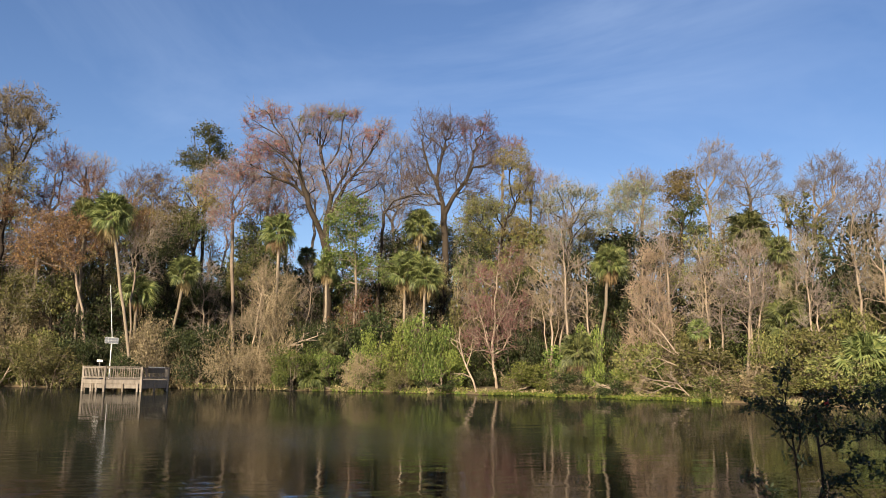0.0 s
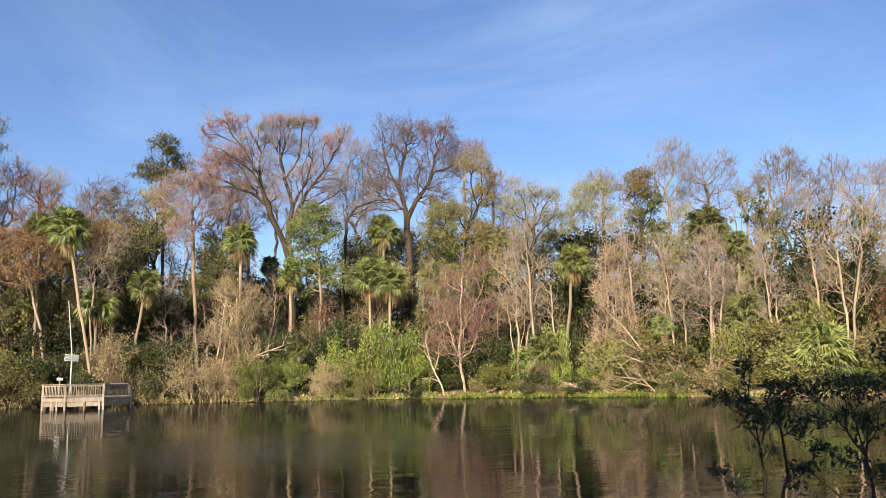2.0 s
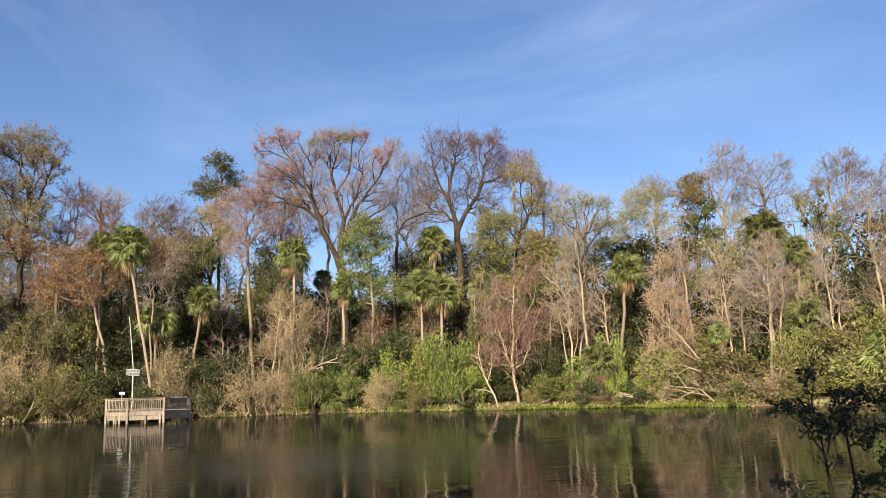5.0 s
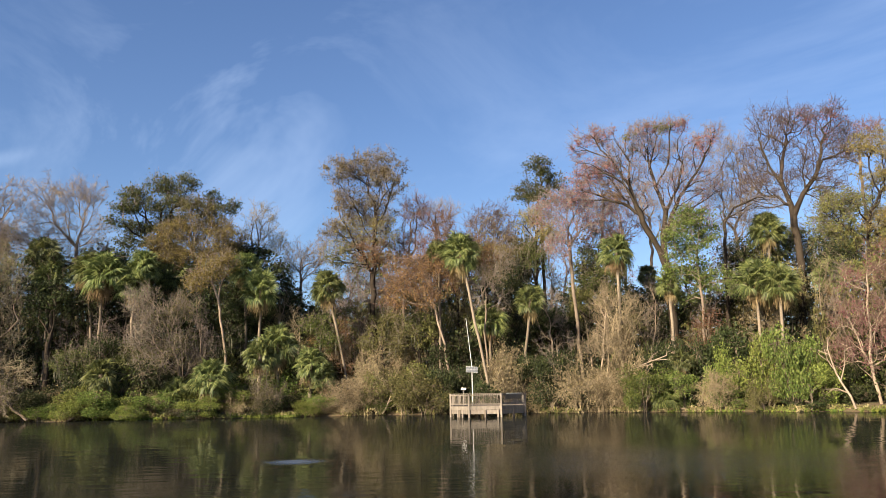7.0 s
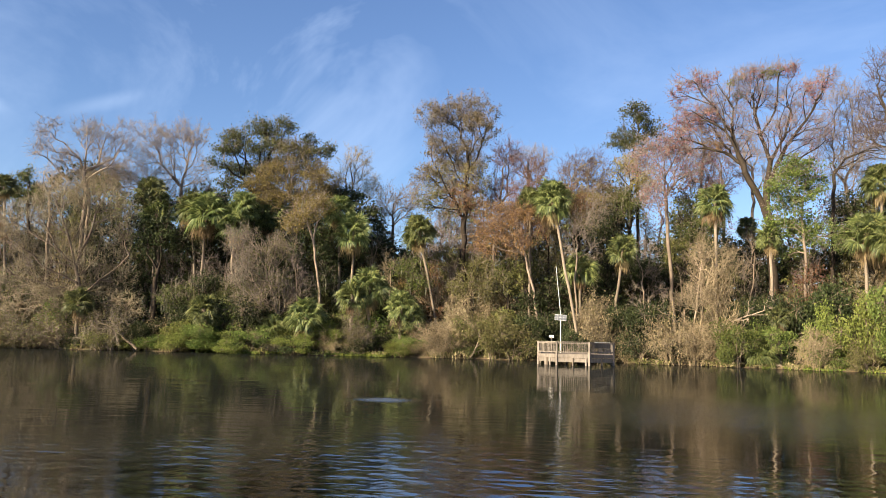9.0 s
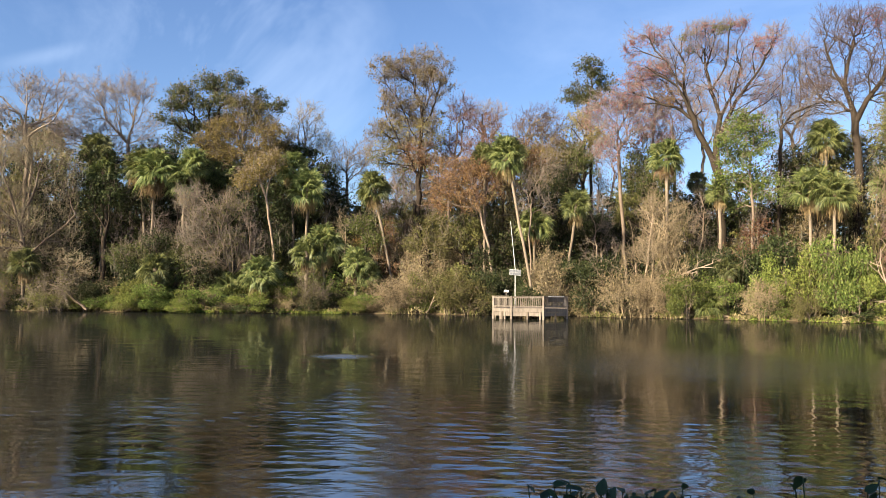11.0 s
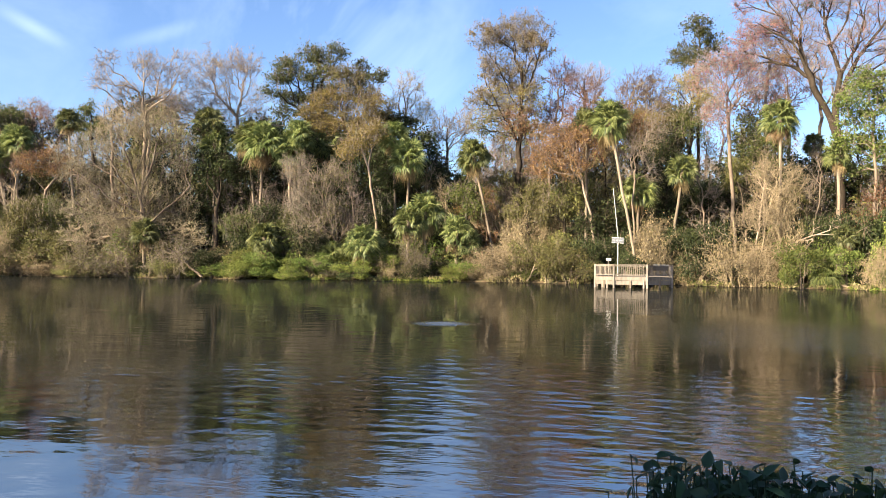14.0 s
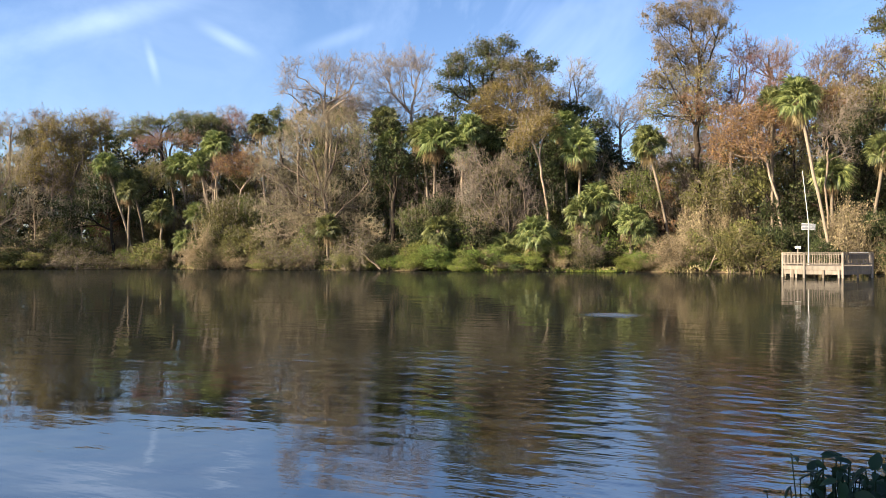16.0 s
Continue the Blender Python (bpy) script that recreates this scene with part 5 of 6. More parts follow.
crown_tree("bare", 93, [(-57.41, 9.47, 0.91, 0.89)], twig='twig_tan')
crown_tree("bare", 93, [(-55.80, 9.05, 1.21, 1.05), (-54.39, 10.10, 1.24, 1.13)], twig='twig_tan')
crown_tree("evergreen", 88, [(-45.91, 13.58, 1.03, 0.69), (-46.40, 12.59, 0.87, 0.54), (-43.95, 14.55, 1.36, 0.76), (-44.90, 12.88, 1.43, 0.85), (-43.32, 13.35, 1.36, 0.69), (-42.42, 14.55, 0.81, 0.69), (-45.66, 11.48, 1.18, 0.62), (-44.27, 11.55, 1.35, 0.78), (-46.84, 11.60, 0.78, 0.46), (-40.71, 13.86, 0.73, 0.46), (-39.35, 13.21, 0.73, 0.47), (-40.68, 12.89, 0.97, 0.47), (-45.62, 10.31, 1.34, 0.70), (-42.88, 12.21, 1.36, 0.86), (-43.62, 9.82, 1.60, 0.79, "lf_gold")], stem=[(-44.17, 0.22), (-44.33, 6.22), (-44.23, 10.18)], r=0.32)
crown_tree("golden", 85, [(-42.86, 11.23, 1.60, 1.02), (-41.06, 11.90, 1.62, 1.17), (-40.03, 10.95, 1.38, 1.18), (-41.63, 10.30, 1.61, 0.87), (-44.04, 10.39, 1.04, 0.71), (-41.89, 12.84, 1.45, 0.85, "lf_olive"), (-39.19, 9.79, 1.06, 0.95), (-42.81, 9.46, 1.44, 0.71), (-40.81, 9.74, 1.21, 0.79)], stem=[(-41.01, 1.50), (-41.12, 5.93), (-41.52, 9.11)], r=0.25)
crown_tree("golden", 80, [(-40.78, 8.54, 1.21, 1.04), (-41.57, 7.92, 0.80, 0.72), (-39.78, 9.38, 0.97, 0.80)], stem=[(-39.51, 2.95), (-39.80, 4.76), (-40.13, 6.76), (-40.56, 7.95)], bark='bark_pale', r=0.14)
crown_tree("bare", 92, [(-37.41, 12.22, 1.22, 1.10), (-36.77, 11.05, 1.14, 1.03), (-38.19, 10.82, 0.98, 1.19), (-36.14, 10.27, 0.82, 0.79)], stem=[(-37.20, 2.80), (-37.33, 8.85)], twig='twig_pale', bark='bark_grey')
crown_tree("bare", 93, [(-35.69, 8.29, 1.06, 1.36), (-34.69, 9.11, 1.06, 1.36), (-33.68, 9.73, 0.90, 1.35), (-33.08, 10.13, 0.73, 1.19)], twig='twig_grey')
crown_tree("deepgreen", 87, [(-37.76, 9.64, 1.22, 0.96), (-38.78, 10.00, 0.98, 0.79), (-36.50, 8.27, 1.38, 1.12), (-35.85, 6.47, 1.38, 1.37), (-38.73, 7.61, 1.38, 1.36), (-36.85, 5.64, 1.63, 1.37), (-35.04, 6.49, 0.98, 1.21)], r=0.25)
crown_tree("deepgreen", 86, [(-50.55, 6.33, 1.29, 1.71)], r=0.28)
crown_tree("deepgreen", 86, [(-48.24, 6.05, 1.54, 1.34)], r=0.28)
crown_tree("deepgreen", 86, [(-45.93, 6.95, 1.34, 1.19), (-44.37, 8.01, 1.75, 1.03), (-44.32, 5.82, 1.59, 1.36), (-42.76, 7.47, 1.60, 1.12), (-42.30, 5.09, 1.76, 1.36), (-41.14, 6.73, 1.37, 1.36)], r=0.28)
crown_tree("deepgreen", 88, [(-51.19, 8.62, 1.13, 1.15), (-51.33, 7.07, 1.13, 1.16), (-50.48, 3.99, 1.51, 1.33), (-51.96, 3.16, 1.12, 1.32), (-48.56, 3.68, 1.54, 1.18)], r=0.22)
crown_tree("vines", 80, [(-45.13, 6.59, 1.19, 0.95, "lf_moss"), (-44.11, 5.43, 1.35, 1.20, "lf_olive"), (-42.72, 5.88, 1.36, 1.04, "lf_olive"), (-44.87, 4.20, 1.11, 1.36, "lf_moss"), (-43.06, 3.46, 1.59, 1.37, "lf_olive"), (-41.83, 2.28, 1.36, 1.21, "lf_olive"), (-44.02, 2.23, 1.35, 1.04, "lf_olive")], stem=[(-42.18, 0.26), (-42.64, 2.66), (-43.92, 5.83)], leaf='lf_olive', twig='twig_grey', r=0.15)
crown_tree("rust", 94, [(-61.23, 6.59, 1.32, 0.94), (-62.19, 5.97, 0.97, 0.86), (-60.70, 5.72, 1.13, 0.80)], stem=[(-61.33, -0.16), (-61.38, 3.48)], twig='twig_red')
crown_tree("evergreen", 104, [(-63.73, 8.86, 1.39, 0.70), (-64.17, 7.94, 1.25, 0.84, "lf_dark"), (-63.06, 8.04, 0.96, 0.71)], r=0.3)
crown_tree("russet", 106, [(-61.48, 9.27, 0.85, 0.57), (-61.94, 8.15, 1.30, 0.86, "lf_dark"), (-60.79, 8.26, 0.80, 0.94, "lf_dark")])
crown_tree("evergreen", 98, [(-58.91, 9.71, 0.75, 0.58), (-58.43, 8.83, 0.83, 0.73), (-59.11, 8.59, 0.82, 0.73), (-58.24, 8.29, 0.69, 0.52)], r=0.22)
crown_tree("oak", 92, [(-62.99, 1.24, 1.27, 1.22), (-62.40, 2.71, 1.61, 1.08, "lf_olive"), (-61.03, 0.94, 1.45, 1.24), (-60.77, 2.78, 1.12, 1.24, "lf_ever")], r=0.2)
crown_tree("oak", 92, [(-58.73, 2.13, 1.37, 1.12, "lf_ever")], r=0.2)
crown_tree("bare", 84, [(-30.59, 7.77, 1.78, 0.96), (-31.78, 6.14, 1.38, 1.37), (-29.36, 6.57, 1.61, 1.20), (-30.33, 4.55, 1.61, 1.37), (-28.57, 7.78, 1.05, 1.20)], stem=[(-30.27, 0.91), (-30.32, 3.74)], twig='twig_pink', r=0.18)
crown_tree("oak", 81, [(-33.38, 4.91, 1.22, 0.97, "lf_green"), (-32.75, 3.70, 1.05, 0.81, "lf_green")], r=0.14)
crown_tree("oak", 81, [(-30.56, 5.76, 1.05, 0.81, "lf_olive"), (-29.31, 3.76, 1.37, 1.21, "lf_olive"), (-28.13, 4.98, 1.36, 1.21, "lf_olive"), (-27.70, 3.38, 1.36, 0.97)], r=0.14)
crown_tree("bare", 84, [(-57.69, 2.17, 1.39, 0.97), (-55.93, 1.86, 1.56, 0.99), (-53.77, 1.93, 1.60, 1.15), (-59.04, 1.38, 1.22, 0.96), (-52.29, 1.59, 1.11, 1.16)], stem=[(-55.86, -0.42), (-55.90, 1.10)], limbs=[[(-55.90, 1.10), (-56.99, 1.82), (-58.05, 2.53)], [(-55.90, 1.10), (-54.50, 2.10), (-53.07, 3.11)], [(-55.90, 1.10), (-55.76, 2.24), (-55.96, 3.00)]], twig='twig_pale', bark='bark_pale', r=0.1)
crown_tree("bare", 82, [(-31.72, 2.91, 1.62, 1.05), (-29.68, 2.14, 1.77, 1.05), (-28.49, 2.96, 1.20, 1.21)], stem=[(-30.25, -0.30), (-30.48, 1.31)], twig='twig_tan', bark='twig_tan', r=0.07)
crown_tree("oak", 82, [(-48.91, 2.48, 1.53, 0.95, "lf_ever"), (-47.39, 3.32, 1.32, 0.95, "lf_dark")], r=0.14)
crown_tree("oak", 82, [(-45.03, 3.00, 1.34, 0.96, "lf_ever")], r=0.14)
crown_tree("oak", 82, [(-42.26, 3.48, 1.36, 1.21, "lf_ever")], r=0.14)
crown_tree("oak", 82, [(-39.44, 3.56, 1.21, 1.37, "lf_dark")], r=0.14)
crown_tree("deepgreen", 85, [(-39.09, 5.59, 1.38, 1.37)], r=0.2)
crown_tree("deepgreen", 85, [(-35.36, 2.43, 1.38, 1.38), (-34.59, 4.48, 1.38, 1.62), (-32.99, 5.72, 1.22, 1.37)], r=0.2)
crown_tree("deepgreen", 79, [(-25.33, 4.60, 1.18, 1.20, "lf_olive"), (-24.13, 2.62, 1.17, 1.35), (-22.56, 1.85, 1.70, 1.19), (-22.20, 3.83, 1.31, 1.34)], r=0.16)
crown_tree("deepgreen", 79, [(-19.14, 3.06, 1.13, 1.56)], r=0.16)
crown_tree("golden", 104, [(-71.01, 8.24, 1.36, 0.80), (-71.68, 7.11, 1.48, 0.95), (-73.02, 7.93, 1.18, 0.86), (-73.34, 6.47, 1.44, 1.08), (-71.34, 5.85, 1.35, 1.10), (-74.31, 5.35, 1.29, 1.22), (-72.35, 4.53, 1.46, 1.10)], stem=[(-72.00, -0.43), (-72.07, 2.52)], r=0.3, leaf='lf_gold')
crown_tree("oak", 106, [(-67.35, 8.72, 1.43, 0.52), (-65.17, 8.95, 1.47, 0.60, "lf_ever"), (-68.24, 8.04, 1.27, 0.59), (-65.72, 8.16, 1.61, 0.53)], r=0.28)
crown_tree("evergreen", 108, [(-74.31, 7.13, 1.09, 0.85, "lf_olive")], r=0.28)
crown_tree("evergreen", 108, [(-70.33, 7.74, 1.17, 0.88)], r=0.28)
crown_tree("evergreen", 108, [(-63.50, 9.03, 1.27, 0.61), (-62.94, 8.29, 1.28, 0.77, "lf_dark")], r=0.28)
crown_tree("russet", 101, [(-66.08, 7.51, 1.60, 0.53, "lf_rust"), (-64.62, 7.65, 1.26, 0.53, "lf_rust"), (-67.34, 7.22, 1.22, 0.53)], stem=[(-65.70, -0.44), (-65.71, 3.78)])
crown_tree("bare", 110, [(-77.13, 6.94, 1.04, 1.04)], twig='twig_pink')
crown_tree("bare", 110, [(-75.59, 7.75, 1.07, 0.84)], twig='twig_pink')
crown_tree("bare", 110, [(-73.83, 8.41, 0.97, 0.85)], twig='twig_pink')
crown_tree("bare", 110, [(-69.98, 8.67, 1.04, 0.66)], twig='twig_pink')
crown_tree("bare", 110, [(-62.00, 9.48, 1.14, 0.61)], twig='twig_pink')
crown_tree("oak", 99, [(-69.97, 4.80, 1.38, 1.12, "lf_dark"), (-68.58, 3.34, 1.41, 1.28, "lf_dark"), (-72.34, 2.51, 1.33, 1.25, "lf_dark"), (-66.80, 5.28, 1.22, 1.14, "lf_olive"), (-71.00, 3.28, 1.36, 1.26, "lf_dark")], moss=120, r=0.2)
crown_tree("willow", 98, [(-75.27, 5.65, 1.07, 1.21), (-76.20, 4.19, 1.24, 1.20), (-77.73, 4.48, 1.32, 1.53), (-74.62, 3.18, 1.09, 1.08), (-76.81, 2.41, 1.35, 1.20)], r=0.25)
crown_tree("oak", 97, [(-76.50, 0.65, 1.23, 1.06, "lf_dark")], r=0.12)
crown_tree("oak", 97, [(-74.62, 0.30, 1.41, 0.72, "lf_ever"), (-72.67, 0.67, 1.45, 0.81, "lf_ever"), (-71.33, 0.31, 1.35, 0.74, "lf_olive")], r=0.12)
# palms
palm(-20.88, 74, 14.9, -2.7, 0.94)
palm(-24.58, 78, 15.1, 0.0, 0.72)
palm(-19.02, 76, 10.3, 1.4, 0.75)
palm(-20.94, 77, 8.4, 0.0, 0.80)
palm(-11.78, 77, 14.5, 0.0, 0.85)
palm(-9.77, 90, 13.7, 0.0, 0.57)
palm(-8.21, 77, 11.1, -0.2, 0.62)
palm(-2.85, 76, 10.9, 0.3, 0.97)
palm(-1.52, 75, 10.3, 0.4, 0.87)
palm(-1.74, 82, 16.4, 0.0, 0.85)
palm(1.88, 79, 11.2, 0.0, 0.78)
palm(10.97, 69, 11.0, 1.1, 0.80)
palm(21.14, 72, 13.5, 0.2, 0.92)
palm(22.91, 68, 9.4, 0.0, 0.63)
palm(23.29, 66, 5.7, 0.0, 0.84)
palm(27.82, 62, 2.5, 0.0, 1.04)
palm(9.74, 67, 3.6, 0.0, 0.77)
palm(-7.86, 70, 4.3, 0.0, 0.53)
palm(-8.72, 72.4, 1.4, -0.5, 0.75)
palm(17.89, 66, 4.9, 0.0, 0.46)
palm(25.61, 68, 3.9, 0.0, 0.67)
palm(23.04, 67, 11.1, 0.0, 0.58)
palm(-47.77, 84, 13.5, 0.3, 1.12)
palm(-47.77, 85, 14.0, -1.1, 0.88)
palm(-45.64, 84, 12.7, 0.0, 0.97)
palm(-42.31, 86, 13.7, -1.3, 1.04)
palm(-40.99, 88, 15.0, 0.0, 0.92)
palm(-44.99, 84, 14.2, 0.0, 0.87)
palm(-37.35, 82, 12.0, 0.1, 1.00)
palm(-38.09, 83, 14.3, -0.3, 0.86)
palm(-30.83, 80, 12.1, -2.4, 0.88)
palm(-36.00, 79, 6.3, 0.0, 1.01)
palm(-37.21, 78, 5.6, 0.0, 0.77)
palm(-33.74, 78, 4.6, 0.0, 0.81)
palm(-32.91, 78.5, 3.5, 0.0, 0.68)
palm(-40.41, 77.5, 3.5, 0.0, 0.90)
palm(-42.60, 77.5, 2.4, 0.0, 0.67)
palm(-47.36, 79, 3.9, 0.0, 0.78)
palm(-45.59, 80, 3.4, 0.0, 0.60)
palm(-51.21, 88, 15.6, 0.0, 0.92)
palm(-50.79, 87, 13.3, 0.0, 0.91)
palm(-46.39, 83, 4.4, 0.0, 0.62)
palm(-59.39, 94, 15.9, -1.0, 0.65)
palm(-62.88, 96, 13.6, 0.0, 0.83)
palm(-55.23, 84, 4.3, 0.0, 0.73)
palm(-62.78, 98, 11.6, -2.0, 0.79)
palm(-68.07, 97, 11.3, -3.2, 0.73)
palm(-67.30, 97, 9.5, -1.7, 0.79)
palm(-64.17, 98, 11.4, -2.1, 0.79)
palm(-62.70, 96, 11.3, -2.3, 0.72)
palm(-66.51, 94, 6.4, 0.0, 0.76)
palm(-68.58, 96, 8.5, 0.0, 0.67)
palm(-64.24, 94, 5.8, 0.0, 0.65)
palm(-63.13, 97, 14.1, 0.0, 0.73)
palm(-64.97, 92, 3.0, 0.0, 0.69)
# shrubs and thickets on the bank
leafy(-48.31, 77.5, 3.5, 4.4)
leafy(-46.55, 78, 2.7, 3.9)
leafy(-44.00, 78, 2.8, 4.4)
leafy(-41.42, 78.5, 3.7, 4.4)
leafy(-38.99, 78, 3.2, 3.9)
olivebush(-37.56, 78, 2.5, 3.9)
leafy(-33.10, 77, 2.3, 3.8)
leafy(-50.57, 79, 1.8, 3.9)
olivebush(-52.62, 80, 1.7, 4.5)
olivebush(-25.59, 72.5, 4.7, 5.7)
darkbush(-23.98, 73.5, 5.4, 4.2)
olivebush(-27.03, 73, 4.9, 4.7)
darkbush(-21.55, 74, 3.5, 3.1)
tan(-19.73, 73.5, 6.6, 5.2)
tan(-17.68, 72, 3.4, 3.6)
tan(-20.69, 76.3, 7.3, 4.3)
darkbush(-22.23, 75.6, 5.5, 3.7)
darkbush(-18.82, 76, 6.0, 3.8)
tan(-14.62, 72, 6.5, 5.6)
tan(-13.27, 71.5, 4.2, 5.1)
tan(-11.79, 74, 9.9, 4.7)
leafy(-10.59, 71.5, 4.7, 4.1)
leafy(-8.45, 72.5, 4.7, 4.1)
darkbush(-10.22, 74, 6.8, 3.7)
tan(-5.88, 70.8, 3.6, 4.0)
leafy(-5.27, 72.5, 6.1, 3.6)
leafy(-3.06, 71.5, 7.0, 4.6)
leafy(-0.82, 70.5, 7.6, 4.5)
leafy(0.55, 71, 4.9, 3.0)
olivebush(1.46, 75, 10.4, 3.7)
darkbush(2.15, 73, 4.4, 3.1)
leafy(5.95, 69.2, 3.4, 4.2)
darkbush(5.85, 72, 6.8, 3.1)
tan(8.08, 69, 1.9, 2.9)
leafy(10.36, 68, 7.2, 2.5)
olivebush(9.77, 68.5, 4.4, 3.4)
tan(9.63, 66.8, 1.0, 3.8)
tan(13.95, 66.5, 2.3, 3.8)
tan(18.12, 65.8, 2.8, 5.1)
tan(15.95, 66.5, 4.1, 3.8)
olivebush(17.61, 68, 6.8, 4.3)
leafy(12.61, 66.5, 2.4, 2.4)
tan(20.97, 65, 2.1, 3.2)
leafy(22.50, 66, 3.7, 2.3)
leafy(25.45, 63, 1.9, 4.9)
leafy(23.38, 64, 1.6, 2.7)
darkbush(19.77, 70, 5.9, 4.5)
darkbush(24.77, 71, 6.6, 5.0)
olivebush(23.20, 69, 8.8, 2.9)
leafy(29.00, 62, 1.7, 3.5)
tan(28.20, 64, -0.2, 3.6)
leafy(31.42, 61.5, 1.3, 5.2)
tan(31.14, 64, 4.8, 4.1)
darkbush(11.82, 72, 6.5, 4.1)
darkbush(-4.66, 76, 8.5, 6.5)
darkbush(-7.86, 75, 7.4, 4.3)
darkbush(-16.66, 75, 6.5, 4.8)
olivebush(-2.70, 70.5, 3.0, 3.0)
olivebush(-26.89, 76, 4.6, 4.3)
olivebush(-28.89, 77, 4.6, 3.8)
tan(-30.89, 76, 3.4, 5.9)
tan(-32.48, 76, 1.8, 4.3)
leafy(-33.90, 76.5, 1.7, 2.7)
tan(-29.32, 78, 7.4, 5.0)
grey(-36.99, 77, 4.4, 4.4)
tan(-38.97, 77, 2.1, 3.3)
grey(-42.58, 76.5, 1.5, 3.8)
leafy(-40.59, 76.5, 2.1, 4.9)
leafy(-47.34, 77.5, 3.0, 4.9)
leafy(-49.25, 78, 2.1, 3.3)
tan(-44.60, 78.5, 3.1, 3.3)
leafy(-45.35, 77, 1.4, 3.3)
olivebush(-48.85, 78, 1.3, 3.3)
darkbush(-50.79, 79, 3.4, 3.9)
grey(-53.41, 80, 4.4, 5.1)
grey(-56.31, 82, 4.9, 7.0)
grey(-58.71, 83, 3.7, 5.9)
tan(-56.26, 82, 2.7, 7.0)
tan(-58.68, 83, 2.1, 5.3)
tan(-60.70, 85, 2.3, 5.4)
olivebush(-59.68, 84, 1.5, 3.6)
olivebush(-62.68, 88, 3.6, 5.6)
tan(-63.67, 88, 5.2, 4.4)
darkbush(-44.25, 80, 5.9, 5.1)
darkbush(-40.23, 81, 5.0, 4.6)
olivebush(-54.10, 79.5, 2.2, 3.4)
leafy(-51.48, 78, 0.7, 3.3)
darkbush(-47.78, 82, 5.9, 4.6)
olivebush(-67.15, 92, 4.1, 5.2)
tan(-66.07, 91, 2.3, 4.5)
tan(-63.86, 90, 3.5, 5.1)
grey(-69.27, 95, 1.7, 5.4)
grey(-72.00, 95.5, 2.9, 7.4)
olivebush(-74.62, 96, 2.3, 6.1)
darkbush(-76.19, 96, 2.8, 6.1)
olivebush(-62.36, 91, 5.4, 5.2)
tan(-61.60, 89, 2.9, 5.7)
grey(-78.02, 96, 2.8, 6.8)


# ---------------------------------------------------------------- dock
def part(name, bm, mat, parent, label=""):
    me = bpy.data.meshes.new(name)
    bm.to_mesh(me)
    bm.free()
    me.materials.append(M[mat])
    o = new(name, me)
    o.parent = parent
    if label:
        tagged(o, label)
    return o


def beam(a, b, w, h, edge=0.008):
    """A bevelled timber from a to b, w wide and h high."""
    a, b = Vector(a), Vector(b)
    d = b - a
    L = d.length
    z = d.normalized()
    x = z.cross(Vector((0, 0, 1)))
    x = Vector((1, 0, 0)) if x.length < 0.05 else x.normalized()
    y = z.cross(x)
    bm = bmesh.new()
    bmesh.ops.create_cube(bm, size=1)
    bmesh.ops.scale(bm, vec=(w, h, L), verts=bm.verts)
    bmesh.ops.bevel(bm, geom=bm.edges, offset=edge, segments=1, affect="EDGES")
    m = Matrix((x, y, z)).transposed().to_4x4()
    m.translation = (a + b) / 2
    bm.transform(m)
    return bm


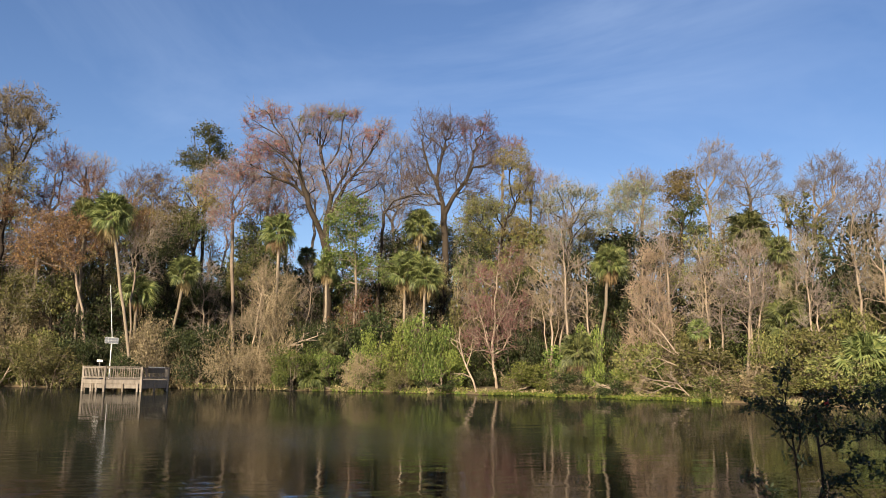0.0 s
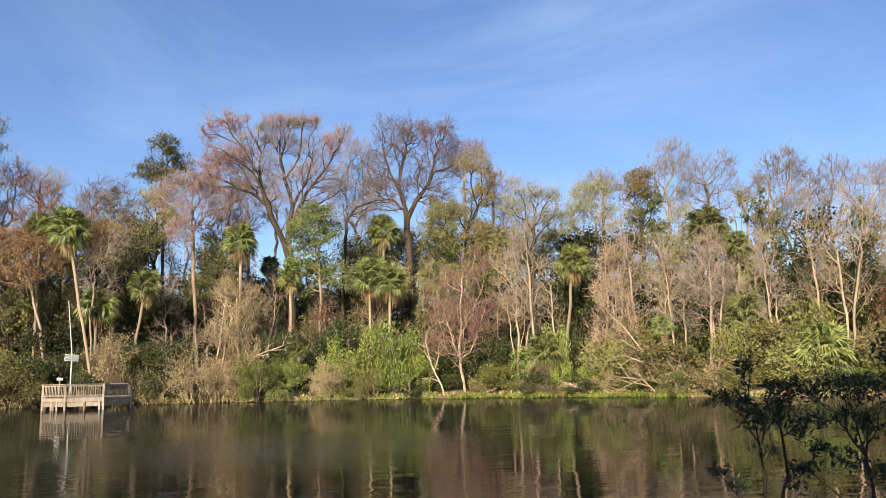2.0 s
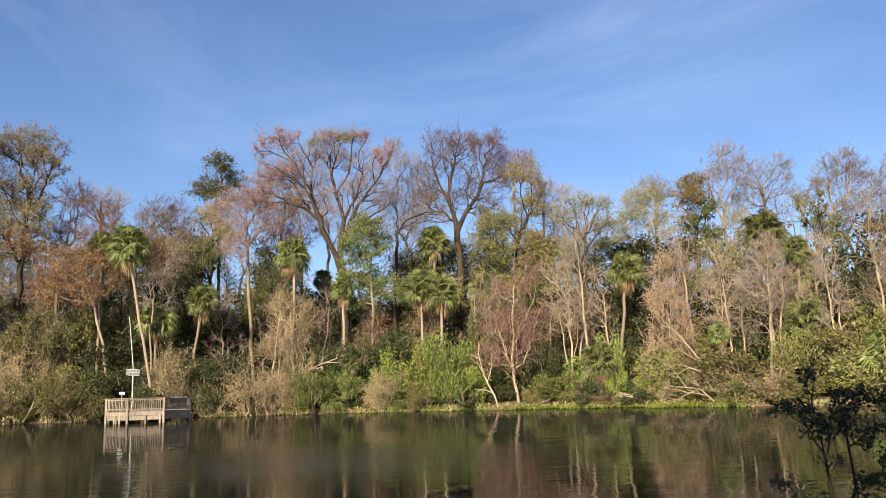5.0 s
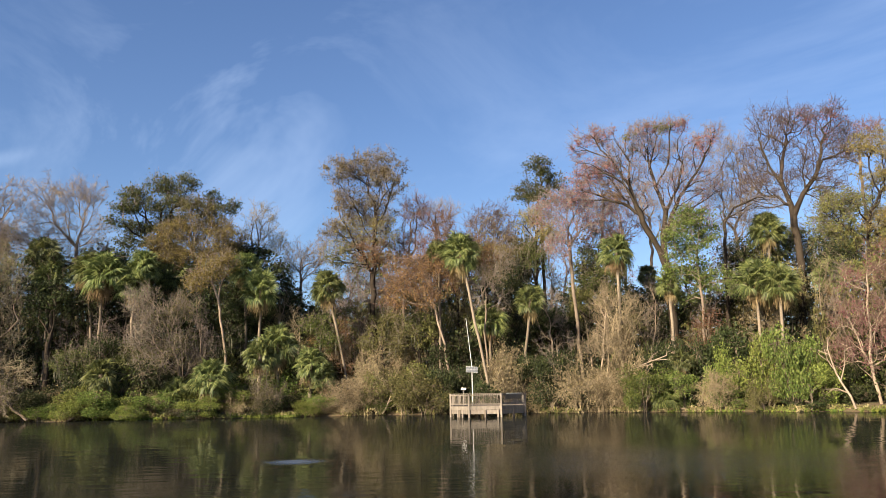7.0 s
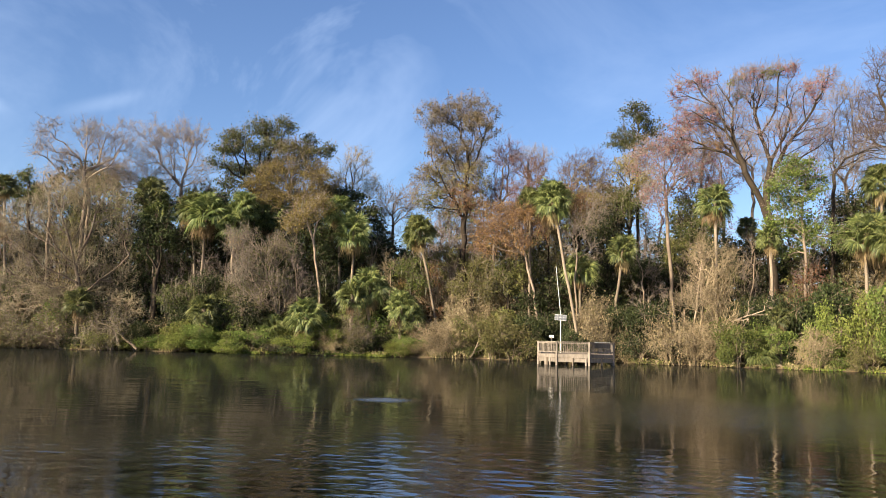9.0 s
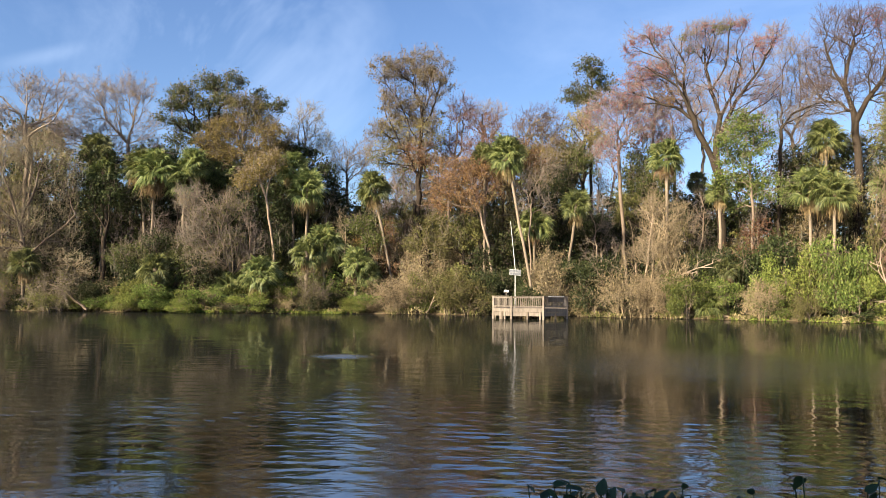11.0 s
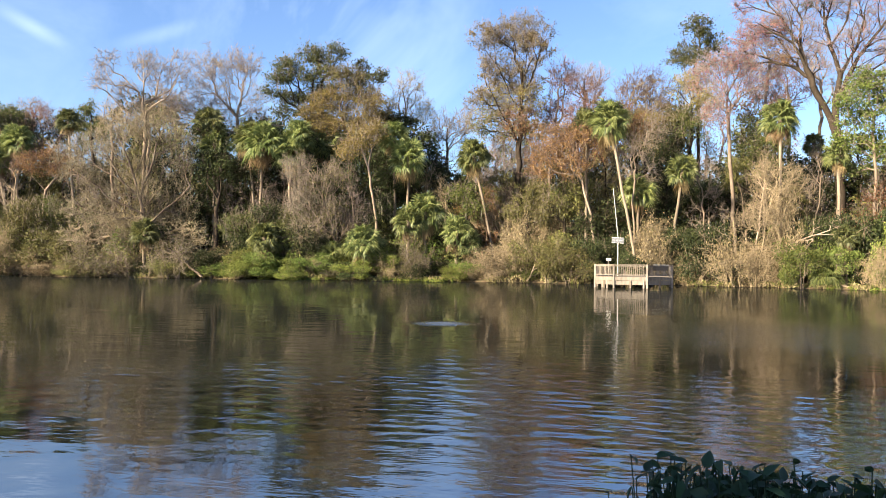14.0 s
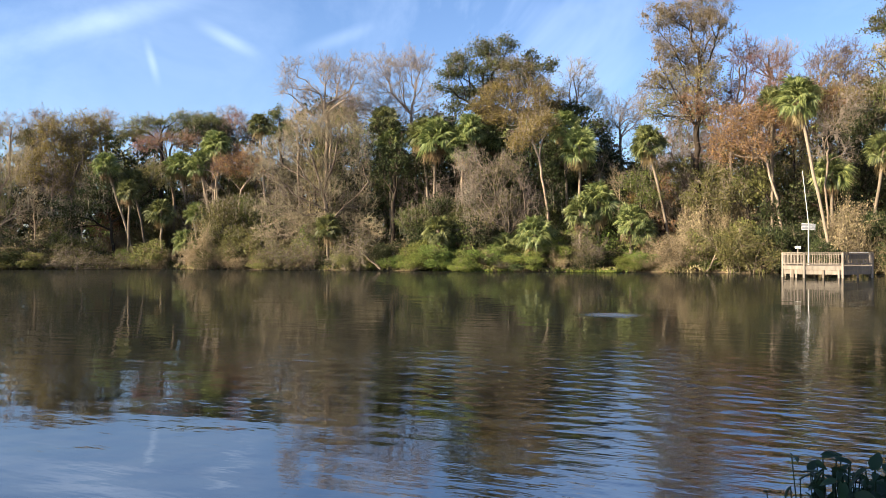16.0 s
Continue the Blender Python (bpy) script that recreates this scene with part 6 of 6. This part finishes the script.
def build_dock():
    top = tagged(new("fishing_dock"), "weathered grey timber dock on posts over the water", "dock")
    DZ, RZ = 0.88, 1.80
    A, B = Vector((*spot(-22.59, 62.6), 0)), Vector((*spot(-20.32, 62.6), 0))
    C, E = Vector((*spot(-23.88, 64.4), 0)), Vector((*spot(-18.66, 65.2), 0))
    away = (A + B).normalized()
    G, K = C + away * 4.2, E + away * 3.6
    up = lambda p, z: Vector((p.x, p.y, z))
    # deck boards run from side to side
    right = Vector((away.y, -away.x, 0))
    o = A
    depth = 6.4
    n = 42
    sideL = lambda s: max(-1.45, -1.45 + max(0.0, 1.75 - s) * 0.82) - 0.05
    sideR = lambda s: 2.55 + min(1.75, s * 0.72)
    for i in range(n):
        s = (i + 0.5) * depth / n
        a = o + away * s + right * sideL(s)
        b = o + away * s + right * sideR(s)
        part("board", beam(up(a, DZ - 0.02), up(b, DZ - 0.02), 0.14, 0.04), "wood", top)
    loop = [G, C, A, B, E, K]
    rng = np.random.default_rng(3)
    for i in range(5):
        p, q = loop[i], loop[i + 1]
        L = (q - p).length
        d = (q - p).normalized()
        part("fascia", beam(up(p, DZ - 0.17), up(q, DZ - 0.17), 0.05, 0.26), "wood", top)
        part("fascia", beam(up(p + away * 0.05, DZ - 0.47), up(q + away * 0.05, DZ - 0.47), 0.05, 0.31), "wood", top)
        part("top_rail", beam(up(p, RZ), up(q, RZ), 0.14, 0.045), "wood", top)
        part("rail", beam(up(p, RZ - 0.1), up(q, RZ - 0.1), 0.04, 0.09), "wood", top)
        part("rail", beam(up(p, DZ + 0.14), up(q, DZ + 0.14), 0.04, 0.09), "wood", top)
        k = int(L / 0.15)
        for j in range(k):
            c = p + d * ((j + 0.5) * L / k) - away * 0.035
            tilt = d * rng.normal() * 0.012
            part("picket", beam(up(c, DZ + 0.08), up(c + tilt, RZ - 0.05), 0.045, 0.045, 0.005), "wood", top)
        part("post", beam(up(p, -1.0), up(p, RZ + 0.02), 0.14, 0.14), "wood", top)
        m = (p + q) / 2
        if L > 2:
            part("post", beam(up(m, -1.0), up(m, DZ - 0.3), 0.12, 0.12), "wood_dark", top)
    for s in (0.35, 0.6):
        c = A.lerp(C, s)
        part("post", beam(up(c, -1.2), up(c, DZ - 0.3), 0.13, 0.13), "wood", top)
    c = B.lerp(A, 0.1)
    part("post", beam(up(c, -1.2), up(c, DZ - 0.3), 0.13, 0.13), "wood", top)
    part("post", beam(up(K, -1.0), up(K, RZ), 0.14, 0.14), "wood", top)
    # walkway to the bank
    wk = tagged(new("walkway"), "timber walkway from the dock to the bank", "walkway")
    w0 = (G + K) / 2
    for i in range(40):
        s = i * 0.22
        part("board", beam(up(w0 + away * s - right * 0.8, DZ - 0.02), up(w0 + away * s + right * 0.8, DZ - 0.02), 0.2, 0.04), "wood", wk)
    for sg in (-0.75, 0.75):
        part("stringer", beam(up(w0 + right * sg, DZ - 0.15), up(w0 + right * sg + away * 8.8, DZ - 0.15), 0.06, 0.2), "wood_dark", wk)
        for s in (1.0, 4.5, 8.0):
            part("post", beam(up(w0 + right * sg + away * s, -1), up(w0 + right * sg + away * s, DZ - 0.05), 0.12, 0.12), "wood_dark", wk)
    # sign on the shaded rail
    sg = tagged(new("sign_board"), "dark weathered board with a pale top edge on the rail", "sign")
    p, q = B.lerp(E, 0.2) - away * 0.1, B.lerp(E, 0.85) - away * 0.1
    part("panel", beam(up(p, 1.52), up(q, 1.52), 0.03, 0.3), "wood_dark", sg)
    part("top_edge", beam(up(p, 1.80), up(q, 1.80), 0.05, 0.05), "paint", sg, "pale top edge")
    # notice on the left rail
    nt = tagged(new("notice_panel"), "small white slanted notice on the dock rail", "sign")
    c = C.lerp(A, 0.72)
    part("post", beam(up(c, DZ), up(c, 2.15), 0.07, 0.07), "wood", nt)
    part("panel", beam(up(c - right * 0.19, 2.2), up(c + right * 0.19, 2.18), 0.03, 0.17), "paint", nt)
    # pole with the solar panel
    pl = tagged(new("solar_pole"), "thin steel pole with a tilted solar panel and mast", "pole")
    b0 = Vector((*spot(-22.33, 64.5), 0))
    part("pole", beam(up(b0, 0.9), up(b0, 4.0), 0.065, 0.065), "metal", pl)
    t0 = Vector((*spot(-22.68, 64.5), 0))
    seg = []
    for i in range(6):
        seg.append((up(b0.lerp(t0, i / 6), 4.0 + i * 0.64), up(b0.lerp(t0, (i + 1) / 6), 4.0 + (i + 1) * 0.64), 0.034, 0.026))
    rings = [s[0] for s in seg] + [seg[-1][1]]
    mv = np.array([(p.x + (0.034 - 0.0014 * i) * math.cos(k * math.pi / 5), p.y + (0.034 - 0.0014 * i) * math.sin(k * math.pi / 5), p.z) for i, p in enumerate(rings) for k in range(10)])
    mf = np.array([(i * 10 + k, i * 10 + (k + 1) % 10, i * 10 + 10 + (k + 1) % 10, i * 10 + 10 + k) for i in range(6) for k in range(10)])
    o = new("mast", arrays_mesh("mast", mv, mf, M["metal"], smooth=True))
    o.parent = pl
    a, b = up(b0 - right * 0.47, 3.74), up(b0 + right * 0.47, 3.68)
    frm = part("panel_frame", beam(a - away * 0.1, b - away * 0.1, 0.05, 0.46), "metal", pl)
    for i in range(2):
        for j in range(4):
            u0, u1 = (j + 0.03) / 4, (j + 0.97) / 4
            zz = 0.105 - 0.21 * i
            part("cell", beam(a.lerp(b, u0) - away * 0.13 + Vector((0, 0, zz)), a.lerp(b, u1) - away * 0.13 + Vector((0, 0, zz)), 0.012, 0.195, 0.002), "panel", frm)


build_dock()

# ---------------------------------------------------------------- dead wood on the bank
DEAD = dict(seg=(6, 4, 2), kids=(5, 4), start=(0.2, 0.2), wob=(0.12, 0.2, 0.25), up=(0.0, 0.02, 0.0), ratio=(0.5, 0.5), ang=(45, 45), cone=0.4, tip_from=1)


def dead_branch(seed, az, d, z, az2, d2, z2, r, label):
    rng = np.random.default_rng(seed)
    a, b = Vector((*spot(az, d), z)), Vector((*spot(az2, d2), z2))
    segs, tips = [], []
    grow(segs, tips, rng, Vector(), (b - a).normalized(), (b - a).length, r, 0, DEAD)
    top = tagged(new("dead_branch"), label, "dead branch", "dead branches")
    top.location = a
    o = new("limb", tubes_mesh("limb", [s[:4] for s in segs], M["bark_pale"], 6))
    o.parent = top


dead_branch(301, 2.5, 68.6, 0.2, 1.3, 70.5, 5.6, 0.075, "leaning pale dead trunk at the water's edge")
dead_branch(302, 17.9, 63.5, 1.0, 14.2, 64.0, 2.6, 0.06, "pale dead limb lying across the bank")
dead_branch(303, 13.4, 65.0, 0.15, 11.2, 65.6, 0.9, 0.13, "pale fallen branch at the waterline")
dead_branch(304, 17.9, 64.0, 0.5, 16.2, 65.5, 6.0, 0.10, "leaning pale dead sapling")
dead_branch(305, 19.4, 64.0, 0.4, 17.4, 64.5, 2.4, 0.10, "grey driftwood limbs on the bank")
dead_branch(306, -57.0, 85.0, 0.2, -54.5, 84.0, 3.0, 0.12, "grey dead limbs over the water")
dead_branch(307, -51.5, 80.0, 0.2, -53.5, 80.5, 2.6, 0.12, "grey dead limbs over the water")
dead_branch(308, -11.5, 73.0, 3.5, -8.6, 73.0, 6.0, 0.05, "pale dead limb above the thicket")

dr = np.random.default_rng(33)
for i in range(22):
    az = dr.uniform(-66, 27)
    d = shore(az) + dr.uniform(-0.6, 1.2)
    if -25 < az < -17:
        continue
    dead_branch(320 + i, az, d, 0.12, az + dr.uniform(-1.6, 1.6), d + dr.uniform(-0.8, 0.8), dr.uniform(0.5, 2.6), dr.uniform(0.03, 0.06), "bare grey dead branch at the waterline")


# ---------------------------------------------------------------- green fringe at the waterline
def fringe(name, seed, spans, per_degree, reach, size, tall, mat, label):
    rng = np.random.default_rng(seed)
    cs, outs = [], []
    for a0, a1 in spans:
        for _ in range(int((a1 - a0) * per_degree)):
            az = rng.uniform(a0, a1)
            if noise.noise(Vector((az * 0.8, seed, 0))) < -0.25:
                continue
            d = shore(az) - rng.uniform(-0.6, reach) * (0.6 + 0.6 * noise.noise(Vector((az * 1.7, 3, seed))))
            x, y = spot(az, d)
            cs.append((x, y, max(ground_height(x, y), 0.0) + rng.uniform(0.03, tall)))
            outs.append((0, 0, 0.9))
    tagged(new(name, leaves_mesh(name, rng, np.array(cs), size, M[mat], np.array(outs), slim=0.45)), label, "water plants", kind="stuff")


fringe("marsh_plants", 404, [(-9, 3)], 90, 0.9, 0.22, 0.15, "lf_fringe", "thin green water plants along the bank")
fringe("marsh_plants", 401, [(3, 19.5), (-48, -42), (-39, -34)], 280, 1.5, 0.24, 0.2, "lf_fringe", "bright green marsh plants along the waterline")
fringe("shore_grass", 402, [(-78, 34)], 60, 0.4, 0.26, 0.35, "lf_olive", "dull green and tan grass on the shoreline")
fringe("dry_sedge", 403, [(-78, 34)], 45, 0.5, 0.28, 0.35, "lf_tan", "dry tan sedge on the shoreline")


# ---------------------------------------------------------------- near bank: pickerelweed in the shallows
def weed_leaf(seed, L):
    """A lance-heart leaf with a folded midrib and a curled tip, base at the origin, along +y."""
    rng = np.random.default_rng(seed)
    rows = [(0.0, 0.2), (0.08, 0.4), (0.25, 0.5), (0.46, 0.45), (0.7, 0.29), (0.9, 0.11), (1.0, 0.0)]
    bend, fold = rng.uniform(0.15, 0.5), rng.uniform(0.12, 0.3)
    v, f = [], []
    for u, w in rows:
        z = -bend * u * u * L * 0.6
        back = -0.12 * L if u == 0 else 0
        v += [(-w * L * 0.62, u * L + back, z + fold * w * L), (0, u * L, z), (w * L * 0.62, u * L + back, z + fold * w * L)]
    for i in range(len(rows) - 1):
        a, b = i * 3, i * 3 + 3
        f += [(a, a + 1, b + 1, b), (a + 1, a + 2, b + 2, b + 1)]
    return arrays_mesh("leaf", np.array(v), np.array(f), M["lf_weed"], smooth=True)


WEED_LEAF = [weed_leaf(500 + i, 0.1) for i in range(5)]


def pickerelweed(az, d, top_z, seed, n, dry=False):
    rng = np.random.default_rng(seed)
    x, y = spot(az, d)
    top = tagged(new("pickerelweed"), "dark green pickerelweed with glossy lance leaves in shallow water", "water plant", "pickerelweed by the bank")
    z0 = min(ground_height(x, y), -0.05)
    top.location = (x, y, z0)
    stems = []
    for k in range(n):
        a = rng.uniform(0, 6.28)
        rr = rng.uniform(0.03, 0.2)
        e = Vector((rr * math.cos(a), rr * math.sin(a), (top_z - z0) * rng.uniform(0.5, 1.0)))
        s = Vector((rng.normal() * 0.03, rng.normal() * 0.03, 0))
        mid = s.lerp(e, 0.55) + Vector((rng.normal() * 0.02, rng.normal() * 0.02, 0))
        stems += [(s, mid, 0.006, 0.005), (mid, e, 0.005, 0.004)]
        lf = new("leaf", WEED_LEAF[int(rng.integers(0, 5))])
        lf.parent = top
        sc = rng.uniform(0.7, 1.25)
        lf.matrix_local = Matrix.LocRotScale(e, Euler((rng.uniform(-1.3, 0.9), rng.normal() * 0.5, rng.uniform(0, 6.28))), (sc * rng.uniform(0.75, 1.1), sc, sc))
    o = tagged(new("stem", tubes_mesh("stem", stems, M["lf_weed"], 4)), kind="stuff")
    o.parent = top


wr = np.random.default_rng(9)
for i in range(290):
    az = wr.uniform(-19.8, 5.0)
    d = wr.uniform(4.8, 6.3)
    pickerelweed(az, d, EYE - d * math.tan(radians(wr.uniform(12.6, 15.0))), 600 + i, int(wr.integers(11, 15)))
for az, d, z in ((-21.0, 5.7, 0.42), (-20.6, 5.5, 0.36), (-21.4, 5.4, 0.3), (-4.0, 5.7, 0.62), (-2.2, 5.8, 0.66), (-0.5, 5.6, 0.62), (2.0, 5.6, 0.7)):
    pickerelweed(az, d, z, int(700 + az * 10), 3 if az < -20 else 6)


# ---------------------------------------------------------------- near bank: the dark shrub
def near_shrub(az0, d, stems, lobes, label):
    """A wiry shrub close by: its stems and the lobes of its foliage are directions, as for the trees."""
    rng = np.random.default_rng(int(az0 * 10))
    x, y = spot(az0, d)
    base = Vector((x, y, max(0.0, ground_height(x, y)) - 0.1))
    away = Vector((*spot(az0, 1.0), 0))
    side = Vector((away.y, -away.x, 0))
    arms = []
    for stem in stems:
        depth = rng.normal() * 0.05
        arms.append([lift(a, e, d) - base + away * depth * i for i, (a, e) in enumerate(stem)])
    blobs = []
    for a, e, wa, we in lobes:
        rx, rz = d * math.tan(radians(wa)), d * math.tan(radians(we))
        blobs.append((lift(a, e, d) - base + away * rng.normal() * 0.08, side * rx, away * rx * 1.2, Vector((0, 0, rz)), None))
    made = crown_parts("near", KINDS["near"], rng, [Vector(), Vector((0, 0, 0.12))], arms, blobs, 0.012)
    top = tagged(new("shrub"), label, "shrub", "near shrubs")
    top.location = base
    for (_, me), pn in zip(made, ("stem", "spray", "foliage")):
        o = new(pn, me)
        o.parent = top
        if pn == "spray":
            tagged(o, kind="stuff")


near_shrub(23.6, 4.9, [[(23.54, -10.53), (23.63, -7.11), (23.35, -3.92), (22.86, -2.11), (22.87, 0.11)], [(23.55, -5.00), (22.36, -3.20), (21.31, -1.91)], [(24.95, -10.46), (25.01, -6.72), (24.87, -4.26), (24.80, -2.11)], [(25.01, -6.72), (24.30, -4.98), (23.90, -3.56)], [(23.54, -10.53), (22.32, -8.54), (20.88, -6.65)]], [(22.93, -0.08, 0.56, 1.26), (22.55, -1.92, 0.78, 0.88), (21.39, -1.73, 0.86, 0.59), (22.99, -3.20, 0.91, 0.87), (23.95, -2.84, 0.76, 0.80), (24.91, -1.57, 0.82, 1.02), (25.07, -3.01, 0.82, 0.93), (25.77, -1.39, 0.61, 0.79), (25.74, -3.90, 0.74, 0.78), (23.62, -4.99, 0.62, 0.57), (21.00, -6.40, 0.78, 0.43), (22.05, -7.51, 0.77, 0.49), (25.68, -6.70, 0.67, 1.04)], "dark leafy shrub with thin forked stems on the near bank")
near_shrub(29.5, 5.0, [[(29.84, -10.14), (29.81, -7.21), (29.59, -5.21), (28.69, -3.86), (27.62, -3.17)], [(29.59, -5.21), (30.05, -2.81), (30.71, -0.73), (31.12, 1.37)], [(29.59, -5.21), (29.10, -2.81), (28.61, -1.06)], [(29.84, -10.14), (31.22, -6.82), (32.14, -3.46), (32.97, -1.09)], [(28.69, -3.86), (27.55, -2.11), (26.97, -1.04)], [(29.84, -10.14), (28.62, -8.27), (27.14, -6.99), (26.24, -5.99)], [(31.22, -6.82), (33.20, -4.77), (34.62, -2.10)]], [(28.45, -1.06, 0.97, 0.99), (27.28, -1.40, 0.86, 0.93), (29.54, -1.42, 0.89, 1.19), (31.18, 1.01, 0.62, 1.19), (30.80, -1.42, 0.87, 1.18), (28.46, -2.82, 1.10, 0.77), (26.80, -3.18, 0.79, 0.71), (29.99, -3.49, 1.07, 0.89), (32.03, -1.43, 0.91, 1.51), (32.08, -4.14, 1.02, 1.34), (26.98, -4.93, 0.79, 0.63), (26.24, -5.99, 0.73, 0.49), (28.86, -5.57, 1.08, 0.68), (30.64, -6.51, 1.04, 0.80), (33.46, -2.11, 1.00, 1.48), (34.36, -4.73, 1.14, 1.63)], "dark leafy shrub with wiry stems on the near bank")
rb = tagged(new("red_leaf"), "single bright red leaf on the dark shrub", "leaf")
rb.location = lift(25.5, -1.5, 5.15)
o = new("blade", arrays_mesh("blade", np.array([(0, 0, 0.03), (0.022, 0.006, 0.004), (0, 0.002, -0.03), (-0.02, 0.008, 0.0), (0, -0.012, 0.0)]), np.array([(0, 1, 4), (4, 1, 2), (0, 4, 3), (4, 2, 3)]), M["red"]))
o.parent = rb

# oaks behind the camera that shade the near bank
for az, d, h, w in ((-132, 8.5, 12, 8.5), (-160, 9, 13, 9), (-178, 11, 14, 9), (-114, 11.5, 12, 8), (-146, 13, 17, 11), (-163, 14, 17, 11), (162, 13, 15, 10)):
    place("tree", WILD[4 + int(d) % 2 * 3][1], az, d, h, w, "broad evergreen oak on the near bank", "tree", "near oaks")

# ---------------------------------------------------------------- the woods behind
wood_rng = np.random.default_rng(77)


def skyline(az):
    """How high, in degrees, the massed trees behind may stand."""
    return float(np.interp(az, [-100, -62, -59, -56, -40, -37, -33, -30, -26, -20, -16, -12.5, -11, -7.5, -5, 4, 8, 10, 12, 15, 17, 20, 25, 40],
                           [9.0, 9.0, 9.4, 11.2, 11.2, 9.2, 8.8, 10.6, 12, 12.8, 12.5, 12.2, 8.6, 8.6, 12.2, 12.6, 11.4, 9.8, 12, 11.4, 10.4, 12.4, 12.8, 12.8]))


for row, (back, share) in enumerate(((9, 0.7), (15, 0.97), (22, 1.03))):
    az = -96.0 + row
    while az < 46:
        d = shore(az) + back + wood_rng.uniform(-2.5, 2.5)
        h = d * math.tan(radians(skyline(az) * share * wood_rng.uniform(0.86, 1.0))) + 0.9
        mix = [3, 3, 4, 5, 5, 1] if az < -58 else [4, 4, 4, 7, 5, 0] if az < -36 else [0, 1, 1, 2, 3, 3, 4, 5, 6, 7] if az < 7 else [0, 1, 1, 0, 6, 2, 3, 5]
        label, proto = WILD[int(wood_rng.choice(mix if row > 1 else [4, 5, 5, 3, 3, 1] if row else [4, 4, 7, 5, 3]))]
        place("tree", proto, az, d, h, h * wood_rng.uniform(0.36, 0.5), label, "tree", "woodland trees")
        az += wood_rng.uniform(1.9, 3.0)
az = -96.0
while az < 46:
    for back in (1.2, 4.0, 9.0):
        d = shore(az) + back + wood_rng.uniform(-1, 1)
        label = list(UNDER)[int(wood_rng.choice(([1, 2, 2, 3] if az < -56 else [1, 3, 3, 2] if az > 12 and back < 7 else [0, 0, 1, 2, 3] if back < 7 else [0, 0, 0, 1, 2]) if back > 3 else [0, 0, 1, 2, 3]))]
        kind = UNDER[label]
        low = back < 2
        place("shrub", kind[int(wood_rng.integers(0, len(kind)))], az + wood_rng.uniform(-1.4, 1.4), d, wood_rng.uniform(1.4, 2.4) if low else wood_rng.uniform(3.4, 5.8) if back < 7 else wood_rng.uniform(5.5, 8.5),
              wood_rng.uniform(3.0, 4.5) if low else wood_rng.uniform(5, 7.5), label, "shrub", "undergrowth")
    az += 2.8

# saplings and tangled growth behind the shore
az = -78.0
while az < 36:
    d = shore(az) + wood_rng.uniform(5.5, 9.0)
    u = wood_rng.uniform()
    if u < 0.55:
        place("sapling", SLIM[int(wood_rng.integers(0, 3))], az, d, wood_rng.uniform(8, 13), wood_rng.uniform(2.6, 4.2), "slender pale bare sapling among the shrubs", "tree", "saplings")
    elif u < 0.68:
        place("sapling", YOUNG[0], az, d, wood_rng.uniform(6, 9), wood_rng.uniform(3, 5), "young tree with rust-brown leaves", "tree", "saplings")
    elif u < 0.82:
        place("thicket", TAN_SHRUB[int(wood_rng.integers(0, 3))], az, d, wood_rng.uniform(5, 7.5), wood_rng.uniform(5, 7), "tall tan thicket beneath the trees", "shrub", "bare thickets")
    else:
        place("shrub", OLIVE_SHRUB[int(wood_rng.integers(0, 2))], az, d, wood_rng.uniform(5, 8), wood_rng.uniform(4, 6), "tall olive-green tangle of vines", "shrub", "olive shrubs")
    az += wood_rng.uniform(1.3, 2.3)

for lo, hi, count in ((7, 34, 10), (-18, 7, 7), (-60, -24, 6)):
    for i in range(count):
        az = lo + (hi - lo) * (i + wood_rng.uniform(0.1, 0.9)) / count
        h = wood_rng.uniform(11, 17) if lo > 0 else wood_rng.uniform(9, 14)
        place("tree", SLIM[i % 3], az, shore(az) + wood_rng.uniform(3.5, 9.0), h, h * wood_rng.uniform(0.2, 0.3), "slender pale bare tree rising from the thicket", "tree", "bare trees", lean=wood_rng.normal() * 4)


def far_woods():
    """The depth of the woods, past what can be told apart; its shade is in the leaf colour."""
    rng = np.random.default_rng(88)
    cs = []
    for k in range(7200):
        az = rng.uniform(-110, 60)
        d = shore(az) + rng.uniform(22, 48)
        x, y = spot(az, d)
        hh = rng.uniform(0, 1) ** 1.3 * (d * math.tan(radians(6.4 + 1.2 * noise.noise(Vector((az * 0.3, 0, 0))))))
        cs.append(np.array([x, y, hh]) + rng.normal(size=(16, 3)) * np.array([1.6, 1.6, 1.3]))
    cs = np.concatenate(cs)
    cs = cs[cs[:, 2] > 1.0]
    tagged(new("far_woods", leaves_mesh("far_woods", rng, cs, 0.85, M["lf_dark"])), "mass of far woodland foliage, darkened for shade", "woods", kind="stuff")


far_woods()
